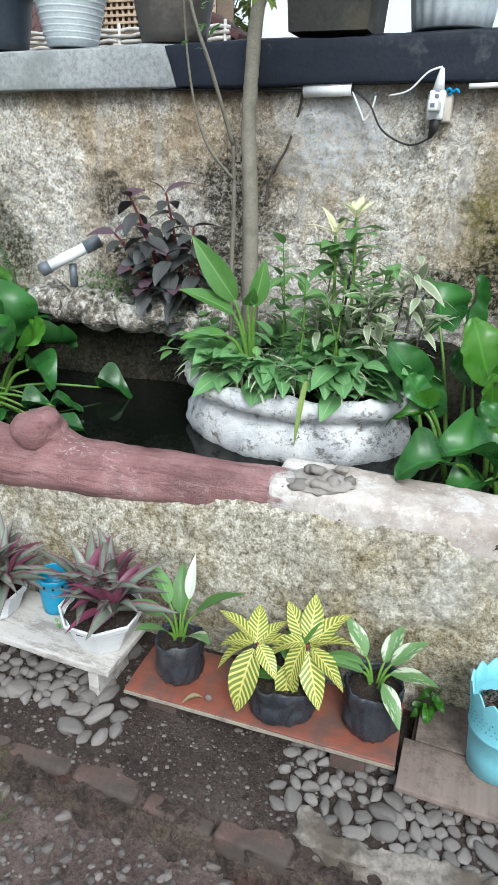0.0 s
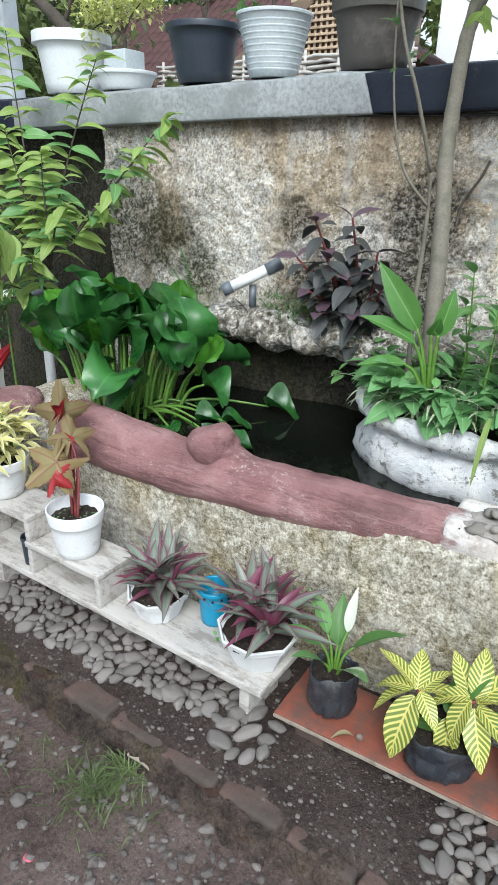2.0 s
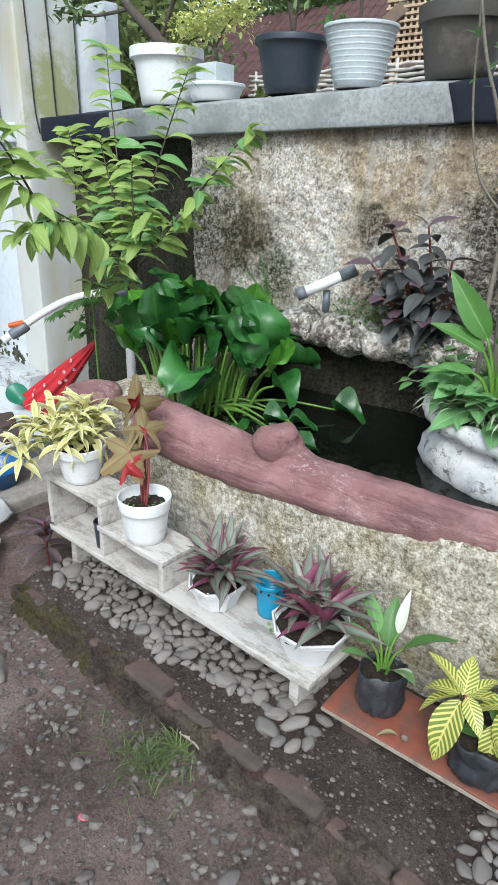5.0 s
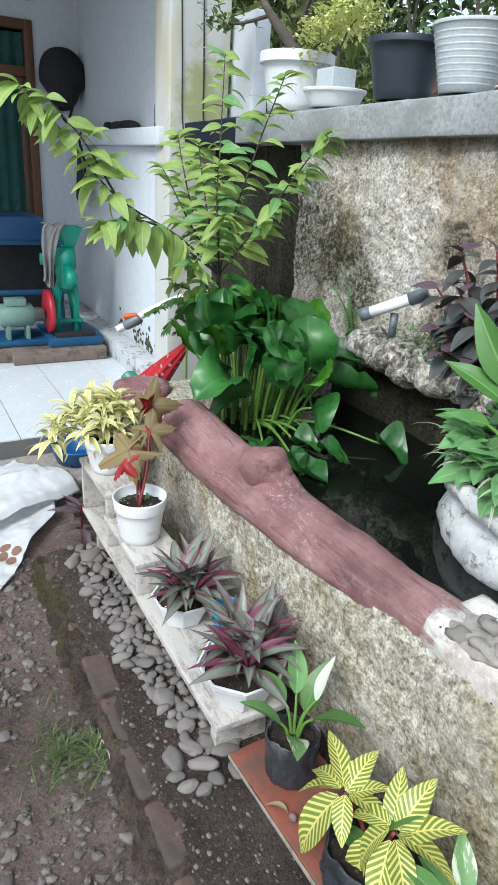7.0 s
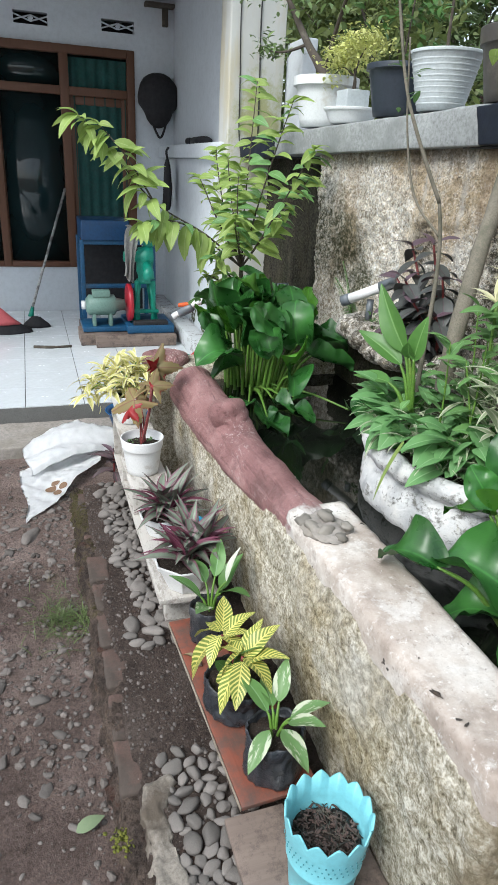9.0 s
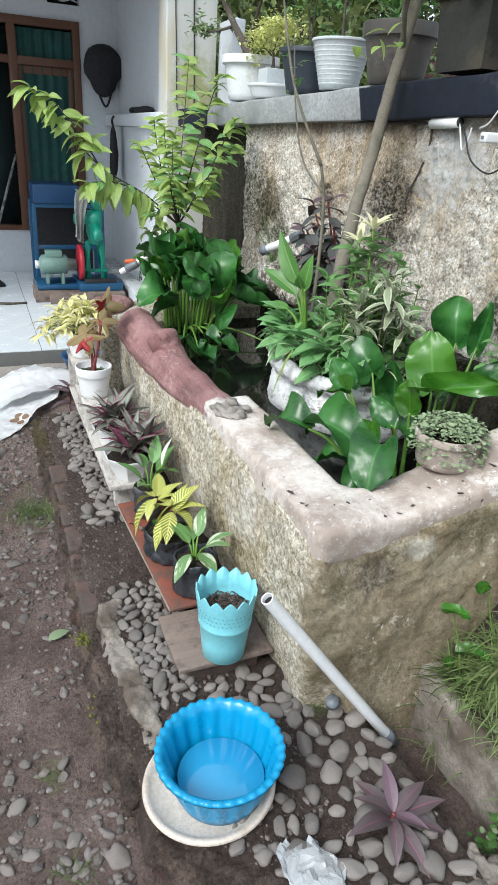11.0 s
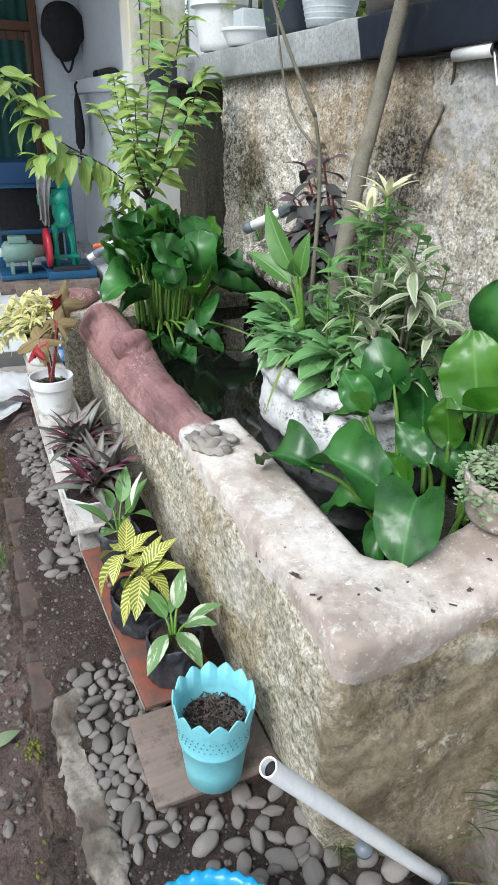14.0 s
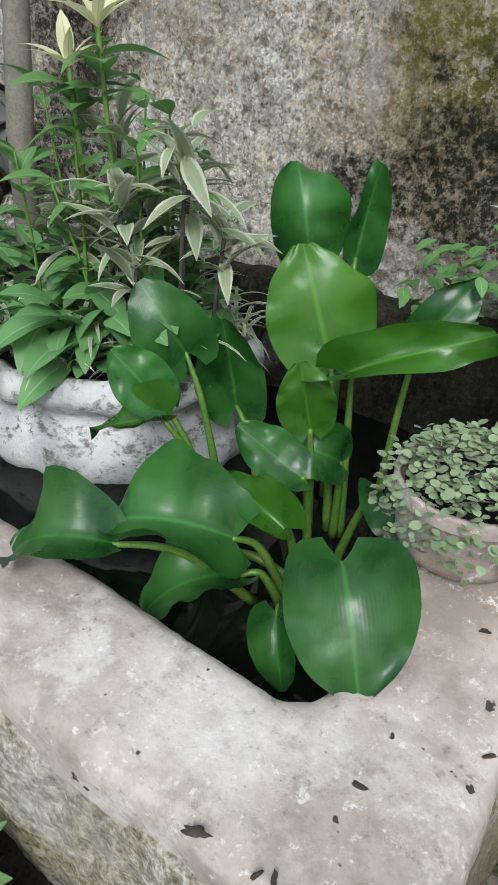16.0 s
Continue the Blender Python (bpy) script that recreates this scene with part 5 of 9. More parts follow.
skin = BVHTree.FromPolygons([v.co.copy() for v in lower_side.data.vertices], [tuple(f.vertices) for f in lower_side.data.polygons])
for cx, cy, rr in ((-2.5, 0.84, 0.04), (-2.44, 0.875, 0.03), (-2.56, 0.87, 0.032), (-2.49, 0.91, 0.03)):
    mark = bmesh.new()
    ring_at = [(cx + rr * math.cos(k * math.pi / 8), cy + rr * 0.8 * math.sin(k * math.pi / 8)) for k in range(16)]
    mid_at = mark.verts.new(skin.ray_cast(Vector((cx, cy, 1.0)), Vector((0, 0, -1)))[0] + Vector((0, 0, 0.0025)))
    verts = [mark.verts.new(skin.ray_cast(Vector((*q, 1.0)), Vector((0, 0, -1)))[0] + Vector((0, 0, 0.0025))) for q in ring_at]
    for k in range(16):
        mark.faces.new((mid_at, verts[k], verts[(k + 1) % 16]))
    part("print", mark, M_print, sack, "brown printed mark")

# ---- pots on the coping ----
pot_row = "pots on the coping"
PA = (-1.955, 2.720, COP_Z1 + cop_rise(-1.955))
PB = (-2.330, 2.705, COP_Z1 + cop_rise(-2.330))
PC = (-3.170, 2.660, COP_Z1 + cop_rise(-3.170))
PD = (-2.820, 2.680, COP_Z1 + cop_rise(-2.820))
PE = (-1.510, 2.805, COP_Z1 + cop_rise(-1.510))
PF = (-0.810, 2.800, COP_Z1 + cop_rise(-0.810))
PG = (-0.390, 2.840, COP_Z1 + cop_rise(-0.390))
pot_a = round_pot("potted_shrub", PA, 0.105, 0.165, 0.246, M_greypot, "leggy shrub in a ribbed pale grey pot", group=pot_row, lip_h=0.012)
for k in range(9):
    z = 0.03 + k * 0.022
    r = 0.105 + 0.06 * z / 0.246
    part("rib", moved(lathe([(r - 0.002, z - 0.006), (r + 0.003, z), (r - 0.002, z + 0.006)], 48, closed=False), Matrix.Translation(PA)), M_greypot, pot_a)
pot_b = round_pot("potted_shrub", PB, 0.122, 0.17, 0.24, M_darkpot, "shrub in a black plastic tub with a thick lip", group=pot_row, lip=0.014, lip_h=0.025)
pot_c = round_pot("potted_shrub", PC, 0.145, 0.19, 0.28, M_whitepot, "shrub in a large white pot with a wide lip", group=pot_row, lip=0.022, lip_h=0.05)
pot_d = thing("bonsai_tree", PD, "small yellow-green bonsai in a shallow white pot", "bonsai", pot_row)
part("saucer", moved(lathe(pot_profile(0.12, 0.16, 0.085, 0.005, 0.006, 0.014, 0.02), 40), Matrix.Translation(PD)), M_whitepot, pot_d)
part("pot", moved(slab(-0.074, 0.074, -0.072, 0.072, 0.06, 0.178, 0.03, 0.002, 5, 0, 1, 0.006), Matrix.Translation(PD)), M_greypot, pot_d, "square grey-white pot")
pot_e = round_pot("potted_shrub", PE, 0.134, 0.185, 0.27, M_brownpot, "shrub in a faded brown plastic pot", group=pot_row, lip=0.012, lip_h=0.06)
pot_f = thing("square_planter", PF, "tall square dark cement planter with a heavy rim", "planter", pot_row)
bm = lathe([(0.21, 0.0), (0.235, 0.26), (0.235, 0.265)], 4)
part("body", moved(bm, pose(*PF, 0, 0, 45)), M_squarepot, pot_f, smooth=False)
bm = lathe([(0.236, 0.255), (0.258, 0.262), (0.258, 0.305), (0.225, 0.305), (0.22, 0.27)], 4)
part("rim", moved(bm, pose(*PF, 0, 0, 45)), M_squarepot, pot_f, smooth=False)
pot_g = round_pot("potted_shrub", PG, 0.14, 0.182, 0.31, M_greypot, "trailing shrub in a tall white fluted pot", group=pot_row, lip_h=0.03, flute=0.025, lobes=20, seg=80)

# ---- fittings on the boundary wall ----
M_beige = plain("beige_plastic", (0.52, 0.47, 0.4), 0.5, 0.15, 9.0, (0.33, 0.28, 0.22), 0.6, bump=0.05)


def crumpled_knot():
    return tube(glide([(-0.36, 2.63, 1.755), (-0.345, 2.62, 1.768), (-0.335, 2.625, 1.758), (-0.345, 2.63, 1.75), (-0.32, 2.62, 1.765), (-0.31, 2.625, 1.755)], 5), 0.0045, 7)


conduit = thing("conduit", (-0.78, 2.62, 1.76), "short white plastic conduit under the coping", "conduit")
part("tube", tube([(-0.874, 2.618, 1.761), (-0.691, 2.62, 1.766)], 0.022, 18), M_pvc, conduit)
part("bore", tube([(-0.6915, 2.62, 1.766), (-0.6895, 2.62, 1.766)], 0.0185, 18), M_cable, conduit, "dark open end")
socket = thing("power_socket", (-0.4, 2.6, 1.68), "white adapter with an arm and a plug hanging under the coping", "socket")
part("adapter", box(-0.408, -0.352, 2.592, 2.634, 1.668, 1.762, 0.008), M_whitepot, socket)
part("arm", box(-0.398, -0.362, 2.49, 2.594, 1.69, 1.726, 0.007), M_whitepot, socket)
part("slot", box(-0.387, -0.373, 2.4875, 2.491, 1.702, 1.714, 0.001), M_pvcgrey, socket)
part("slot", box(-0.387, -0.373, 2.5895, 2.593, 1.737, 1.749, 0.001), M_pvcgrey, socket)
part("plug", tube([(-0.38, 2.612, 1.758), (-0.378, 2.608, 1.79), (-0.374, 2.6, 1.83)], [0.021, 0.016, 0.007], 16), M_whitepot, socket)
part("plug", tube([(-0.378, 2.612, 1.67), (-0.38, 2.612, 1.642), (-0.39, 2.615, 1.61)], [0.02, 0.017, 0.007], 14), M_cable, socket, "black plug")
junction = thing("junction_box", (-0.31, 2.63, 1.66), "beige junction box on the wall under the coping", "junction box")
part("box", box(-0.418, -0.33, 2.636, 2.72, 1.662, 1.752, 0.006), M_beige, junction)
part("lid", box(-0.415, -0.333, 2.6325, 2.6385, 1.665, 1.749, 0.003), M_beige, junction)
part("knot", crumpled_knot(), M_tubblue, junction, "twisted blue wire end")
cable = thing("cable", (-0.6, 2.6, 1.76), "thin black and white cables under the coping", "cable")
part("wire", tube(glide([(-1.5, 2.575, 1.765), (-1.1, 2.6, 1.762), (-0.874, 2.618, 1.762)], 6), 0.005, 8), M_cable, cable)
part("wire", tube(glide([(-0.69, 2.62, 1.766), (-0.62, 2.6, 1.72), (-0.56, 2.6, 1.63), (-0.46, 2.61, 1.585), (-0.39, 2.615, 1.61)], 8), 0.0035, 8), M_cable, cable)
part("wire", tube(glide([(-0.69, 2.62, 1.76), (-0.65, 2.61, 1.69), (-0.635, 2.61, 1.665), (-0.61, 2.61, 1.7), (-0.6, 2.61, 1.745)], 8), 0.0035, 8), M_pvc, cable, "white wire")
part("wire", tube(glide([(-0.55, 2.61, 1.745), (-0.48, 2.59, 1.76), (-0.42, 2.585, 1.815), (-0.375, 2.6, 1.833)], 8), 0.0035, 8), M_pvc, cable, "white wire")
part("wire", tube(glide([(-0.88, 2.62, 1.755), (-0.9, 2.64, 1.68), (-0.94, 2.635, 1.56), (-1.0, 2.63, 1.46), (-1.01, 2.62, 1.37)], 8), 0.005, 8), M_barkdark, cable, "old root-like cable")
part("wire", tube(glide([(-0.28, 2.62, 1.775), (0.1, 2.65, 1.79), (0.6, 2.68, 1.8)], 6), 0.009, 8), M_pvc, cable)
col_wire = thing("cable", (-4.1, 2.36, 0.6), "thin dark cables hanging down the porch column", "cable")
for y, x, r in ((2.37, -4.094, 0.004), (2.52, -4.094, 0.005)):
    part("wire", tube(glide([(x, y + 0.03, 3.2), (x, y, 2.7), (x, y + 0.01, 2.2), (x, y + 0.015, 1.9), (x + 0.01, y + 0.03, 1.76)], 6), r, 8), M_cable, col_wire)

# water spout
spout = thing("water_spout", (-1.8, 2.4, 0.95), "white PVC water spout with grey fittings over the pond", "pipe")
a, b = Vector((-1.915, 2.3, 1.055)), Vector((-1.71, 2.46, 1.18))
d = (b - a).normalized()
part("tube", tube([a + d * 0.03, b - d * 0.05], 0.024, 20), M_pvc, spout)
part("fitting", tube([a, a + d * 0.045], 0.028, 20), M_pvcgrey, spout)
part("fitting", tube([b - d * 0.075, b], 0.028, 20), M_pvcgrey, spout)
part("tee", tube([a + d * 0.1 + Vector((0.02, 0.05, -0.02)), a + d * 0.1 + Vector((0.02, 0.05, -0.12))], 0.017, 16), M_pvcgrey, spout)
pipe2 = thing("water_pipe", (-3.5, 2.2, 0.5), "grey and white PVC pipes behind the water plants", "pipe")
a, b, c = Vector((-3.79, 1.826, 0.582)), Vector((-3.61, 2.19, 0.81)), Vector((-3.36, 2.58, 0.875))
part("tube", tube(glide([a, b, c], 8), 0.023, 18), M_pvc, pipe2)
part("fitting", tube([a + (b - a) * 0.12, a + (b - a) * 0.16, a + (b - a) * 0.34, a + (b - a) * 0.38], [0.03, 0.034, 0.034, 0.028], 18), M_pvcgrey, pipe2, "grey valve body")
part("fitting", tube([b + (c - b) * 0.6, c], 0.029, 18), M_pvcgrey, pipe2)
part("riser", tube([(-3.3, 2.42, -0.1), (-3.31, 2.42, 0.8)], 0.03, 18), M_pvc, pipe2)
M_orange = plain("orange_plastic", (0.75, 0.13, 0.03), 0.4)
part("valve_handle", slab(-0.045, 0.045, -0.014, 0.014, 0.0, 0.024, 0.01, 0.002, 9, 0, 1, 0.006), M_orange, pipe2, "orange valve handle", pose(-3.752, 1.905, 0.668, 20, -10, 60))
part("valve_stem", tube([(-3.752, 1.905, 0.63), (-3.752, 1.905, 0.672)], 0.01, 10), M_orange, pipe2)

# ---- porch: window, vents and the things that stand there ----
window = thing("window_1", (HOUSE_X, 0.8, 0.54), "brown wooden window with dark glass panes in the house front", "window", kind="structure")
FX0, FX1 = HOUSE_X - 0.1, HOUSE_X + 0.03


def bar(y0, y1, z0, z1, x0=None, x1=None):
    return box(x0 or FX0, x1 or FX1, y0, y1, z0, z1, 0.006)


for y0, y1, z0, z1 in ((1.93, 2.01, 0.53, 2.7), (1.25, 1.34, 0.53, 2.62), (0.56, 0.64, 0.53, 2.62), (-0.46, -0.38, 0.53, 2.7)):
    part("post", bar(y0, y1, z0, z1), M_frame, window)
part("head", bar(-0.38, 1.93, 2.62, 2.7), M_frame, window)
for y0, y1 in ((1.34, 1.93), (0.64, 1.25), (-0.38, 0.56)):
    part("transom", bar(y0, y1, 2.25, 2.33), M_frame, window)
    part("sill", bar(y0, y1, 0.53, 0.59), M_frame, window)
    part("pane", box(HOUSE_X - 0.05, HOUSE_X - 0.044, y0, y1, 2.33, 2.62, 0), M_glass, window, "dark glass transom pane")
    sash = part("sash", bar(y0, y0 + 0.06, 0.59, 2.25, HOUSE_X - 0.07, HOUSE_X - 0.02) if y0 > 0.9 else bar(y0, y0 + 0.012, 0.59, 2.25, HOUSE_X - 0.07, HOUSE_X - 0.02), M_frame, window)
    part("pane", box(HOUSE_X - 0.05, HOUSE_X - 0.044, y0, y1, 0.59, 2.25, 0), M_glass, window, "dark glass pane")
part("sash", bar(1.87, 1.93, 0.59, 2.25, HOUSE_X - 0.07, HOUSE_X - 0.02), M_frame, window)
part("sash", bar(1.4, 1.87, 2.17, 2.25, HOUSE_X - 0.07, HOUSE_X - 0.02), M_frame, window)
part("sash", bar(1.4, 1.87, 0.59, 0.66, HOUSE_X - 0.07, HOUSE_X - 0.02), M_frame, window)
M_curtain = plain("green_curtain", (0.012, 0.07, 0.062), 0.85, 0.4, 6.0, (0.02, 0.1, 0.09), 0.6)
curtain = thing("curtain", (HOUSE_X - 0.12, 1.6, 0.6), "dark green curtain hanging behind the window glass", "curtain")
bm = field(list(np.linspace(1.3, 1.98, 40)), list(np.linspace(0.6, 2.6, 4)), lambda x, y: 0)
for v in bm.verts:
    y, z = v.co.x, v.co.y
    v.co = Vector((HOUSE_X - 0.03 + 0.012 * math.sin(y * 60), y, z))
part("cloth", bm, M_curtain, curtain)
for n, (y0, y1, z0, z1) in enumerate(((0.85, 1.17, 2.84, 2.95), (1.69, 2.02, 2.85, 2.96))):
    vent = thing(f"vent_{n + 1}", (HOUSE_X, y0, z0), "white cement vent block with diamond openings above the window", "vent", kind="structure")
    # Black sheet gives the shade inside the vent block.
    part("backing", box(HOUSE_X - 0.14, HOUSE_X - 0.12, y0, y1, z0, z1, 0), M_black, vent, "black sheet for the dark gap behind the slats")
    w, h, c = y1 - y0, z1 - z0, ((y0 + y1) / 2, (z0 + z1) / 2)
    for s in (-1, 1):
        for q in (-1, 1):
            bm = box(-0.01, 0.01, -0.006, 0.006, -0.085, 0.085, 0.002)
            part("slat", bm, M_white, vent, "", Matrix.Translation((HOUSE_X - 0.02, c[0] + s * w / 4, c[1])) @ Matrix.Rotation(radians(q * 72), 4, "X"))
    part("rosette", box(-0.012, 0.012, -0.02, 0.02, -0.02, 0.02, 0.003), M_white, vent, "", Matrix.Translation((HOUSE_X - 0.018, *c)) @ Matrix.Rotation(radians(45), 4, "X"))
corner_patch = thing("ceiling_bracket", (-6.62, 2.26, 2.95), "dark wooden corner bracket under the porch roof", "bracket")
part("wood", box(-6.7, -6.6, 2.12, 2.42, 3.1, 3.14, 0.01), M_barkdark, corner_patch)
part("wood", box(-6.69, -6.64, 2.3, 2.36, 2.94, 3.1, 0.01), M_barkdark, corner_patch)

cap = thing("helmet", (-6.55, 2.24, 1.95), "black helmet hanging on the porch wall", "helmet")
bm = boulder(0.235, 2.0, (0.5, 0.95, 1.0), 3, 0.06)
for v in bm.verts:
    if v.co.z < -0.08:
        v.co.y *= 0.8
        v.co.z = -0.08 + (v.co.z + 0.08) * 1.4
part("shell", moved(bm, Matrix.Translation((-6.58, 2.245, 2.28))), M_black, cap)
part("strap", tube(glide([(-6.56, 2.14, 2.12), (-6.55, 2.25, 1.9), (-6.56, 2.33, 2.08)], 6), 0.012, 8), M_black, cap)
hang = thing("bag", (-6.1, 2.25, 1.2), "black bag hanging from the porch ledge", "bag")
bm = lathe([(0.06, 0.0), (0.1, 0.05), (0.11, 0.2), (0.07, 0.42), (0.02, 0.5)], 24, (0.9, 0.4))
wobble(bm, 0.02, 9.0, 3.0)
part("body", moved(bm, Matrix.Translation((-5.95, 2.21, 1.22))), M_black, hang)
part("strap", tube(glide([(-5.95, 2.21, 1.7), (-5.94, 2.2, 1.76), (-5.93, 2.22, 1.8)], 5), 0.012, 8), M_black, hang)
part("strap", tube(glide([(-5.93, 2.2, 1.25), (-5.9, 2.19, 1.12), (-5.88, 2.2, 1.26)], 5), 0.008, 8), M_black, hang)
for k, (x, col) in enumerate(((-5.55, M_black), (-5.3, M_cable), (-5.05, M_black))):
    shoe = thing("shoe", (x, 2.35, 1.822), "black shoe lying on the porch ledge", "shoe", "shoes on the ledge")
    bm = boulder(0.06, k + 5.0, (1.9, 0.8, 0.62), 3, 0.1)
    for v in bm.verts:
        v.co.z = max(v.co.z, -0.022)
    part("upper", moved(bm, pose(x, 2.35, 1.849, 0, 0, 25 * k - 20)), col, shoe)
    part("sole", moved(lathe([(0.05, 0.0), (0.053, 0.004), (0.05, 0.014)], 24, (2.0, 0.8)), pose(x, 2.35, 1.823, 0, 0, 25 * k - 20)), M_darkpot, shoe)
bottle = thing("bottle", (-4.44, 2.36, 1.822), "small black bottle with a pale label on the ledge", "bottle")
part("body", moved(lathe([(0.03, 0.0), (0.034, 0.005), (0.034, 0.13), (0.03, 0.15), (0.014, 0.165), (0.014, 0.18)], 24), Matrix.Translation((-4.44, 2.36, 1.822))), M_darkpot, bottle)
part("cap", moved(lathe([(0.016, 0.0), (0.016, 0.03), (0.014, 0.032)], 20), Matrix.Translation((-4.44, 2.36, 2.001))), M_black, bottle)
part("label", moved(lathe([(0.0348, 0.03), (0.0348, 0.09)], 24, closed=False), Matrix.Translation((-4.44, 2.36, 1.822))), M_pvcgrey, bottle)

# grinding machine
M_blue = plain("blue_machine_paint", (0.012, 0.085, 0.19), 0.45, 0.3, 6.0, (0.05, 0.06, 0.07), 0.66)
M_navy = plain("navy_sheet_paint", (0.008, 0.055, 0.15), 0.5, 0.3, 6.0, (0.03, 0.035, 0.05), 0.62)
M_teal = plain("green_machine_paint", (0.01, 0.25, 0.17), 0.4, 0.25, 8.0, (0.03, 0.1, 0.08), 0.68)
M_motor = plain("grey_green_motor_paint", (0.16, 0.27, 0.23), 0.45, 0.2, 8.0, (0.08, 0.1, 0.09), 0.66)
M_redwheel = plain("red_wheel_paint", (0.4, 0.015, 0.03), 0.4, 0.2)
M_rag = plain("grey_rag", (0.5, 0.49, 0.47), 0.9, 0.35, 10.0, (0.2, 0.19, 0.18), 0.58, bump=0.6)
pallet = thing("wooden_blocks", (-5.05, 1.6, FLOOR), "rough timber blocks under the grinding machine", "timber")
for x0, x1, y0, y1 in ((-5.3, -4.95, 1.17, 1.5), (-5.2, -4.85, 1.3, 2.05), (-5.6, -5.4, 1.2, 2.0)):
    part("block", slab(x0, x1, y0, y1, FLOOR, 0.16, 0.05, 0.004, 5, 0, x0, 0.01), M_brownwood, pallet)
mill = thing("grinding_machine", (-5.2, 1.6, 0.16), "green and blue motor-driven grinding machine on timber blocks", "machine")
base = part("base_frame", box(-5.45, -4.92, 1.6, 2.04, 0.16, 0.235, 0.006), M_blue, mill, "blue steel base tray")
part("base_frame", box(-5.4, -5.0, 1.2, 1.62, 0.165, 0.21, 0.006), M_blue, mill)
for y in (1.68, 1.9):
    part("leg", tube([(-5.1, y, 0.235), (-5.1, 1.79 + (y - 1.79) * 0.4, 0.62)], 0.018, 10), M_teal, mill)
    part("leg", tube([(-5.3, y, 0.235), (-5.2, 1.79 + (y - 1.79) * 0.4, 0.62)], 0.018, 10), M_teal, mill)
part("cross_bar", box(-5.12, -5.08, 1.66, 1.92, 0.32, 0.35, 0.004), M_teal, mill)
part("head", tube(glide([(-5.1, 1.79, 0.6), (-5.1, 1.79, 0.75), (-5.1, 1.79, 0.92)], 4), [0.06] * 3 + [0.075] * 3 + [0.06] * 3, 20), M_teal, mill, "green cast iron mill head")
part("grinder", tube([(-5.1, 1.6, 0.84), (-5.1, 1.72, 0.84), (-5.1, 1.78, 0.84), (-5.1, 1.86, 0.84)], [0.045, 0.05, 0.1, 0.1], 24), M_teal, mill)
part("hopper", moved(lathe([(0.05, 0.0), (0.13, 0.15), (0.135, 0.16), (0.125, 0.16), (0.045, 0.01)], 4), pose(-5.1, 1.83, 0.93, 0, 0, 45)), M_teal, mill, "green square feed hopper", smooth=False)
motor = part("motor", tube([(-5.1, 1.24, 0.4), (-5.1, 1.26, 0.4), (-5.1, 1.27, 0.4), (-5.1, 1.5, 0.4), (-5.1, 1.52, 0.4), (-5.1, 1.6, 0.4)], [0.06, 0.085, 0.095, 0.095, 0.06, 0.05], 28), M_motor, mill, "grey-green electric motor")
part("terminal_box", box(-5.14, -5.04, 1.3, 1.46, 0.48, 0.54, 0.008), M_motor, motor)
for y in (1.31, 1.46):
    part("foot", box(-5.16, -5.04, y - 0.015, y + 0.015, 0.21, 0.33, 0.004), M_motor, motor)
part("fan_cap", tube([(-5.1, 1.2, 0.4), (-5.1, 1.24, 0.4)], 0.04, 16), M_pvc, motor, "pale end cap")
part("wheel", tube([(-5.1, 1.62, 0.42), (-5.1, 1.625, 0.42), (-5.1, 1.66, 0.42), (-5.1, 1.665, 0.42)], [0.16, 0.175, 0.175, 0.16], 32), M_redwheel, mill, "red belt wheel")
bm = field(list(np.linspace(0, 1, 24)), list(np.linspace(0, 1, 32)), lambda u, v: 0)
for v in bm.verts:
    u, w = v.co.x, v.co.y
    drop = ease(0.7, 0.0, w)
    v.co = Vector((-4.99 + 0.03 * math.sin(u * 13) * drop - 0.2 * ease(0.65, 1.0, w) + 0.015 * noise.noise(Vector((u * 5, w * 5, 0))), 1.585 + 0.075 * u + (0.04 + 0.1 * u) * ease(0.15, 0.8, w) + 0.012 * math.sin(w * 9), 1.105 - 0.42 * drop - 0.07 * drop * u + 0.01 * math.sin(u * 9)))
mill.location += Vector((-0.08, 0.05, 0.0))
pallet.location += Vector((-0.08, 0.05, 0.0))
part("belt", tube([(-5.1, 1.642, 0.6), (-5.1, 1.642, 0.84), (-5.1, 1.66, 0.86)], 0.012, 8), M_cable, mill, "black drive belt")
part("pulley", tube([(-5.1, 1.63, 0.84), (-5.1, 1.67, 0.84)], 0.05, 20), M_redwheel, mill, "small red pulley")
for y in (1.72, 1.87):
    part("side_plate", slab(-5.13, -5.09, y - 0.022, y + 0.022, 0.235, 0.62, 0.05, 0.001, 5, 0, y, 0.004), M_teal, mill)
part("spout", tube([(-5.02, 1.8, 0.78), (-4.94, 1.8, 0.72), (-4.93, 1.8, 0.66)], [0.045, 0.05, 0.055], 16), M_teal, mill, "green outlet spout")
part("drip_tray", box(-5.02, -4.93, 1.66, 1.98, 0.236, 0.27, 0.004), M_black, mill, "black drip tray")
rag = thing("rag", (-5.0, 1.62, 0.6), "grey cloth rag hanging over the machine", "rag")
bmesh.ops.solidify(bm, geom=bm.faces[:], thickness=0.006)
part("cloth", bm, M_rag, rag)
rag.location += Vector((-0.08, 0.05, 0.0))
stand = thing("blue_hopper_stand", (-5.7, 1.6, FLOOR), "blue steel stand with a square hopper behind the machine", "machine")
for x in (-5.95, -5.5):
    for y in (1.3, 1.98):
        part("leg", box(x - 0.02, x + 0.02, y - 0.02, y + 0.02, FLOOR, 0.95, 0.003), M_blue, stand)
part("bin", box(-6.0, -5.45, 1.3, 1.75, 0.95, 1.13, 0.01), M_navy, stand, "blue sheet metal bin")
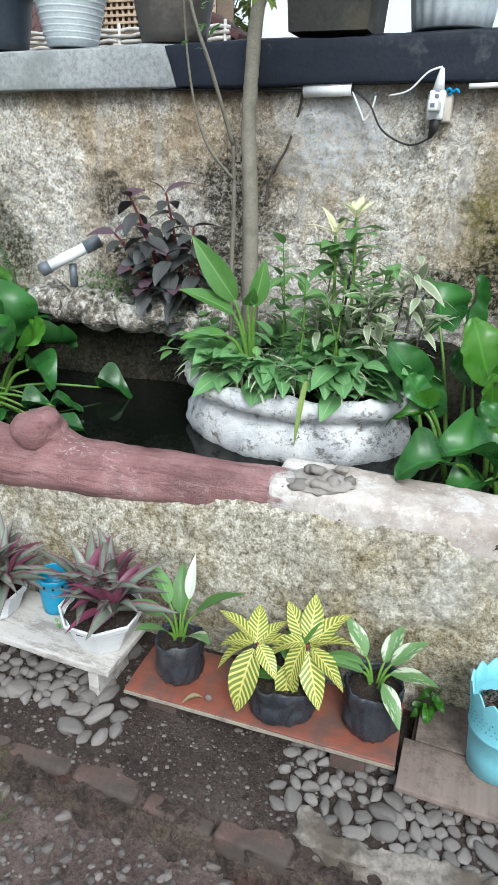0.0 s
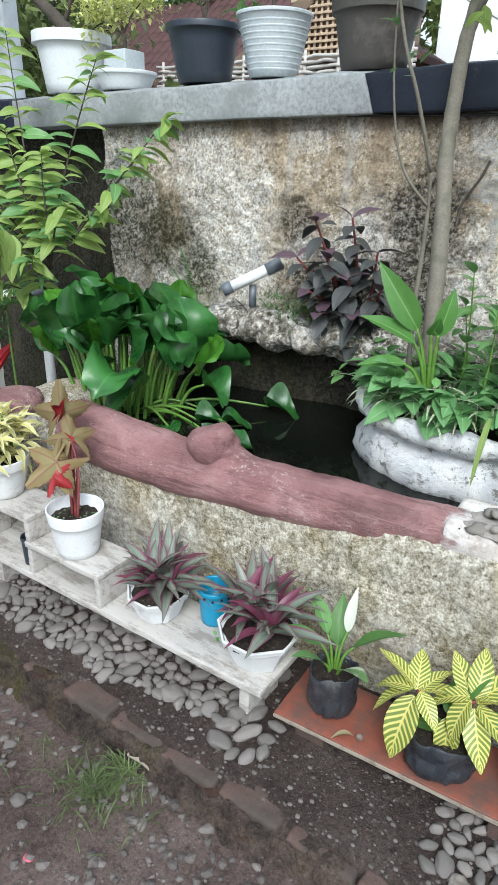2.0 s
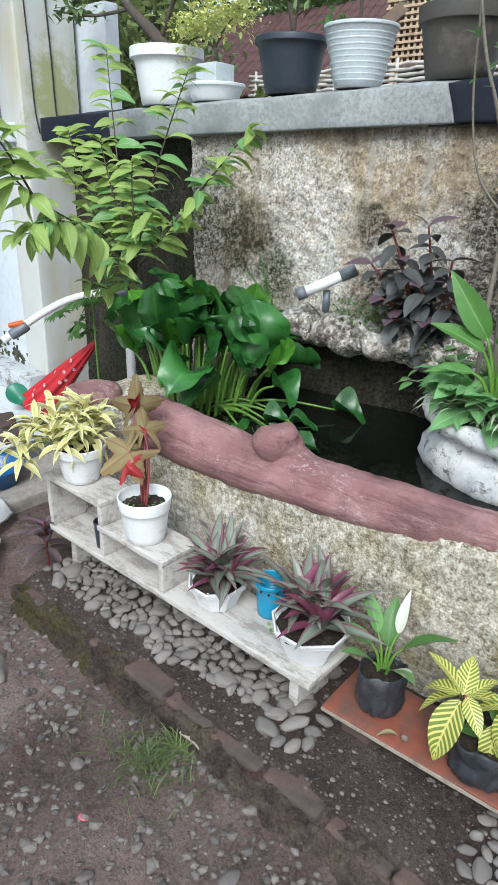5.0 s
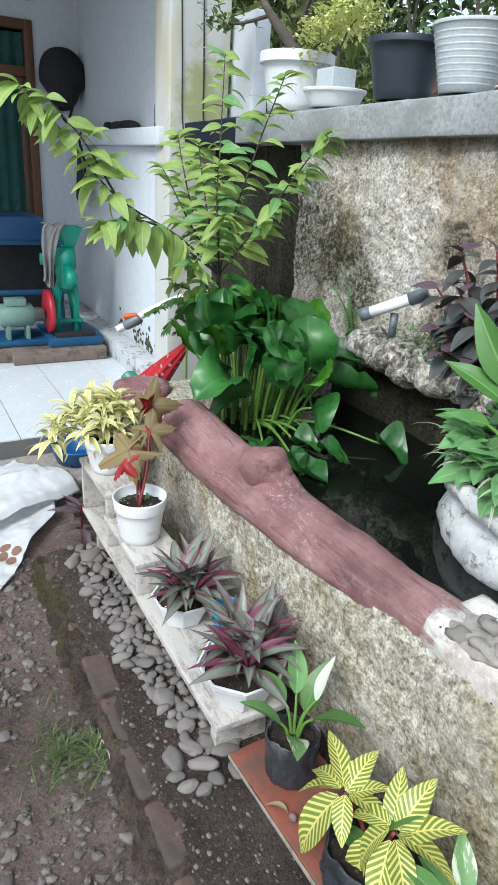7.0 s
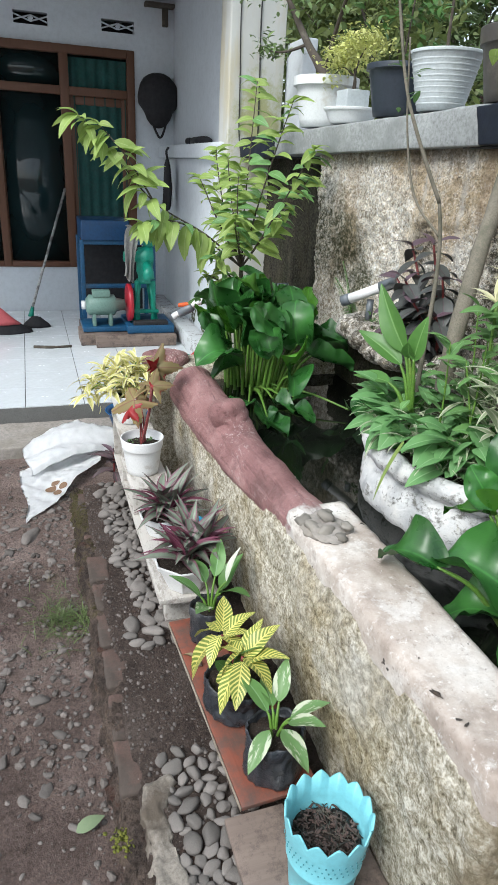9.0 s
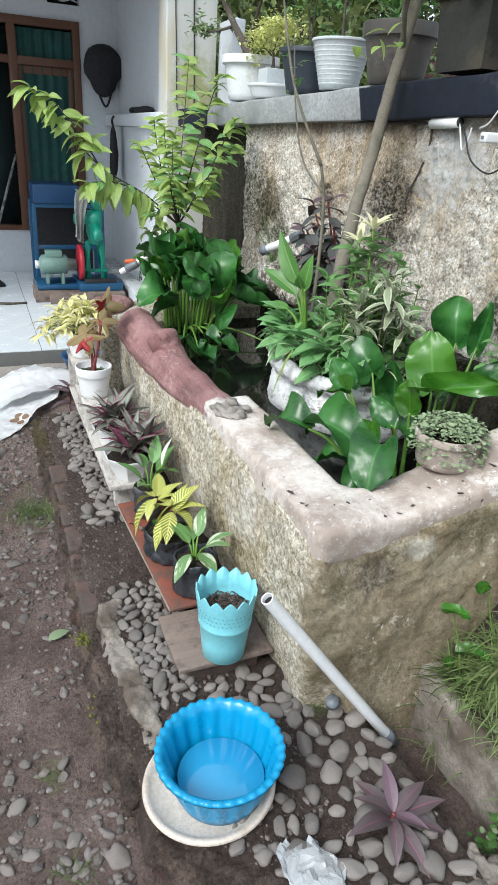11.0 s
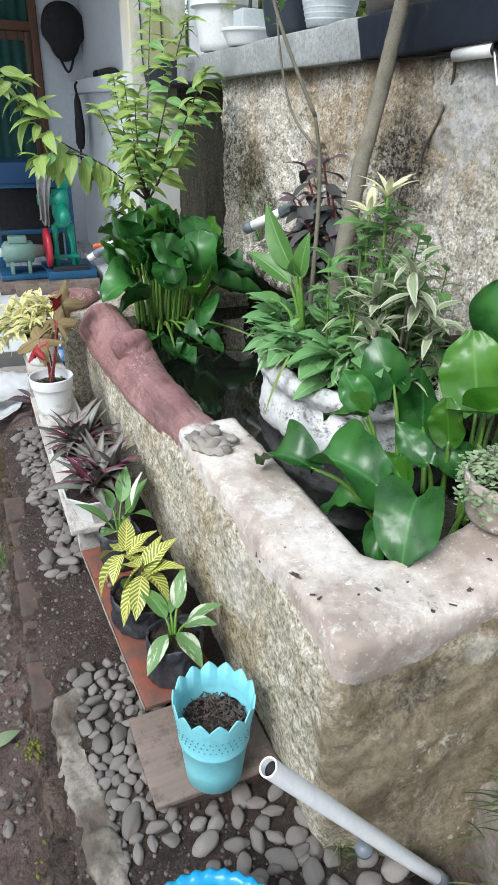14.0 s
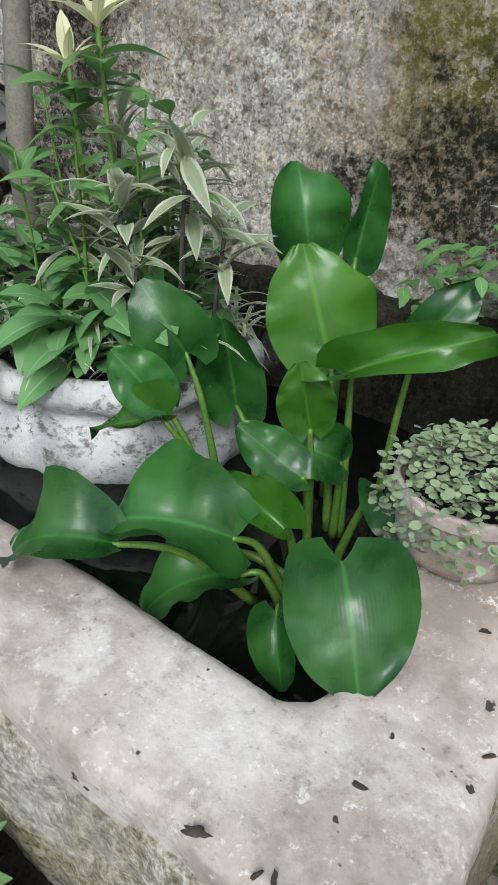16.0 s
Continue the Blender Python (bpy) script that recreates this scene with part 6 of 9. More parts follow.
# Black plate added between the legs to give the shade under the bin.
part("panel", box(-5.96, -5.94, 1.34, 1.94, 0.2, 0.94, 0.004), M_black, stand, "black plate for the shade under the bin")
for y0, y1, z0, z1 in ((1.32, 1.96, 0.91, 0.95), (1.32, 1.96, 0.5, 0.54), (1.3, 1.98, 0.12, 0.16)):
    part("rail", box(-5.52, -5.48, y0, y1, z0, z1, 0.003), M_blue, stand)

broom = thing("broom", (-5.9, 0.78, FLOOR), "broom with a striped handle leaning on the window", "broom")
M_stripe = plain("striped_broom_handle", (0.5, 0.5, 0.48), 0.5, 0.8, 40.0, (0.08, 0.07, 0.07), 0.5)
part("handle", tube([(-5.9, 0.8, 0.2), (-6.64, 1.24, 1.35)], 0.013, 12), M_stripe, broom)
part("ferrule", tube([(-5.88, 0.79, 0.15), (-5.93, 0.815, 0.24)], [0.03, 0.016], 12), M_teal, broom, "green plastic ferrule")
bm = lathe([(0.1, 0.0), (0.09, 0.03), (0.03, 0.11)], 24, (0.6, 1.4))
wobble(bm, 0.015, 20.0, 3.0)
part("bristles", moved(bm, Matrix.Translation((-5.84, 0.84, FLOOR))), M_black, broom, "black bristles")
dust = thing("dustpan_broom", (-5.6, 0.45, FLOOR), "pink and black hand broom lying on the tiles", "broom")
bm = lathe([(0.3, 0.0), (0.28, 0.02), (0.16, 0.1), (0.05, 0.2), (0.02, 0.23)], 28, (0.4, 1.0))
wobble(bm, 0.015, 12.0, 5.0)
part("bristles", moved(bm, Matrix.Translation((-5.65, 0.5, FLOOR))), M_black, dust)
M_pink = plain("pink_plastic", (0.5, 0.1, 0.11), 0.5, 0.2)
part("hood", moved(lathe([(0.2, 0.085), (0.15, 0.12), (0.05, 0.21), (0.02, 0.24)], 28, (0.42, 1.0)), Matrix.Translation((-5.645, 0.5, FLOOR))), M_pink, dust, "pink plastic hood")
part("handle", tube([(-5.65, 0.5, 0.28), (-6.6, 0.5, 1.25)], 0.013, 10), M_pvc, dust)
stick = thing("stick", (-5.0, 0.95, FLOOR), "thin dark stick lying on the porch tiles", "stick")
part("wood", tube(glide([(-5.02, 0.8, 0.058), (-4.98, 0.95, 0.06), (-5.0, 1.13, 0.06)], 4), [0.016] * 5 + [0.012] * 4, 8), M_barkdark, stick)

# low ledge at the foot of the side wall, black with mould along the wall
g = Graph("mouldy_ledge_paint")
c = g.mix(g.noise(5.0, 6.0, 0.65), (0.42, 0.44, 0.45), (0.52, 0.55, 0.57))
c = g.mix(g.ramp(g.noise(9.0, 9.0, 0.8), (0.52, 0.0), (0.6, 0.85)), c, (0.12, 0.11, 0.09))
g.bump(g.noise(30.0, 6.0), 0.4, 0.004)
M_ledge = g.done(c, 0.8, spec=0.3)
solid("plinth", slab(HOUSE_X, -4.12, 2.15, 2.318, FLOOR, 0.205, 0.05, 0.004, 4, 0.002, 3.0, 0.01), M_ledge, "low mouldy white ledge along the porch wall", "ledge")
M_mould = plain("black_green_mould", (0.04, 0.045, 0.03), 0.95, 0.5, 30.0, (0.09, 0.1, 0.05), 0.5, bump=1.0)
mould = thing("mould_patch", (-4.5, 2.3, 0.21), "dark green mould at the foot of the porch wall", "mould", kind="stuff")
bm = bmesh.new()
Z = random.Random(8)
for x, n, tall in ((-4.27, 26, 0.2), (-4.55, 34, 0.12), (-4.8, 22, 0.2), (-5.2, 18, 0.14)):
    rows = [Matrix.Translation((x + Z.gauss(0, 0.06), 2.3195, 0.21 + abs(Z.gauss(0, tall * 0.5)))) @ Matrix.Diagonal((Z.uniform(0.4, 1.4), 1, Z.uniform(0.4, 1.4), 1)) for _ in range(n)]
    for m in rows:
        a0 = Z.uniform(0, 6)
        ring = [bm.verts.new(m @ Vector((0.02 * (1 + 0.4 * math.sin(3 * k + a0)) * math.cos(k * 0.785), -0.002, 0.02 * (1 + 0.4 * math.cos(2 * k + a0)) * math.sin(k * 0.785)))) for k in range(8)]
        mid = bm.verts.new(m @ Vector((0, -0.005, 0)))
        for k in range(8):
            bm.faces.new((ring[k], mid, ring[(k + 1) % 8]))
part("growth", bm, M_mould, mould)
M_greenpan = plain("green_plastic", (0.02, 0.17, 0.1), 0.4, 0.2)
pan = thing("dustpan", (-3.9, 2.05, FLOOR), "dark green plastic dustpan leaning by the ledge", "dustpan")
bm = lathe([(0.05, 0.0), (0.09, 0.09), (0.1, 0.1), (0.092, 0.1), (0.045, 0.01)], 24, (1.0, 0.7))
part("body", moved(bm, pose(-3.98, 2.02, FLOOR + 0.045, 35, 20, 0)), M_greenpan, pan)

# umbrella and basin by the end of the pond
M_red = plain("red_umbrella_cloth", (0.52, 0.02, 0.03), 0.5, 0.25, 10.0)
M_flower = plain("pale_flower_print", (0.66, 0.42, 0.42), 0.6)
umb = thing("umbrella", (-3.4, 2.0, 0.05), "folded red umbrella with pale flower print", "umbrella")
tip, top = Vector((-3.2, 2.09, 0.64)), Vector((-3.66, 1.95, 0.17))
bm = bmesh.new()
axis = (top - tip)
n1, n2 = axis.orthogonal().normalized(), axis.cross(axis.orthogonal()).normalized()
rows = []
for k in range(12):
    t = k / 11
    rows.append([bm.verts.new(tip + axis * (t + 0.03 * math.cos(i * math.pi / 4) * t) + (n1 * math.cos(2 * math.pi * i / 48) + n2 * math.sin(2 * math.pi * i / 48)) * (0.012 + 0.095 * t ** 0.9) * (1 + 0.1 * math.cos(i * math.pi / 3))) for i in range(48)])
for a, b in zip(rows, rows[1:]):
    for i in range(48):
        bm.faces.new((a[i], a[(i + 1) % 48], b[(i + 1) % 48], b[i]))
part("canopy", bm, M_red, umb)
flowers = bmesh.new()
for k in range(30):
    t, i = rnd.uniform(0.25, 0.97), rnd.uniform(0, 2 * math.pi)
    s = 1 + 0.1 * math.cos(i * 8)
    c = tip + axis * t + (n1 * math.cos(i) + n2 * math.sin(i)) * ((0.012 + 0.095 * t ** 0.9) * s + 0.003)
    nn = (n1 * math.cos(i) + n2 * math.sin(i)).normalized()
    e1, e2 = nn.orthogonal().normalized(), nn.cross(nn.orthogonal()).normalized()
    for q in range(5):
        pc = c + (e1 * math.cos(q * 1.2566) + e2 * math.sin(q * 1.2566)) * 0.008
        flowers.faces.new([flowers.verts.new(pc + (e1 * math.cos(w * 1.0472) + e2 * math.sin(w * 1.0472)) * 0.006 + nn * 0.002) for w in range(6)])
part("flower_print", flowers, M_flower, umb)["kind"] = "stuff"
part("shaft", tube([top, top + axis.normalized() * 0.1], 0.008, 10), M_cable, umb)
M_basin = plain("dark_blue_plastic", (0.01, 0.085, 0.24), 0.35, 0.2, 8.0, bump=0.04)
basin = thing("basin", (-3.3, 1.45, -0.07), "dark blue plastic basin on the cement step", "basin")
part("body", moved(lathe([(0.11, 0.0), (0.13, 0.005), (0.155, 0.08), (0.17, 0.1), (0.175, 0.105), (0.168, 0.11), (0.15, 0.085), (0.125, 0.012), (0.1, 0.01)], 48), Matrix.Translation((-3.3, 1.42, -0.07))), M_basin, basin)
chunk = thing("brick", (-3.35, 1.72, FLOOR), "dark broken brick pieces by the porch edge", "brick")
for x, y, turn in ((-3.62, 1.86, 40), (-3.78, 1.78, -20), (-3.7, 1.7, 10)):
    part("piece", slab(-0.07, 0.07, -0.05, 0.05, 0, 0.055, 0.025, 0.006, 8, 0, x, 0.01), M_brick, chunk, "", pose(x, y, FLOOR, 0, 0, turn))
part("piece", slab(-3.6, -3.47, 1.6, 1.76, FLOOR, FLOOR + 0.05, 0.03, 0.006, 8, 0, 1, 0.01), M_brick, chunk)

# ---- leaves ----
def outline(shape, v):
    """Half width of a leaf, as a part of its widest, at v of its length."""
    if shape == "ovate":
        return math.sin(math.pi * v ** 0.72) ** 0.85
    if shape == "round":
        return max(0.0, 1 - abs(2 * v ** 0.82 - 1) ** 2.4) ** 0.5
    if shape == "lance":
        return math.sin(math.pi * v ** 0.8) ** 1.0
    if shape == "strap":
        return min(1.0, 0.55 + 3 * v) * (1 - v ** 3) ** 0.8
    return math.sin(math.pi * v)


def leaf_geo(length, width, shape="ovate", fold=0.25, bend=0.5, cup=0.0, nl=8, half=2, wave=0.0, jag=0.0, curl=0.0, twist=0.0, heart=0.0):
    """Vertices, faces and uv of a leaf from the origin along +y, its face up."""
    verts, uvs, faces = [], [], []
    y = z = 0.0
    cols = 2 * half + 1
    for i in range(nl + 1):
        v = i / nl
        a = -bend * (v - 0.15)
        if i:
            y, z = y + math.cos(a) * length / nl, z + math.sin(a) * length / nl
        h = 0.5 * width * max(outline(shape, min(max(v, 0.012), 0.988)), 0.03)
        if jag:
            h *= 1 + jag * (1 if i % 2 else -1)
        for j in range(cols):
            u = (j - half) / half
            up = h * (fold * abs(u) + cup * u * u) + wave * width * math.sin(v * 9 + u * 2) * abs(u) * min(1.0, 5 * (1 - v), 5 * v)
            side = u * h
            if curl:
                w = curl * u * (0.6 + 0.4 * math.sin(v * 3.0))
                side, up = h * math.sin(w) / curl, up + h * (1 - math.cos(w)) / curl
            if twist:
                w = twist * (v - 0.3)
                side, up = side * math.cos(w) - up * math.sin(w), side * math.sin(w) + up * math.cos(w)
            back = heart * length * abs(u) ** 1.3 * max(0.0, 1 - v / 0.4)
            verts.append((side, y - back, z + up + 0.35 * back))
            uvs.append((0.5 + 0.5 * u, v))
    for i in range(nl):
        for j in range(cols - 1):
            k = i * cols + j
            faces.append((k, k + 1, k + cols + 1, k + cols))
    return np.array(verts), faces, np.array(uvs)


def pad_geo(length, width, cup, bend, wave, seed, nl=16, half=5):
    """A broad cupped leaf with a notched base and a wavy, partly turned edge, from the origin along +y."""
    verts, uvs, faces = [], [], []
    y = z = 0.0
    cols = 2 * half + 1
    for i in range(nl + 1):
        v = i / nl
        a = bend * (0.35 - v) + 0.35 * math.sin(3.1 * v + seed)
        if i:
            y, z = y + math.cos(a) * length / nl, z + math.sin(a) * length / nl
        h = 0.5 * width * max(0.04, math.sin(math.pi * min(max(v, 0.008), 0.992) ** 0.74)) ** 0.52
        for j in range(cols):
            u = (j - half) / half
            q = abs(u)
            n1 = noise.noise(Vector((v * 2.3 + seed * 3.1, (1.7 if u > 0 else -1.7) + seed, seed * 2.0)))
            n2 = noise.noise(Vector((v * 6.0 + seed, u * 1.5, seed * 5.0)))
            up = h * cup * q ** 1.7 * (1.15 - 0.5 * v) + wave * width * (n1 * q ** 1.6 + 0.3 * n2 * q)
            back = 0.13 * length * q ** 1.2 * max(0.0, 1 - v / 0.34)
            verts.append((u * h * (1 - 0.22 * cup * q), y - back, z + up + 0.3 * back))
            uvs.append((0.5 + 0.5 * u, v))
    for i in range(nl):
        for j in range(cols - 1):
            k = i * cols + j
            faces.append((k, k + 1, k + cols + 1, k + cols))
    return np.array(verts), faces, np.array(uvs)


def mesh_from(name, geo, material):
    verts, faces, uvs = geo
    mesh = bpy.data.meshes.new(name)
    mesh.from_pydata([tuple(v) for v in verts], [], faces)
    layer = mesh.uv_layers.new(name="UVMap")
    flat = np.array([uvs[i] for f in faces for i in f]).ravel()
    layer.data.foreach_set("uv", flat)
    mesh.materials.append(material)
    mesh.shade_smooth()
    return mesh


def leaf_mesh(name, material, *a, **k):
    return mesh_from(name, leaf_geo(*a, **k), material)


def aim(base, yaw, pitch, roll=0.0, size=1.0):
    """Where a leaf sits: it points to yaw (degrees from +y, turning left) and rises by pitch."""
    return Matrix.Translation(base) @ Matrix.Rotation(radians(yaw), 4, "Z") @ Matrix.Rotation(radians(pitch), 4, "X") @ Matrix.Rotation(radians(roll), 4, "Y") @ Matrix.Scale(size, 4)


def put_leaf(parent, mesh, m, name="leaf"):
    return part(name, mesh, None, parent, "", m)


def many(name, geo, mats, material, parent=None, label="", kind="stuff"):
    """Many small leaves joined into one mesh."""
    verts, faces, uvs = geo
    n = len(verts)
    arr = np.array([np.array(m) for m in mats])
    h = np.c_[verts, np.ones(n)]
    allv = np.einsum("kij,nj->kni", arr, h)[:, :, :3].reshape(-1, 3)
    fa = np.array(faces)
    allf = (fa[None] + (np.arange(len(mats)) * n)[:, None, None]).reshape(-1, fa.shape[1])
    mesh = bpy.data.meshes.new(name)
    mesh.from_pydata(allv.tolist(), [], allf.tolist())
    layer = mesh.uv_layers.new(name="UVMap")
    layer.data.foreach_set("uv", np.tile(uvs[fa].reshape(-1), len(mats)))
    mesh.materials.append(material)
    mesh.shade_smooth()
    ob = part(name, mesh, None, parent, label)
    ob["kind"] = kind
    return ob


def stem(parent, points, radius, material, name="stem", seg=8):
    return part(name, tube(glide(points, 5), radius, seg), material, parent)


def taper(points, r0, r1, n=5):
    k = (len(points) - 1) * n + 1
    return [r0 + (r1 - r0) * i / (k - 1) for i in range(k)]


R = random.Random(21)

# cream striped plant: arching shoots of narrow leaves, spilling over one side
cream = [leaf_mesh("cream_leaf", L_cream, l, w, "lance", 0.3, b, nl=7, wave=0.03) for l, w, b in ((0.15, 0.03, 1.2), (0.13, 0.032, 0.9), (0.16, 0.029, 1.7), (0.12, 0.03, 2.0))]
c = Vector((-2.205, 1.275, 0.52))
CREAM = [((0, 0, 0.13), 16), ((-0.05, 0.03, 0.17), 14), ((0.03, 0.07, 0.14), 13), ((-0.07, -0.06, 0.13), 14), ((0.04, -0.03, 0.1), 13), ((-0.11, -0.12, 0.12), 12), ((-0.13, -0.02, 0.13), 12), ((0.02, 0.1, 0.07), 10), ((0.02, -0.09, 0.05), 9), ((-0.13, -0.19, 0.06), 10), ((-0.1, -0.21, -0.01), 9), ((-0.18, -0.1, 0.06), 10), ((-0.17, -0.17, 0.0), 8), ((0.06, 0.02, 0.06), 11), ((-0.03, -0.1, 0.08), 12), ((-0.08, 0.03, 0.09), 11), ((0.0, 0.04, 0.18), 10), ((-0.02, -0.03, 0.06), 12)]
for (dx, dy, dz), n in CREAM:
    p = c + Vector((dx, dy, dz))
    root_at = c + Vector((dx * 0.2, dy * 0.2, 0))
    stem(pot_cream, [root_at, root_at.lerp(p, 0.6) + Vector((0, 0, 0.05)), p], 0.0028, M_stemgreen)
    for i in range(n):
        put_leaf(pot_cream, R.choice(cream), aim(p - Vector((0, 0, 0.006 * (n - i) * 0.6)), i * 137.5 + R.uniform(-20, 20), R.uniform(0, 30) + 50 * i / n - (25 if dz < 0.07 else 0), R.uniform(-25, 25), R.uniform(0.7, 1.05)))

# red-stemmed plant with lobed leaves


def lobed_mesh(name, r, top, under, fold=0.5):
    """A toothed palm-shaped leaf with five pointed lobes and an underside of another colour."""
    verts, uvs, faces = [], [], []
    n, rings = 60, (0.0, 0.35, 0.7, 1.0)
    for dz in (0.0, -0.0012):
        for ring in rings:
            for i in range(n + 1):
                a = math.radians(-152 + 304 * i / n)
                lobe = 0.46 + 0.54 * (1 - abs(math.sin(a * 2.37))) ** 0.75
                q = r * ring * (0.8 + (lobe - 0.8) * ring ** 2) * (1 - 0.12 * abs(a) / 2.6) * (1 + 0.1 * (i % 2) * ring ** 3)
                side = abs(q * math.sin(a))
                verts.append((math.copysign(side * math.cos(fold * 0.6 * ring), math.sin(a)), q * math.cos(a), dz + r * (0.05 * math.cos(a * 4.74) * ring - 0.22 * (q / r) ** 2 + 0.04 * math.sin(a * 9) * ring ** 2) - side * math.sin(fold * 0.6 * ring)))
                uvs.append((0.5 + 0.5 * ring * math.sin(a * 2.37), 0.5 + 0.5 * ring * math.cos(a)))
    m, sheet = n + 1, (n + 1) * len(rings)
    for s in (0, sheet):
        for k in range(len(rings) - 1):
            for i in range(n):
                f = (s + k * m + i, s + k * m + i + 1, s + (k + 1) * m + i + 1, s + (k + 1) * m + i)
                faces.append(f if s else f[::-1])
    mesh = mesh_from(name, (np.array(verts), faces, np.array(uvs)), top)
    mesh.materials.append(under)
    half_n = len(faces) // 2
    for k in range(half_n, len(faces)):
        mesh.polygons[k].material_index = 1
    return mesh


lob_a = [lobed_mesh("lobed_leaf", 0.1, L_autumn, L_red, f) for f in (0.5, 0.9, 1.3)]
lob_r = lobed_mesh("red_lobed_leaf", 0.1, L_red, L_red, 1.9)
c = Vector((-1.795, 1.268, 0.41))
for mesh, base_at, tip_at, face in (
    (lob_a[0], (-1.834, 1.24, 0.625), (-1.875, 1.085, 0.55), (0.6, -0.55, 0.75)),
    (lob_a[2], (-1.845, 1.25, 0.635), (-1.875, 1.305, 0.715), (0.7, -0.6, 0.35)),
    (lob_r, (-1.832, 1.215, 0.585), (-1.82, 1.1, 0.445), (-0.2, -0.9, -0.3)),
    (lob_a[0], (-1.848, 1.327, 0.68), (-1.925, 1.36, 0.79), (0.75, -0.55, 0.5)),
    (lob_r, (-1.846, 1.32, 0.675), (-1.8, 1.38, 0.62), (0.6, -0.7, 0.1)),
    (lob_r, (-1.835, 1.235, 0.585), (-1.8, 1.37, 0.64), (0.5, -0.5, 0.8)),
    (lob_a[1], (-1.933, 1.354, 0.745), (-1.985, 1.4, 0.905), (0.7, -0.7, 0.1)),
    (lob_r, (-1.93, 1.36, 0.75), (-1.925, 1.415, 0.86), (-0.3, 0.9, 0.1))):
    a, b, n = Vector(base_at), Vector(tip_at), Vector(face)
    y = (b - a).normalized()
    z = (n - y * y.dot(n)).normalized()
    root_at = c + Vector((R.uniform(-0.025, 0.03), R.uniform(-0.025, 0.025), 0))
    stem(pot_maple, [root_at, root_at.lerp(a, 0.55) + Vector((0.012, 0.01, 0.025)), a], taper([0, 0, 0], 0.0052, 0.0026), M_stemred)
    put_leaf(pot_maple, mesh, Matrix.Translation(a) @ Matrix((y.cross(z), y, z)).transposed().to_4x4() @ Matrix.Scale((b - a).length / 0.092 * (0.38 if mesh == lob_r else 0.66), 4))
wee = [aim(c + Vector((R.uniform(-0.06, 0.06), R.uniform(-0.06, 0.06), 0.0)), R.uniform(0, 360), R.uniform(10, 70), 0, R.uniform(0.6, 1.2)) for _ in range(150)]
SMALL = leaf_geo(0.016, 0.011, "ovate", 0.2, 0.4, nl=3, half=1)
many("weeds", SMALL, wee, L_green, pot_maple, "tiny green weeds")

# oyster plants
oy = [leaf_mesh("oyster_leaf", L_rhoeo, l, w, "lance", 0.5, b, nl=7) for l, w, b in ((0.235, 0.046, 0.9), (0.22, 0.045, 1.5), (0.25, 0.044, 0.6))]
oyp = [leaf_mesh("oyster_leaf_purple", L_rhoeo_under, l, w, "lance", 0.5, b, nl=7) for l, w, b in ((0.2, 0.04, 0.8), (0.18, 0.036, 1.2))]
for pot, crowns in ((pot_oct, ((-1.47, 1.3, 0.215), (-1.41, 1.31, 0.215), (-1.445, 1.35, 0.22))), (pot_oct2, ((-1.11, 1.34, 0.25), (-1.03, 1.34, 0.25), (-0.99, 1.3, 0.24), (-1.05, 1.38, 0.25)))):
    for cx, cy, cz in crowns:
        for i in range(18):
            lo = i % 3 == 0
            put_leaf(pot, R.choice(oyp if i % 4 == 1 else oy), aim((cx, cy, cz + 0.002 * i), i * 137.5 + R.uniform(-20, 20), R.uniform(22, 48) if lo else R.uniform(42, 84), R.uniform(-20, 20), R.uniform(0.7, 1.05)))
wee = [aim((-1.09 + R.uniform(-0.05, 0.02), 1.235 + R.uniform(-0.03, 0.03), 0.235), R.uniform(0, 360), R.uniform(0, 60), 0, R.uniform(0.7, 1.2)) for _ in range(30)]
many("weeds", SMALL, wee, L_green, pot_oct2, "small green weeds over the rim")

# aglaonemas and zebra plant in bags
ag = {k: leaf_mesh("broad_leaf", m, 0.15, 0.062, "ovate", 0.25, 0.6, nl=10, half=3, wave=0.02) for k, m in (("g", L_mid), ("p", L_whitegreen), ("v", L_green))}
ag["w"] = leaf_mesh("pale_leaf", L_white, 0.15, 0.036, "ovate", 0.35, 0.4, nl=10, half=3, wave=0.02)
for pot, base, rows in ((bag_a, (-0.79, 1.345, 0.185), (("v", 60, 55, 0.11), ("w", -8, 80, 0.12), ("g", -62, 38, 0.1), ("v", 100, 20, 0.09), ("g", 20, 65, 0.07), ("v", 150, 45, 0.05), ("p", -120, 40, 0.04))), (bag_c, (-0.2, 1.375, 0.2), (("p", -55, 40, 0.07), ("v", 85, 10, 0.06), ("p", -80, 5, 0.05), ("p", -140, -20, 0.04), ("p", 60, 55, 0.075), ("v", 110, 30, 0.05), ("p", -20, 45, 0.06)))):
    b = Vector(base)
    for key, yaw, pitch, h in rows:
        d = Matrix.Rotation(radians(yaw), 3, "Z") @ Vector((0, 0.045, 0))
        tip = b + d * (0.6 + h * 5) + Vector((0, 0, h))
        stem(pot, [b + d * 0.15 + Vector((0, 0, -0.03)), b + d * 0.5 + Vector((0, 0, h * 0.6)), tip], taper([0, 0, 0], 0.006, 0.003), M_stemgreen)
        put_leaf(pot, ag[key], aim(tip, yaw, pitch, R.uniform(-15, 15), R.uniform(0.9, 1.15) * (0.8 if pot is bag_c else 1.0)))
zeb = [leaf_mesh("zebra_leaf", L_zebra, l, w, "ovate", 0.22, b, nl=10, half=3, wave=0.025, twist=tw) for l, w, b, tw in ((0.17, 0.078, 0.8, 0.3), (0.165, 0.08, 1.2, -0.4), (0.175, 0.076, 0.5, 0.15))]
zeb_g = leaf_mesh("zebra_leaf_green", L_mid, 0.15, 0.07, "ovate", 0.18, 0.6, nl=8, half=2)
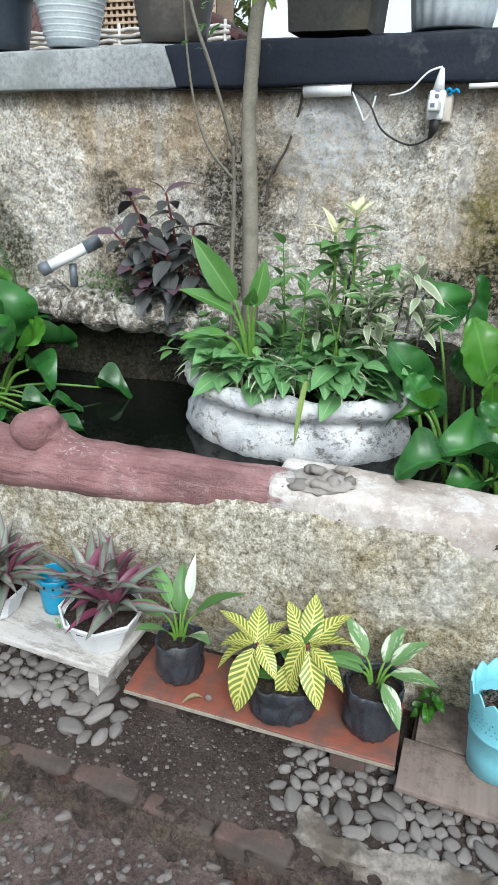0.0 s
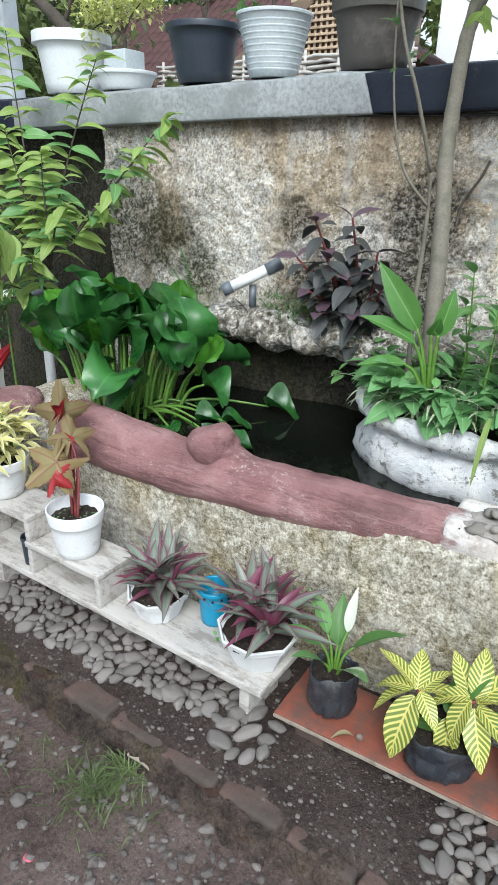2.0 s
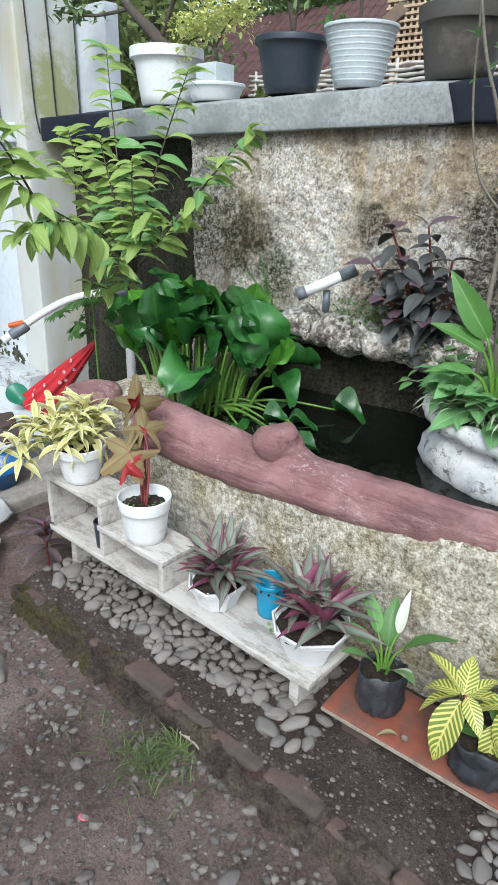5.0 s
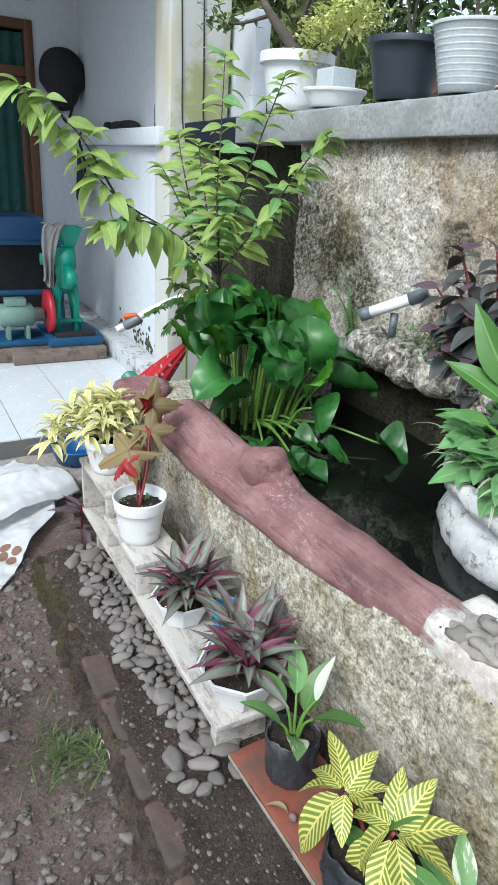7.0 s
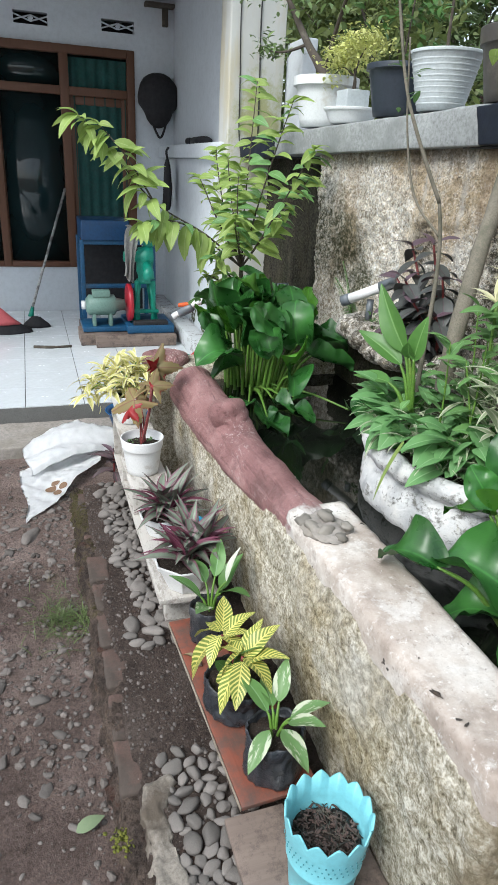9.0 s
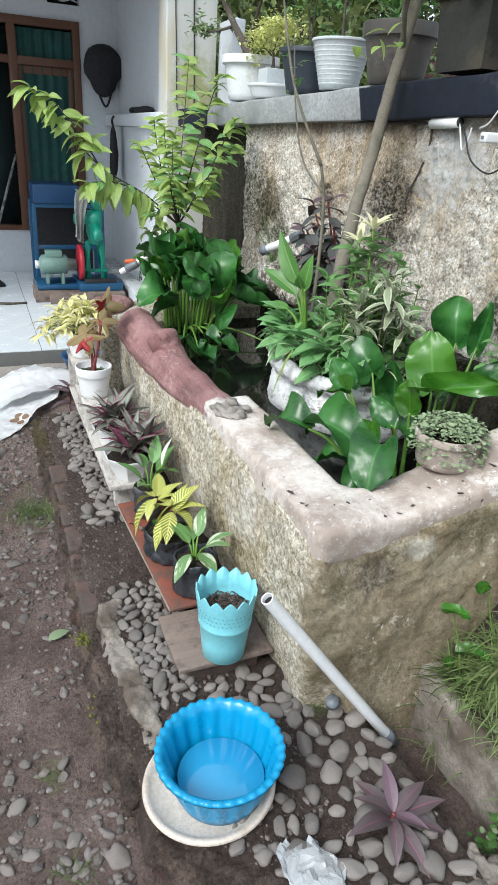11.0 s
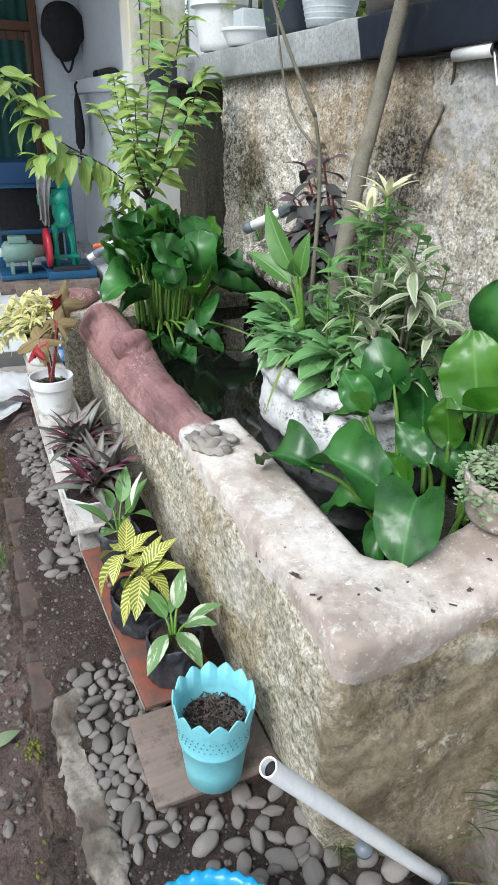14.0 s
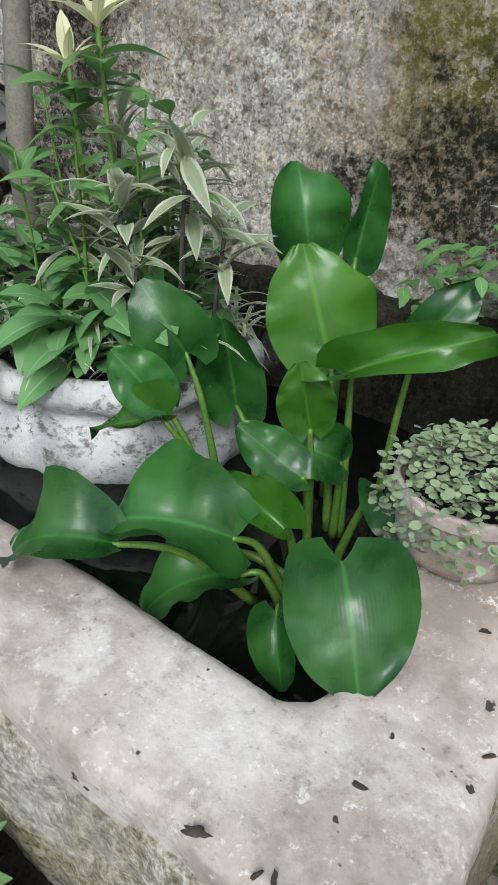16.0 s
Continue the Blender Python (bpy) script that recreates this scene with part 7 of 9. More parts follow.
for (cx, cy, cz), rows in (((-0.53, 1.31, 0.29), ((62, 22, 0.74), (22, 42, 0.72), (-28, 48, 0.62), (102, 2, 0.7), (-65, 22, 0.78), (168, -52, 1.08), (122, -24, 0.72), (-125, -22, 0.6))), ((-0.39, 1.335, 0.315), ((4, 58, 0.78), (44, 34, 0.72), (-38, 36, 0.84), (-76, 8, 0.84), (-112, -14, 0.76), (-152, -42, 0.86), (148, -46, 0.78), (108, -8, 0.74)))):
    stem(bag_b, [(-0.455, 1.345, 0.15), ((cx - 0.455) / 2, 1.34, 0.22), (cx, cy, cz)], 0.005, M_stemred)
    for yaw, pitch, size in rows:
        d = Matrix.Rotation(radians(yaw), 3, "Z") @ Vector((0, 0.012, 0))
        put_leaf(bag_b, R.choice(zeb), aim(Vector((cx, cy, cz + R.uniform(-0.015, 0.015))) + d, yaw + R.uniform(-8, 8), pitch + R.uniform(-8, 8), R.uniform(-22, 22), size * 1.05))
for yaw, pitch, dz, size in ((178, -64, 0.23, 0.8), (-166, -58, 0.24, 0.86), (150, -55, 0.2, 0.7), (-30, 45, 0.26, 0.85), (10, 40, 0.24, 0.8), (110, 5, 0.2, 0.7), (-80, 20, 0.22, 0.75), (-50, 58, 0.27, 0.9)):
    put_leaf(bag_b, zeb[0] if pitch < 0 else zeb_g, aim((-0.44, 1.325, dz), yaw, pitch, R.uniform(-15, 15), size))

# ---- water hyacinths ----
R = random.Random(21)
R.getrandbits(32 * 4229)
PADS = ((0.2, 0.19, 0.55, 0.5, 0.5, 1.3), (0.19, 0.2, 0.35, 0.9, 0.45, 2.7), (0.22, 0.18, 0.75, 0.2, 0.4, 4.1), (0.2, 0.2, 0.45, -0.3, 0.55, 5.9), (0.21, 0.19, 0.3, 1.2, 0.5, 7.2), (0.19, 0.17, 0.9, 0.4, 0.35, 8.8))
hy = [mesh_from("hyacinth_leaf", pad_geo(*p), L_hyacinth) for p in PADS]
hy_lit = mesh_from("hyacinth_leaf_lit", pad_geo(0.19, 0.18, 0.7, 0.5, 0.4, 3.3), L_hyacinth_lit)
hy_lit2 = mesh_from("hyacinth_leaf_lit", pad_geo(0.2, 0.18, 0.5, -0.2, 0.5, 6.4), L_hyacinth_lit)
M_stalk = plain("pale_green_stalk", (0.12, 0.25, 0.04), 0.4, 0.4, 18.0, (0.24, 0.3, 0.08), 0.6, bump=0.1)


def hyacinth_leaf(parent, root, tip, yaw, pitch, roll, mesh, size=1.0, thick=0.008):
    a, b = Vector(root), Vector(tip)
    stem(parent, [a, a.lerp(b, 0.5) + Vector((0, 0, 0.05)), b], taper([0, 0, 0], thick * 1.25, thick * 0.6), M_stalk, "stalk")
    put_leaf(parent, mesh, aim(b, yaw, pitch, roll, size))


hyac = thing("water_hyacinth", (-2.2, 1.98, WATER), "dense clump of glossy green water hyacinth in the pond", "water plant")
for i in range(58):
    a, q = i * 2.39996, math.sqrt((i + 0.5) / 58)
    root = Vector((-2.2 + 0.27 * q * math.cos(a), 1.96 + 0.17 * q * math.sin(a), WATER - 0.02))
    h = 0.42 * (1 - 0.5 * q * q) + R.uniform(-0.09, 0.08)
    tip = Vector((-2.2 + 0.42 * q * math.cos(a), 1.99 + 0.28 * q * math.sin(a), WATER + max(0.13, h)))
    tip.y = max(tip.y, 1.78)
    out = math.degrees(math.atan2(-(math.cos(a)), math.sin(a)))
    high = tip.z > WATER + 0.25
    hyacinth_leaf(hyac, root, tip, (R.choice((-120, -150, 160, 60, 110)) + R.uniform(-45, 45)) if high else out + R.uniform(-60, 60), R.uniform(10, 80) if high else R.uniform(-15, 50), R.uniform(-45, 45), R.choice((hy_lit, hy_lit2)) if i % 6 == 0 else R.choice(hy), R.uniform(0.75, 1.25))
for tx, ty, yaw, sz in ((-1.75, 1.92, -60, 0.6), (-1.68, 1.84, -110, 0.75), (-1.66, 1.98, -50, 0.65), (-1.62, 2.25, -80, 0.8), (-1.82, 1.8, -150, 0.7), (-1.6, 1.82, -80, 0.8), (-1.85, 2.05, -20, 0.6)):
    hyacinth_leaf(hyac, (-2.1, 1.9, WATER), (tx, ty, WATER + 0.035), yaw, R.uniform(0, 14), R.uniform(-15, 15), R.choice(hy), sz, 0.007)

hyac2 = thing("water_hyacinth", (0.02, 2.0, WATER), "large glossy water hyacinth leaves at the pond's corner", "water plant")


def blade(parent, mesh, base, tip, width, face, root, thick=0.009, stalk=None):
    """A leaf from base to tip, its face towards a direction, on a stalk from its root."""
    a, b = Vector(base), Vector(tip)
    y = (b - a).normalized()
    z = (Vector(face) - y * y.dot(Vector(face))).normalized()
    x = y.cross(z)
    far_end = max(mesh.vertices, key=lambda v: v.co.y).co
    wide = 2 * max(v.co.x for v in mesh.vertices)
    n = (b - a).length / math.hypot(far_end.y, far_end.z)
    frame3 = Matrix((x, y, z)).transposed().to_4x4()
    m = Matrix.Translation(a) @ frame3 @ Matrix.Rotation(-math.atan2(far_end.z, far_end.y), 4, "X") @ Matrix.Diagonal((0.86 * width / wide, n, n, 1))
    r = Vector(root)
    stem(parent, [r, r.lerp(a, 0.55) + Vector((0, 0, 0.04)), a + y * 0.004], taper([0, 0, 0], thick * 1.2, thick * 0.5), stalk or M_stalk, "stalk")
    put_leaf(parent, mesh, m)


for mesh, base, tip, width, face, root in (
    (hy[1], (0.185, 1.855, 0.8), (0.272, 1.765, 0.695), 0.185, (0.35, -0.6, 0.7), (0.1, 1.97, 0.55)),
    (hy[0], (0.0, 1.875, 0.725), (-0.165, 1.757, 0.757), 0.18, (0.15, -0.35, 0.9), (0.04, 1.97, 0.55)),
    (hy[4], (-0.115, 1.745, 0.742), (-0.25, 1.66, 0.712), 0.165, (0.1, -0.3, 0.95), (0.0, 1.93, 0.55)),
    (hy[5], (-0.295, 2.11, 0.855), (-0.365, 2.07, 0.985), 0.165, (0.55, -0.75, 0.45), (-0.2, 2.1, 0.55)),
    (hy[2], (-0.245, 2.2, 0.72), (-0.275, 2.19, 0.92), 0.16, (0.5, -0.8, 0.2), (-0.15, 2.16, 0.55)),
    (hy[3], (-0.21, 1.96, 0.84), (-0.29, 1.925, 0.925), 0.115, (0.3, -0.6, 0.7), (-0.12, 2.0, 0.55)),
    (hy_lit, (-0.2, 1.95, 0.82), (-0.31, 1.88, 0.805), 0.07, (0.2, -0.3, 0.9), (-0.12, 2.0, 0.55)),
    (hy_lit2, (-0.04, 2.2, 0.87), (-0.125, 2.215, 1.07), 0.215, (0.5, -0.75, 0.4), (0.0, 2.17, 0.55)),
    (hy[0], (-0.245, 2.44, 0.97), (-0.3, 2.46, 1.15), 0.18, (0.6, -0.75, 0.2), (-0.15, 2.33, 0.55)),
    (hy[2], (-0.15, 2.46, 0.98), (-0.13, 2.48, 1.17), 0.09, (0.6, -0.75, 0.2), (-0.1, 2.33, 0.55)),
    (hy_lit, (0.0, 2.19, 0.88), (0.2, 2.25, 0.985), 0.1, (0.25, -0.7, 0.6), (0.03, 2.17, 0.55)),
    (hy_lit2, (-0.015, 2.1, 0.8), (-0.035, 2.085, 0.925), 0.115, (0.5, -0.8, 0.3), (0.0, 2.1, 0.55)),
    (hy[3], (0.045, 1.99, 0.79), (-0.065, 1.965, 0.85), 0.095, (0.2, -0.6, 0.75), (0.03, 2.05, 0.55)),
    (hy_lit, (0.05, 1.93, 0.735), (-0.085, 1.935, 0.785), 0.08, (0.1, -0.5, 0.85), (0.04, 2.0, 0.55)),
    (hy[4], (-0.004, 1.9, 0.63), (-0.09, 1.762, 0.61), 0.16, (0.1, -0.2, 1.0), (0.05, 1.95, 0.54)),
    (hy[5], (0.1, 1.845, 0.66), (0.15, 1.79, 0.585), 0.08, (0.3, -0.8, 0.4), (0.08, 1.9, 0.54)),
    (hy[1], (0.06, 2.32, 0.9), (0.13, 2.36, 1.02), 0.11, (0.4, -0.8, 0.4), (0.05, 2.27, 0.55)),
    (hy[3], (-0.1, 2.33, 0.82), (-0.17, 2.3, 0.93), 0.14, (0.5, -0.7, 0.4), (-0.06, 2.26, 0.55)),
    (hy[1], (0.12, 2.12, 0.72), (0.18, 2.05, 0.7), 0.1, (0.2, -0.5, 0.8), (0.06, 2.1, 0.55)),
    (hy[4], (0.02, 2.16, 0.72), (-0.06, 2.1, 0.76), 0.12, (0.4, -0.6, 0.6), (0.02, 2.16, 0.55))):
    blade(hyac2, mesh, base, tip, width, face, root, 0.008)
for tx, ty in ((-0.12, 1.95), (0.2, 1.98)):
    stem(hyac2, [(0.05, 2.0, WATER + 0.01), ((tx + 0.05) / 2, (ty + 2.0) / 2, WATER + 0.05), (tx, ty, WATER + 0.03)], 0.008, M_stemgreen, "stalk")

# ---- bowl planter in the pond ----
BOWL = (-0.72, 2.235, 0.5)
bowl = thing("bowl_planter", BOWL, "large worn white cement bowl planted with mixed foliage in the pond", "planter")
bm = lathe([(0.8, 0.0), (0.95, 0.03), (1.0, 0.08), (0.98, 0.13), (0.91, 0.175), (0.87, 0.195), (0.9, 0.207), (1.0, 0.225), (1.03, 0.25), (1.01, 0.28), (0.96, 0.295), (0.9, 0.285), (0.86, 0.25)], 110, (0.445, 0.315))
wobble(bm, 0.016, 9.0, 4.0, 0.006, 34.0)
part("bowl", moved(bm, Matrix.Translation(BOWL)), M_bowl, bowl)
bm = lathe([(0.88, 0.0), (0.87, 0.005), (0.5, 0.02), (0.01, 0.03)], 60, (0.43, 0.31))
wobble(bm, 0.014, 14.0, 2.0, 0.008, 60.0)
part("soil", moved(bm, Matrix.Translation((BOWL[0], BOWL[1], BOWL[2] + 0.255))), M_soil, bowl)
bc = Vector((BOWL[0], BOWL[1], BOWL[2] + 0.27))


def in_bowl(rr=0.85):
    a, q = R.uniform(0, 6.283), math.sqrt(R.random()) * rr
    return bc + Vector((0.43 * q * math.cos(a), 0.31 * q * math.sin(a), 0))


ground_cover = []
for i in range(95):
    p = in_bowl(0.9)
    n = R.randint(3, 6)
    h = R.uniform(0.05, 0.16)
    for j in range(n):
        ground_cover.append(aim(p + Vector((R.uniform(-0.03, 0.03), R.uniform(-0.03, 0.03), h * (j + 1) / n)), R.uniform(0, 360), R.uniform(-25, 55), R.uniform(-25, 25), R.uniform(0.6, 1.5)))
many("low_leaves", leaf_geo(0.09, 0.05, "ovate", 0.2, 0.7, nl=6, half=2), ground_cover[:210], L_green, bowl, "low fresh green leaves")
many("low_leaves", leaf_geo(0.085, 0.046, "ovate", 0.2, 0.7, nl=6, half=2), ground_cover[210:], L_fresh, bowl, "low pale green leaves")
front = []
for i in range(75):
    a = R.uniform(math.pi * 1.02, math.pi * 1.9)
    p = bc + Vector((0.36 * math.cos(a), 0.26 * math.sin(a), R.uniform(0.03, 0.15)))
    front.append(aim(p, math.degrees(a) - 90 + R.uniform(-50, 50), R.uniform(-15, 45), R.uniform(-25, 25), R.uniform(0.9, 1.5)))
many("front_leaves", leaf_geo(0.105, 0.056, "ovate", 0.2, 0.8, nl=8, half=3, wave=0.03), front, L_fresh, bowl, "fresh green leaves over the rim")
grass = []
for i in range(420):
    p = in_bowl(0.95)
    grass.append(aim(p + Vector((0, 0, 0.02)), R.uniform(0, 360), R.uniform(35, 80), R.uniform(-20, 20), R.uniform(0.6, 1.15)))
many("striped_grass", leaf_geo(0.19, 0.011, "strap", 0.3, 1.9, nl=8, half=1), grass, L_varieg, bowl, "narrow white-striped arching blades")
# spear-leaved shoots at the bowl's edge
spear = leaf_mesh("spear_leaf", L_spear, 0.19, 0.082, "ovate", 0.3, 0.4, nl=10, half=3, wave=0.02)
for base, tip, width, face in (((-0.92, 2.07, 1.07), (-1.06, 2.02, 1.285), 0.105, (0.3, -0.85, 0.3)), ((-0.92, 2.06, 1.025), (-1.085, 1.965, 1.112), 0.09, (0.1, -0.5, 0.9)), ((-0.935, 2.03, 0.955), (-1.085, 1.965, 0.94), 0.08, (0.0, -0.4, 0.9)), ((-0.845, 2.06, 1.06), (-0.812, 2.07, 1.22), 0.08, (0.5, -0.8, 0.1)), ((-0.87, 2.06, 1.06), (-0.83, 2.02, 1.13), 0.06, (0.5, -0.6, 0.4))):
    blade(bowl, spear, base, tip, width, face, (-0.86, 2.1, 0.77), 0.009)
# leafy shrub with cream tops
shrub, creamy, shrub_top = [], [], []
for i in range(17):
    p = bc + Vector((R.uniform(-0.1, 0.24), R.uniform(-0.14, 0.16), 0))
    top = p + Vector((R.uniform(-0.08, 0.08), R.uniform(-0.05, 0.05), R.uniform(0.22, 0.5)))
    stem(bowl, [p, p.lerp(top, 0.5) + Vector((0.01, 0, 0)), top], taper([0, 0, 0], 0.005, 0.002), M_stemgreen, "shoot")
    for j in range(11):
        q = p.lerp(top, 0.35 + 0.65 * j / 10)
        shrub.append(aim(q, j * 90 + R.uniform(-30, 30), R.uniform(-5, 50), R.uniform(-15, 15), R.uniform(0.7, 1.15)))
many("shrub_leaves", leaf_geo(0.1, 0.044, "ovate", 0.2, 0.7, nl=6, half=2), shrub, L_green, bowl, "green shrub leaves")
VAR = leaf_geo(0.125, 0.03, "lance", 0.25, 0.7, nl=7, half=2)
vari = []
for cx, cy, cz in ((-0.47, 2.2, 1.06), (-0.36, 2.2, 1.12), (-0.31, 2.14, 1.2), (-0.53, 2.15, 1.0), (-0.62, 2.14, 1.05), (-0.4, 2.1, 1.0), (-0.28, 2.2, 1.05), (-0.55, 2.22, 1.18), (-0.45, 2.12, 1.1)):
    stem(bowl, [(cx - 0.06, cy + 0.03, 0.8), (cx - 0.02, cy, (0.8 + cz) / 2), (cx, cy, cz)], 0.004, M_barkdark, "shoot")
    for i in range(18):
        vari.append(aim((cx + R.uniform(-0.015, 0.015), cy + R.uniform(-0.015, 0.015), cz - 0.006 * i + 0.03), i * 137.5 + R.uniform(-15, 15), R.uniform(-20, 65), R.uniform(-30, 30), R.uniform(0.6, 1.2)))
many("striped_leaves", VAR, vari, L_varieg, bowl, "grey-green leaves with white edges")
for cx, cy, cz in ((-0.54, 2.18, 1.36), (-0.6, 2.16, 1.3)):
    stem(bowl, [(cx, cy, 0.85), (cx + 0.01, cy, 1.1), (cx, cy, cz)], 0.005, M_stemgreen, "shoot")
    for i in range(9):
        creamy.append(aim((cx, cy, cz), i * 137.5, R.uniform(25, 80), 0, R.uniform(0.6, 1.0)))
        shrub_top.append(aim((cx, cy, cz - 0.02 - 0.012 * i), i * 137.5 + 40, R.uniform(-10, 35), R.uniform(-15, 15), R.uniform(0.9, 1.25)))
many("shrub_leaves", leaf_geo(0.1, 0.046, "ovate", 0.2, 0.8, nl=6, half=2), shrub_top, L_green, bowl, "green leaves under the cream tops")
many("cream_leaves", VAR, creamy, L_cream_top, bowl, "cream young leaves at the top")
strap = leaf_mesh("hanging_blade", L_lime, 0.22, 0.02, "strap", 0.2, 0.3, nl=8, half=1)
put_leaf(bowl, strap, aim((-0.6, 1.91, 0.87), 175, -62, 0, 1.0))

# tree in the bowl
tree = thing("young_tree", (-0.92, 2.25, 0.77), "slim grey-barked young tree rising from the bowl", "tree")
trunk_line = [(-0.92, 2.25, 0.76), (-0.94, 2.275, 1.05), (-0.965, 2.325, 1.3), (-0.985, 2.362, 1.44), (-1.021, 2.426, 1.625), (-1.03, 2.465, 1.8), (-1.03, 2.498, 1.963), (-1.02, 2.515, 2.06), (-0.97, 2.53, 2.3), (-0.9, 2.54, 2.55)]
bm = tube(glide(trunk_line, 8), taper(trunk_line, 0.032, 0.022, 8), 16)
wobble(bm, 0.003, 25.0, 2.0)
part("trunk", bm, M_bark, tree)
for pts, r in (([(-0.985, 2.525, 2.22), (-0.99, 2.38, 2.4), (-1.05, 2.25, 2.6)], 0.014), ([(-1.022, 2.512, 2.03), (-0.88, 2.4, 2.22), (-0.7, 2.28, 2.45)], 0.013)):
    part("limb", tube(glide(pts, 5), taper(pts, r, r * 0.6), 10), M_bark, tree)
crown = [aim((-0.88 + R.uniform(-0.4, 0.5), 2.3 + R.uniform(-0.35, 0.35), 2.5 + R.uniform(-0.25, 0.35)), R.uniform(0, 360), R.uniform(-50, 20), R.uniform(-30, 30), R.uniform(0.7, 1.3)) for _ in range(150)]
crown += [aim((-0.9 + R.uniform(-0.05, 0.12), 2.3 + R.uniform(-0.1, 0.1), 2.02 + R.uniform(-0.03, 0.08)), R.uniform(0, 360), R.uniform(-60, 10), 0, 0.8) for _ in range(8)]
many("crown", leaf_geo(0.1, 0.05, "ovate", 0.2, 0.6, nl=6, half=2), crown, L_lime, tree, "lime green leaves")
sap = thing("sapling", (-0.97, 2.17, 0.77), "thin bare sapling with a few leaves beside the tree", "sapling")
for pts, r in (([(-0.97, 2.17, 0.78), (-0.985, 2.19, 1.1), (-0.98, 2.19, 1.3), (-0.975, 2.178, 1.444), (-0.97, 2.15, 1.566)], 0.0095), ([(-0.97, 2.15, 1.566), (-1.002, 2.05, 1.77), (-1.048, 2.007, 1.93), (-1.1, 1.97, 2.2)], 0.007), ([(-0.975, 2.17, 1.46), (-1.05, 2.1, 1.58), (-1.085, 2.06, 1.78), (-1.09, 2.03, 2.05)], 0.005)):
    part("limb", tube(glide(pts, 6), taper(pts, r, r * 0.6, 6), 9), M_bark, sap)
tw = [aim((-1.04 + R.uniform(-0.05, 0.05), 2.02, 1.88 + R.uniform(-0.06, 0.12)), R.uniform(0, 360), R.uniform(-20, 50), 0, R.uniform(0.5, 0.9)) for _ in range(12)]
many("twig_leaves", leaf_geo(0.07, 0.025, "lance", 0.2, 0.5, nl=5, half=1), tw, L_green, sap)

# ---- dark purple plant and weeds on the rock ledge ----
PL = leaf_geo(0.135, 0.072, "ovate", 0.2, 0.7, nl=6, half=2)
purple = thing("coleus", (-1.42, 2.44, 0.9), "dark purple-leaved plant growing from the rock ledge", "plant")
pl, plr = [], []
W = random.Random(3)
R.getrandbits(32 * 1342)
for (bx, by), (tx, ty, tz), n in (((-1.31, 2.46), (-1.36, 2.41, 1.39), 8), ((-1.38, 2.46), (-1.53, 2.41, 1.38), 7), ((-1.29, 2.46), (-1.23, 2.39, 1.27), 6), ((-1.41, 2.46), (-1.6, 2.4, 1.22), 6), ((-1.36, 2.46), (-1.43, 2.34, 1.24), 7), ((-1.28, 2.45), (-1.19, 2.36, 1.13), 5), ((-1.37, 2.45), (-1.5, 2.33, 1.1), 5), ((-1.33, 2.45), (-1.32, 2.33, 1.16), 6), ((-1.3, 2.44), (-1.27, 2.31, 1.03), 7), ((-1.39, 2.44), (-1.42, 2.3, 1.02), 7)):
    b, t = Vector((bx, by, 0.9)), Vector((tx, ty, tz))
    line = glide([b, b.lerp(t, 0.55) + Vector((0, 0.01, 0.03)), t], 8)
    part("stem", tube(line, taper([0, 0, 0], 0.0075, 0.0045, 8), 8), M_stemred, purple)
    for j in range(n):
        f = 0.3 + 0.7 * j / (n - 1)
        q = line[min(int(f * (len(line) - 1)), len(line) - 1)]
        turn = j * 90 + W.uniform(-25, 25)
        for k in (0, 180):
            (plr if f > 0.93 else pl).append(aim(q, turn + k, W.uniform(-38, 8) + 40 * max(0.0, f - 0.8) * 5, W.uniform(-20, 20), W.uniform(0.7, 1.15) * (1.2 - 0.35 * f)))
many("leaves", PL, pl, L_purple, purple, "dusky purple leaves")
many("young_leaves", PL, plr, L_purple_lit, purple, "magenta young leaves")
weeds = thing("ledge_weeds", (-1.55, 2.42, 0.9), "small green ferny weeds on the rock ledge", "weeds", kind="stuff")
w1 = [aim((-1.55 + R.gauss(0, 0.13), 2.42 + R.uniform(-0.06, 0.05), 0.93 + R.uniform(-0.02, 0.12)), R.uniform(0, 360), R.uniform(-30, 70), 0, R.uniform(0.5, 1.1)) for _ in range(560)]
many("foliage", leaf_geo(0.03, 0.012, "lance", 0.2, 0.5, nl=3, half=1), w1, L_mid, weeds)
w1 += [aim((-1.95 + R.gauss(0, 0.1), 2.44 + R.uniform(-0.06, 0.05), 0.93 + R.uniform(-0.03, 0.05)), R.uniform(0, 360), R.uniform(-30, 70), 0, R.uniform(0.5, 1.0)) for _ in range(70)]
w2 = [aim((-1.2 + R.gauss(0, 0.05), 2.34 + R.uniform(-0.05, 0.05), 0.78 + R.uniform(-0.1, 0.16)), R.uniform(0, 360), R.uniform(-40, 40), 0, R.uniform(0.8, 1.5)) for _ in range(26)]
many("foliage", leaf_geo(0.05, 0.035, "ovate", 0.2, 0.5, nl=5, half=1), w2, L_green, weeds)


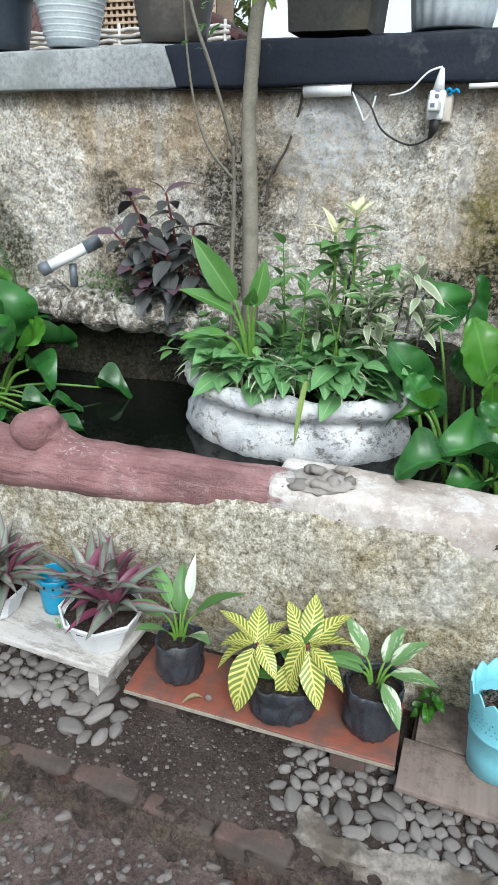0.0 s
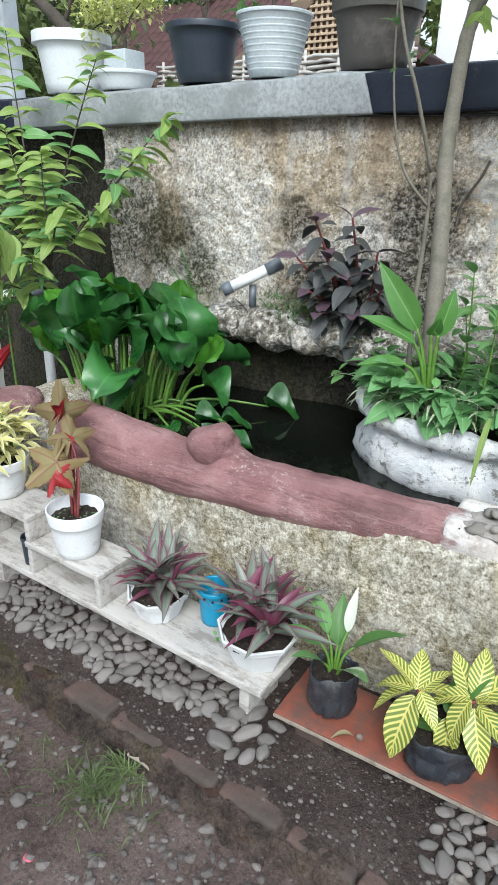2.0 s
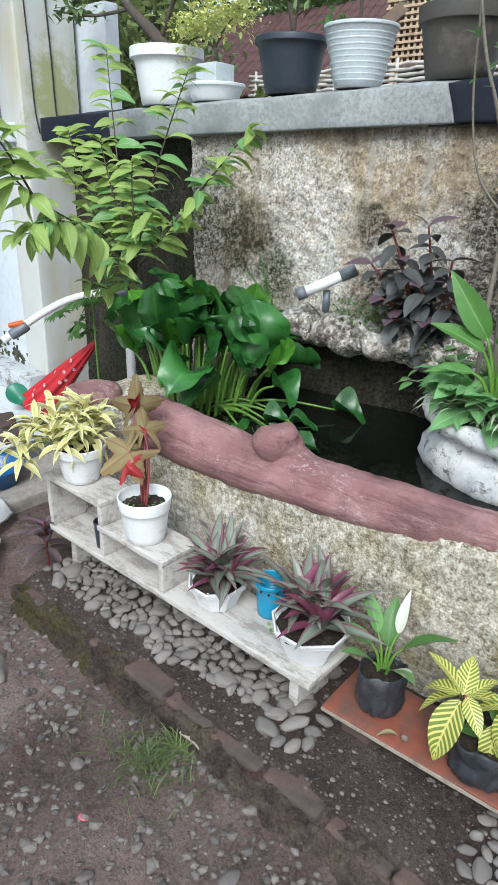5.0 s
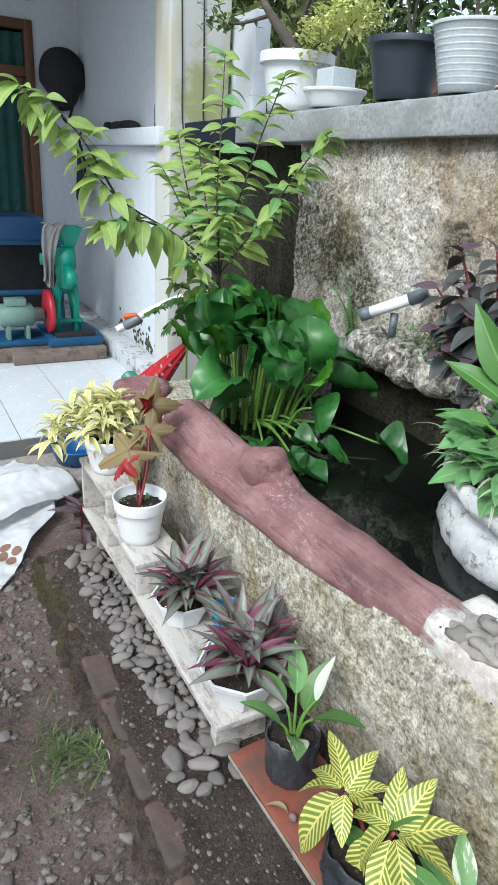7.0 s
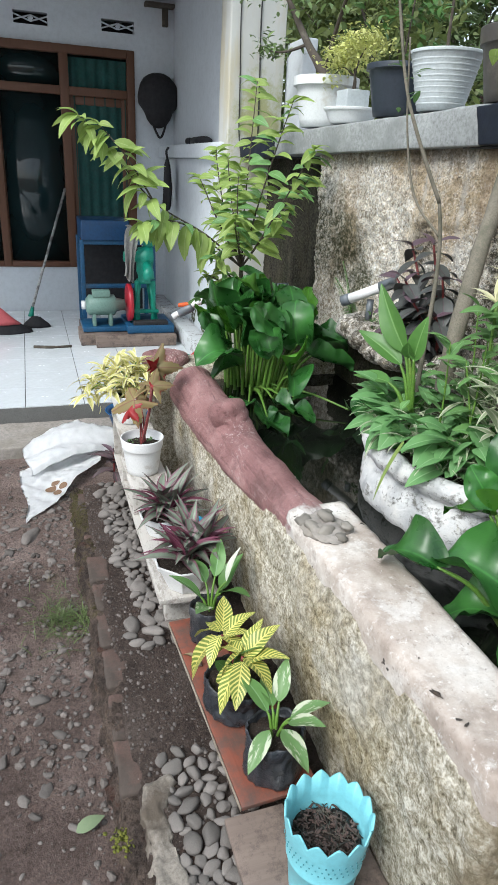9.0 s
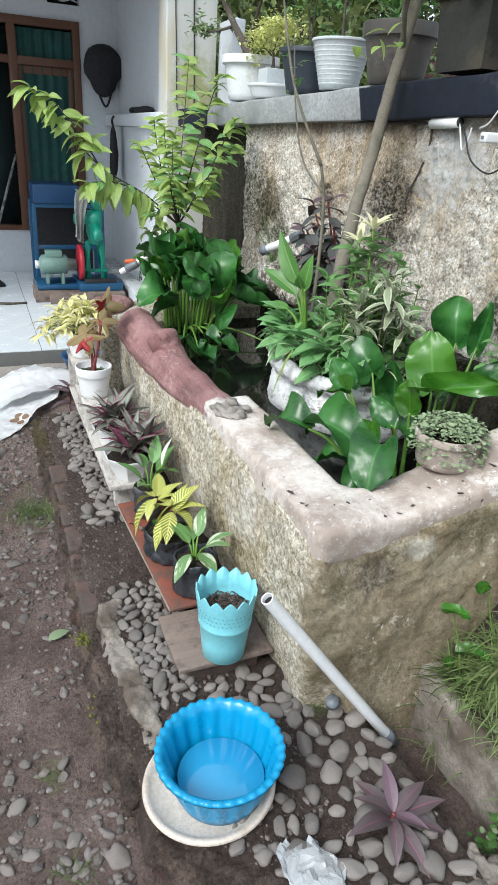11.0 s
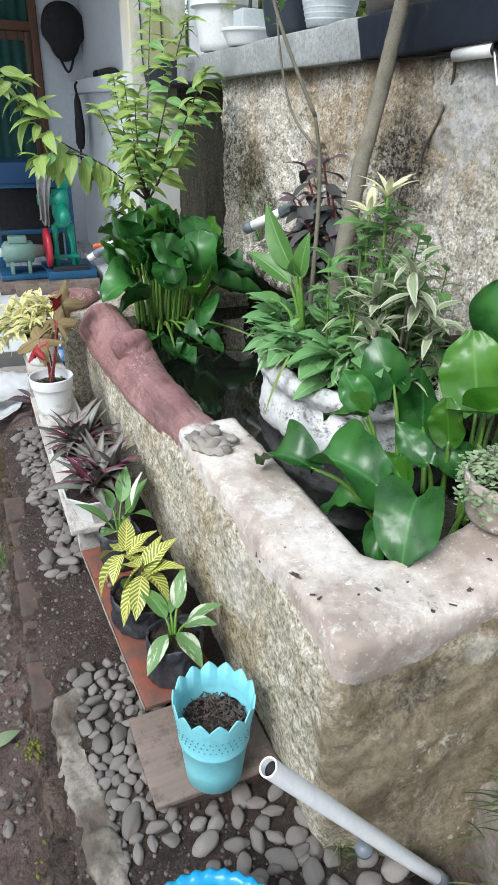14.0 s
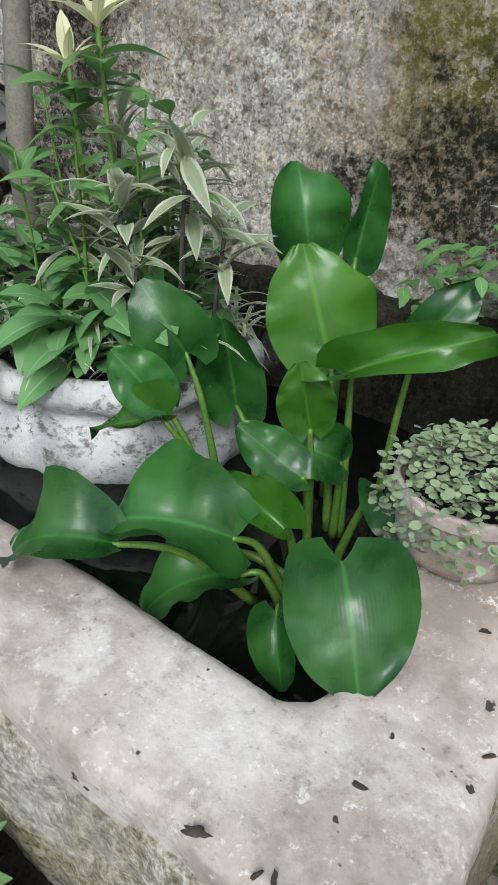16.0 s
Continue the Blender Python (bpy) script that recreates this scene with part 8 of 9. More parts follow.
def fern(name, base, tips, label, length=0.2, material=None):
    """Fronds with paired leaflets."""
    ob = thing(name, base, label, "fern")
    rows = []
    for t in tips:
        b, e = Vector(base), Vector(t)
        mid = b.lerp(e, 0.5) + Vector((0, 0, 0.25 * (e - b).length * 0.4))
        line = glide([b, mid, e], 14)
        part("frond", tube(line, 0.0018, 5), M_stemgreen, ob)
        for k in range(3, len(line) - 1):
            d = line[k + 1] - line[k - 1]
            yaw = math.degrees(math.atan2(-d.x, d.y))
            for s in (-1, 1):
                rows.append(aim(line[k], yaw + s * 78, 10, 0, (1 - 0.6 * k / len(line))))
    many("leaflets", leaf_geo(length * 0.22, length * 0.06, "lance", 0.1, 0.3, nl=3, half=1), rows, material or L_mid, ob)
    return ob


fern("wall_fern", (-2.26, 2.55, 0.86), [(-2.3, 2.47, 1.2), (-2.36, 2.46, 1.1), (-2.19, 2.46, 1.02), (-2.14, 2.48, 0.93)], "green fern growing from the mossy wall", 0.3, L_green)

# ---- tall shrub by the column ----
SH = leaf_geo(0.128, 0.05, "ovate", 0.2, 1.0, nl=7, half=2, wave=0.02)
goose = thing("tall_shrub", (-2.75, 2.05, 0.6), "tall shrub with rows of lime green leaves by the porch", "shrub")
rows_l, rows_m = [], []


def leafy_branch(points, n, size=1.0, lit=0.6, r=0.006, plane=60.0, droop=0.0):
    """A branch with its leaves in two close rows."""
    line = glide(points, 8)
    part("branch", tube(line, taper(points, r, r * 0.35, 8), 7), M_barkdark, goose)
    for k in range(n):
        f = 0.2 + 0.8 * k / (n - 1)
        i = min(int(f * (len(line) - 1)), len(line) - 2)
        p, d = line[i].lerp(line[i + 1], f * (len(line) - 1) - i), (line[i + 1] - line[i]).normalized()
        yaw = math.degrees(math.atan2(-d.x, d.y))
        up = abs(d.z) > 0.72
        for s in (-1, 1):
            if R.random() < 0.1:
                continue
            y = (plane + s * 90 + R.uniform(-48, 48)) if up else yaw + s * R.uniform(30, 85) + R.uniform(-1, 1) * droop
            m = aim(p, y, (R.uniform(-8, 42) if up else R.uniform(-25, 20)) - droop * R.uniform(-0.3, 1.4), -s * R.uniform(5, 55) if up else R.uniform(-35, 35), size * R.uniform(0.65, 1.2) * (1.12 - 0.3 * f))
            # Lit leaves take the brighter lime colour; their share rises towards the tip.
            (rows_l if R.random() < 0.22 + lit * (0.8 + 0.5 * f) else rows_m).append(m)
    d = (line[-1] - line[-3]).normalized()
    for s in (-25, 20):
        rows_l.append(aim(line[-1], math.degrees(math.atan2(-d.x, d.y)) + s, 30, 0, size * 0.7))


root = (-2.75, 2.03, 0.62)
hub = (-2.73, 2.02, 1.1)
part("trunk", tube(glide([root, (-2.77, 2.03, 0.85), hub], 6), 0.013, 9), M_barkdark, goose)
leafy_branch([hub, (-2.85, 2.06, 1.4), (-2.97, 2.12, 1.75), (-3.08, 2.18, 2.12)], 25, 1.15, 0.5, plane=50)
leafy_branch([hub, (-2.95, 1.98, 1.35), (-3.05, 1.95, 1.6), (-3.12, 1.95, 1.74)], 17, 1.0, 0.7, plane=50)
leafy_branch([hub, (-2.7, 2.08, 1.4), (-2.6, 2.15, 1.75), (-2.52, 2.2, 1.98)], 22, 1.1, 0.55, plane=50)
leafy_branch([hub, (-2.78, 1.98, 1.35), (-2.83, 1.96, 1.55), (-2.86, 1.95, 1.7)], 16, 1.05, 0.6, plane=50)
leafy_branch([hub, (-2.66, 1.97, 1.3), (-2.64, 1.95, 1.48), (-2.63, 1.95, 1.6)], 14, 1.0, 0.5, plane=50)
leafy_branch([hub, (-2.55, 2.08, 1.3), (-2.3, 2.13, 1.55), (-2.1, 2.16, 1.74)], 20, 1.1, 0.5)
leafy_branch([hub, (-2.58, 2.12, 1.32), (-2.42, 2.2, 1.5), (-2.34, 2.24, 1.6)], 13, 1.0, 0.2)
leafy_branch([hub, (-2.72, 1.8, 1.28), (-2.74, 1.5, 1.45), (-2.78, 1.28, 1.7), (-2.8, 1.12, 1.86)], 24, 1.4, 0.75, droop=38)
leafy_branch([(-2.74, 1.5, 1.45), (-2.72, 1.36, 1.66), (-2.76, 1.22, 1.82)], 12, 1.3, 0.9, droop=30)
leafy_branch([(-2.73, 1.7, 1.33), (-2.68, 1.55, 1.36), (-2.66, 1.42, 1.34)], 8, 1.35, 0.6, droop=45)
leafy_branch([hub, (-2.78, 1.8, 1.25), (-2.85, 1.62, 1.3), (-2.9, 1.5, 1.28)], 9, 1.3, 0.4, droop=40)
leafy_branch([hub, (-2.6, 1.95, 1.25), (-2.5, 1.9, 1.36), (-2.42, 1.88, 1.4)], 13, 1.0, 0.6)
leafy_branch([hub, (-2.85, 1.9, 1.35), (-2.95, 1.85, 1.5), (-3.0, 1.82, 1.58)], 14, 1.0, 0.8)
leafy_branch([hub, (-2.88, 2.0, 1.22), (-2.98, 1.96, 1.3), (-3.06, 1.92, 1.33)], 11, 1.0, 0.7)
leafy_branch([(-2.76, 2.03, 0.95), (-2.68, 1.9, 1.1), (-2.6, 1.82, 1.18)], 10, 1.0, 0.4)
leafy_branch([(-2.76, 2.03, 0.9), (-2.8, 1.92, 1.0), (-2.86, 1.84, 1.04)], 9, 1.0, 0.4)
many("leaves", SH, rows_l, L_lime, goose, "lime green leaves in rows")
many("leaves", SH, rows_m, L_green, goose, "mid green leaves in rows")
papaya = thing("papaya_seedling", (-3.1, 2.02, 0.55), "papaya seedling with deeply cut green leaves", "seedling")
part("stalk", tube(glide([(-3.08, 2.03, -0.15), (-3.1, 2.02, 0.5), (-3.12, 2.03, 0.9)], 5), 0.006, 8), M_stemgreen, papaya)
LOBE = leaf_geo(0.1, 0.034, "lance", 0.1, 0.5, nl=6, half=1)
for hub_at, yaw0, tilt, size in (((-3.17, 2.0, 0.9), 150, -12, 1.0), ((-3.16, 1.96, 0.78), 165, -40, 0.95), ((-3.24, 1.9, 0.84), 140, -20, 0.9), ((-3.1, 2.1, 0.97), -10, 20, 0.9), ((-3.04, 1.98, 0.93), -120, 5, 0.85), ((-3.2, 2.05, 0.72), 110, -25, 0.8)):
    h = Vector(hub_at)
    part("petiole", tube(glide([(-3.12, 2.02, 0.85), (h + Vector((-3.12, 2.02, 0.9))) / 2 + Vector((0, 0, 0.02)), h], 4), 0.003, 6), M_stemgreen, papaya)
    rows = []
    for k in range(7):
        turn = yaw0 + (k - 3) * 46
        long = size * (1.25 - 0.1 * abs(k - 3))
        pitch = tilt * math.cos(radians((k - 3) * 46)) - 8
        rows.append(aim(h, turn, pitch, 0, long))
        d = Matrix.Rotation(radians(turn), 3, "Z") @ (Matrix.Rotation(radians(pitch), 3, "X") @ Vector((0, 0.1 * long, 0)))
        for s in (-1, 1):
            rows.append(aim(h + d * 0.5, turn + s * 42, pitch - 4, 0, long * 0.52))
            rows.append(aim(h + d * 0.72, turn + s * 36, pitch - 6, 0, long * 0.36))
    many("leaf", LOBE, rows, L_mid, papaya, kind="")

# ---- pots on the pond's side wall ----
moss_pot = round_pot("moss_pot", (0.275, 2.04, 0.758), 0.09, 0.103, 0.11, M_rim, "round cement pot overgrown with small sage green leaves", sides=0)
mp = []
for i in range(1300):
    a, q = R.uniform(0, 6.283), math.sqrt(R.random())
    rim = q > 0.8
    mp.append(aim((0.275 + 0.125 * q * math.cos(a), 2.04 + 0.125 * q * math.sin(a), 0.768 + (R.uniform(0.02, 0.12) if rim else 0.09 + 0.04 * (1 - q) + R.uniform(0, 0.03))), R.uniform(0, 360), R.uniform(-30, 40), R.uniform(-20, 20), R.uniform(0.6, 1.2)))
many("creeper", leaf_geo(0.013, 0.012, "round", 0.1, 0.4, nl=4, half=1), mp, L_sage, moss_pot, "small round sage leaves")
twg = bmesh.new()
for i in range(50):
    p = Vector((0.275 + R.uniform(-0.06, 0.06), 2.04 + R.uniform(-0.06, 0.06), 0.873 + R.uniform(0, 0.03)))
    merge(twg, tube([p, p + Vector((R.uniform(-0.04, 0.04), R.uniform(-0.04, 0.04), R.uniform(-0.01, 0.02)))], 0.0011, 4))
part("twig_tangle", twg, M_barkdark, moss_pot, "thin reddish twigs")
round_pot("flower_pot", (0.312, 2.335, 0.845), 0.062, 0.085, 0.13, M_brownpot, "empty faded brown plastic pot on the pond wall", "pot", depth=0.06, lip_h=0.04)
white_pot = round_pot("potted_aglaonema", (0.21, 2.565, 0.878), 0.056, 0.082, 0.165, M_whitepot, "pale-leaved plant in a ribbed white pot", lip_h=0.02)
for yaw, pitch, h, key in ((70, 20, 0.07, "w"), (-60, 35, 0.09, "p"), (-100, 5, 0.06, "p"), (20, 50, 0.05, "v"), (160, 10, 0.05, "p"), (120, 30, 0.06, "w")):
    b = Vector((0.21, 2.565, 1.018))
    d = Matrix.Rotation(radians(yaw), 3, "Z") @ Vector((0, 0.05, 0))
    stem(white_pot, [b, b + d * 0.5 + Vector((0, 0, h * 0.7)), b + d + Vector((0, 0, h))], 0.003, M_stemgreen)
    put_leaf(white_pot, ag[key], aim(b + d + Vector((0, 0, h)), yaw, pitch, 0, 0.7))
weed_side = thing("side_weeds", (0.08, 2.42, 0.9), "small leafy weed with a red flower behind the pond plants", "weeds")
many("foliage", leaf_geo(0.05, 0.026, "ovate", 0.2, 0.5, nl=5, half=1), [aim((0.08 + R.gauss(0, 0.05), 2.4 + R.gauss(0, 0.04), 1.0 + R.gauss(0, 0.05)), R.uniform(0, 360), R.uniform(-30, 40), 0, R.uniform(0.6, 1.1)) for _ in range(60)], L_green, weed_side)
part("flower", boulder(0.01, 1.0, (1, 1, 1), 2, 0.3), M_redwheel, weed_side, "small red flower", pose(0.17, 2.4, 1.02))

# ---- plants in the soil ----
ti = leaf_mesh("ti_leaf", L_purple_lit, 0.14, 0.04, "lance", 0.3, 0.6, nl=8, half=2)
ti_d = leaf_mesh("ti_leaf_dark", L_dusky, 0.17, 0.052, "lance", 0.3, 0.8, nl=8, half=2)
for base, n, h, label in (((0.85, 1.605, -0.0), 12, 0.05, "purple rosette plant among the river stones"), ((-2.42, 1.2, -0.1), 16, 0.22, "dark purple plant at the end of the shelf")):
    tp = thing("ti_plant", base, label, "plant")
    stem(tp, [Vector(base) - Vector((0, 0, 0.03)), Vector(base) + Vector((0, 0, h / 2)), Vector(base) + Vector((0, 0, h))], 0.006, M_stemred)
    for i in range(n):
        z = h * (0.3 + 0.7 * i / n)
        put_leaf(tp, ti if i > n * 0.8 else ti_d, aim(Vector(base) + Vector((0, 0, z)), i * 137.5, R.uniform(-20, 30) + 35 * (i / n), 0, R.uniform(0.75, 1.05)))
agl = thing("aglaonema", (0.72, 2.3, 0.03), "aglaonema with pale patterned leaves on the soil bank", "plant")
part("cane", tube(glide([(0.83, 2.26, 0.03), (0.88, 2.24, 0.25), (0.97, 2.22, 0.5), (1.0, 2.2, 0.7)], 5), 0.038, 14), M_cane, agl, "thick pale green cane")
for base, tip, width, face, key in (((0.86, 2.12, 0.68), (0.745, 2.1, 0.97), 0.15, (0.5, -0.8, 0.2), "p"), ((0.82, 2.12, 0.68), (0.585, 2.08, 0.7), 0.13, (0.2, -0.5, 0.8), "g"), ((0.84, 2.12, 0.68), (0.61, 2.08, 0.53), 0.1, (-0.2, -0.5, 0.8), "p"), ((0.83, 2.16, 0.62), (0.6, 2.14, 0.46), 0.11, (-0.2, -0.5, 0.8), "g"), ((0.8, 2.12, 0.55), (0.615, 2.09, 0.36), 0.1, (-0.3, -0.5, 0.8), "p"), ((0.9, 2.2, 0.6), (1.08, 2.1, 0.7), 0.13, (0.2, -0.5, 0.8), "p"), ((0.9, 2.18, 0.5), (1.05, 2.02, 0.5), 0.12, (0.2, -0.4, 0.9), "g")):
    blade(agl, ag[key], base, tip, width, face, (0.9, 2.23, 0.3), 0.007)
agl.location += Vector((0.06, 0.06, 0.0))
gotu = thing("pennywort", (0.52, 2.0, 0.05), "round-leaved pennywort by the pond's side wall", "plant")
for x, y, z, s in ((0.55, 1.95, 0.4, 1.15), (0.56, 2.06, 0.455, 0.95), (0.56, 2.14, 0.51, 1.15), (0.57, 2.03, 0.235, 1.15), (0.6, 2.05, 0.25, 0.85), (0.56, 2.0, 0.19, 0.6), (0.62, 2.0, 0.17, 0.6)):
    stem(gotu, [(x + 0.04, y + 0.06, bank_height(x + 0.04, y + 0.06) - 0.01), (x + 0.02, y + 0.03, z * 0.7), (x, y, z)], 0.002, M_stemgreen)
    put_leaf(gotu, hy_lit, aim((x, y - 0.03, z), R.uniform(-40, 40), R.uniform(20, 60), 0, 0.32 * s))


def bank_z(x, y):
    return bank_height(x, y) + 0.005


cover = []
for i in range(4600):
    x, y = R.uniform(0.62, 1.7), R.uniform(1.95, 2.6)
    if x < 0.95 - 0.2 * R.random() + 0.3 * (y - 2.0) and R.random() < 0.85:
        continue
    if (x - 0.62) * 0.6 + (2.6 - y) * 0.2 < 0.12 * R.random() + 0.06:
        continue
    cover.append(aim((x, y, bank_z(x, y) + R.uniform(0.0, 0.05)), R.uniform(0, 360), R.uniform(-20, 45), R.uniform(-20, 20), R.uniform(0.6, 1.3)))
for i in range(160):
    t = R.random()
    cover.append(aim((0.9 + 0.25 * t + R.uniform(-0.03, 0.03), 1.9 + R.uniform(-0.03, 0.06), -0.1 + R.uniform(-0.06, 0.1)), R.uniform(0, 360), R.uniform(-30, 30), 0, R.uniform(0.7, 1.3)))
creep = thing("creeping_plants", (1.1, 2.2, 0.0), "dense creeping plants with small round leaves", "ground cover", kind="stuff")
many("foliage", leaf_geo(0.024, 0.021, "round", 0.1, 0.4, nl=4, half=1), cover[::2], L_mid, creep)
many("foliage", leaf_geo(0.02, 0.017, "round", 0.1, 0.4, nl=4, half=1), cover[1::2], L_sage, creep)
BLADE = leaf_geo(0.11, 0.004, "strap", 0.2, 1.2, nl=5, half=1)


def tuft(name, cx, cy, rx, ry, n, zf, label, material, size=1.0):
    ob = thing(name, (cx, cy, zf(cx, cy)), label, "grass", kind="stuff")
    rows = []
    for i in range(n):
        a, q = R.uniform(0, 6.283), abs(R.gauss(0, 0.5))
        x, y = cx + rx * q * math.cos(a), cy + ry * q * math.sin(a)
        rows.append(aim((x, y, zf(x, y) - 0.004), R.uniform(0, 360), R.uniform(15, 80), 0, size * R.uniform(0.4, 1.1)))
    many("blades", BLADE, rows, material, ob)


tuft("grass_tuft", -1.3, 0.84, 0.24, 0.15, 420, yard_height, "tuft of fine green grass in the yard", L_grass, 0.8)
tuft("grass_tuft", -1.25, 0.93, 0.1, 0.05, 140, yard_height, "fine green grass at the kerb", L_grass, 1.0)
tuft("grass_tuft", -1.62, 0.8, 0.12, 0.08, 60, yard_height, "sparse short grass in the yard", L_dry, 0.4)
tuft("grass_tuft", 0.72, 2.1, 0.24, 0.16, 900, bank_z, "fine grass and dry straw beside the pond", L_grass, 1.3)
tuft("dry_grass", 0.72, 2.25, 0.14, 0.14, 260, bank_z, "dry brown straw on the soil bank", L_dry, 1.3)
tuft("grass_tuft", 0.63, 2.08, 0.07, 0.16, 520, bank_z, "long fine grass along the pond's end wall", L_grass, 1.45)
tuft("grass_tuft", 0.57, 2.0, 0.05, 0.06, 220, bank_z, "fine grass against the pond wall", L_grass, 1.4)
tuft("grass_tuft", 0.42, 1.6, 0.05, 0.04, 60, bed_height, "small grass tuft at the wall's foot", L_grass, 0.6)
tuft("grass_tuft", 0.28, 0.78, 0.08, 0.07, 70, yard_height, "sparse grass by the kerb", L_grass, 0.5)
tuft("grass_tuft", 0.6, 0.8, 0.08, 0.07, 50, yard_height, "sparse grass by the bed", L_grass, 0.7)
tuft("grass_tuft", 0.95, 1.2, 0.08, 0.06, 40, yard_height, "sparse grass at the end of the bed", L_grass, 0.6)
sprout = thing("seedling", (-0.06, 1.5, -0.03), "small round-leaved seedling at the wall's foot", "plant")
for i in range(9):
    put_leaf(sprout, hy_lit, aim((-0.06 + R.uniform(-0.03, 0.03), 1.49 + R.uniform(-0.02, 0.02), 0.02 + 0.012 * i), i * 137, R.uniform(-10, 40), 0, 0.22))
dry_leaf = thing("fallen_leaf", (-0.7, 1.26, 0.06), "curled dry leaf lying on the red board", "leaf")
put_leaf(dry_leaf, leaf_mesh("dry_leaf", L_dry, 0.07, 0.026, "lance", 0.8, 0.8, nl=6, half=2), aim((-0.68, 1.27, 0.068), 120, 8, 20))
snail = thing("snail_shell", (-0.665, 1.275, 0.06), "small brown snail shell on the red board", "shell")
part("shell", boulder(0.012, 4.0, (1.0, 0.9, 0.8), 2, 0.15), M_brownwood, snail, "", pose(-0.662, 1.275, 0.07))
fallen = thing("fallen_leaf", (-0.32, 0.86, -0.15), "pale green fallen leaf lying at the kerb", "leaf")
put_leaf(fallen, leaf_mesh("fallen_blade", L_sage, 0.15, 0.07, "ovate", 0.2, 0.6, nl=8, half=2), aim((-0.3, 0.83, yard_height(-0.3, 0.85) + 0.02), 20, 12, 10, 0.6))

# ---- shrubs in the coping pots ----
def pot_shrub(parent, base, stems, material, geo, n, spreadxy, bark=M_barkdark):
    rows = []
    for pts, r in stems:
        line = [Vector(base) + Vector(p) for p in pts]
        part("stem", tube(glide(line, 5), taper(line, r, r * 0.4), 8), bark, parent)
    for (x, y, z, s, k) in spreadxy:
        for i in range(int(n * k)):
            rows.append(aim(Vector(base) + Vector((x + R.gauss(0, s), y + R.gauss(0, s), z + R.gauss(0, s * 0.55))), R.uniform(0, 360), R.uniform(-50, 40), R.uniform(-30, 30), R.uniform(0.6, 1.3)))
    many("leaves", geo, rows, material, parent)


TINY = leaf_geo(0.028, 0.015, "ovate", 0.2, 0.4, nl=4, half=1)
MIDL = leaf_geo(0.06, 0.026, "ovate", 0.2, 0.5, nl=5, half=1)
pot_shrub(pot_d, Vector(PD) + Vector((0, 0, 0.17)), [([(0, 0, 0), (0.01, 0, 0.05), (-0.01, 0, 0.12)], 0.014), ([(0, 0, 0.08), (0.08, -0.02, 0.15), (0.15, -0.02, 0.2)], 0.006), ([(0, 0, 0.08), (-0.1, -0.03, 0.13), (-0.17, -0.05, 0.1)], 0.006)], L_bonsai, TINY, 420, [(0.0, 0, 0.22, 0.08, 1.3), (0.14, -0.01, 0.23, 0.07, 1.0), (-0.13, -0.03, 0.18, 0.06, 1.0), (-0.19, -0.06, 0.07, 0.04, 0.3)])
pot_shrub(pot_c, Vector(PC) + Vector((0, 0, 0.27)), [([(0, 0, 0), (-0.1, -0.02, 0.1), (-0.25, -0.04, 0.22), (-0.5, -0.1, 0.5)], 0.04), ([(-0.05, 0, 0.05), (0.15, 0, 0.35), (0.5, 0, 0.7)], 0.015), ([(-0.25, -0.04, 0.22), (-0.5, -0.12, 0.2), (-0.75, -0.2, 0.24)], 0.012)], L_forest, MIDL, 170, [(-0.45, -0.1, 0.55, 0.14, 0.8), (-0.6, -0.16, 0.24, 0.07, 0.5), (0.5, 0.1, 0.7, 0.2, 0.8), (-0.1, 0.1, 0.75, 0.25, 1.0), (0.25, 0, 0.45, 0.12, 0.5)])
pot_shrub(pot_b, Vector(PB) + Vector((0, 0, 0.2)), [([(0, 0, 0), (0.02, 0, 0.15), (0.06, 0, 0.4)], 0.008), ([(0.02, 0, 0), (-0.04, 0, 0.2), (-0.12, 0, 0.42)], 0.007)], L_mid, MIDL, 110, [(0.0, 0, 0.28, 0.1, 0.7), (0.05, 0, 0.45, 0.16, 1.2), (-0.15, 0, 0.48, 0.14, 1.0)])
pot_shrub(pot_a, Vector(PA) + Vector((0, 0, 0.215)), [([(0, 0, 0), (-0.01, 0, 0.15), (0.0, 0, 0.5)], 0.01)], L_green, MIDL, 60, [(0.0, 0, 0.5, 0.12, 1.0), (-0.12, -0.04, 0.07, 0.04, 0.4)])
pot_shrub(pot_e, Vector(PE) + Vector((0, 0, 0.24)), [([(0, 0, 0), (0.05, 0, 0.15), (0.05, 0, 0.35)], 0.01)], L_mid, MIDL, 100, [(-0.05, 0, 0.15, 0.1, 1.0), (0.05, 0, 0.35, 0.14, 1.0)])
pot_shrub(pot_g, Vector(PG) + Vector((0, 0, 0.28)), [([(0, 0, 0), (0.05, 0, 0.15), (0.15, 0, 0.3)], 0.008)], L_forest, MIDL, 130, [(0.05, -0.12, 0.02, 0.09, 1.2), (0.2, -0.1, 0.05, 0.1, 1.0), (0.1, 0, 0.2, 0.12, 1.0)])

# ---- beyond the wall ----
B = random.Random(5)


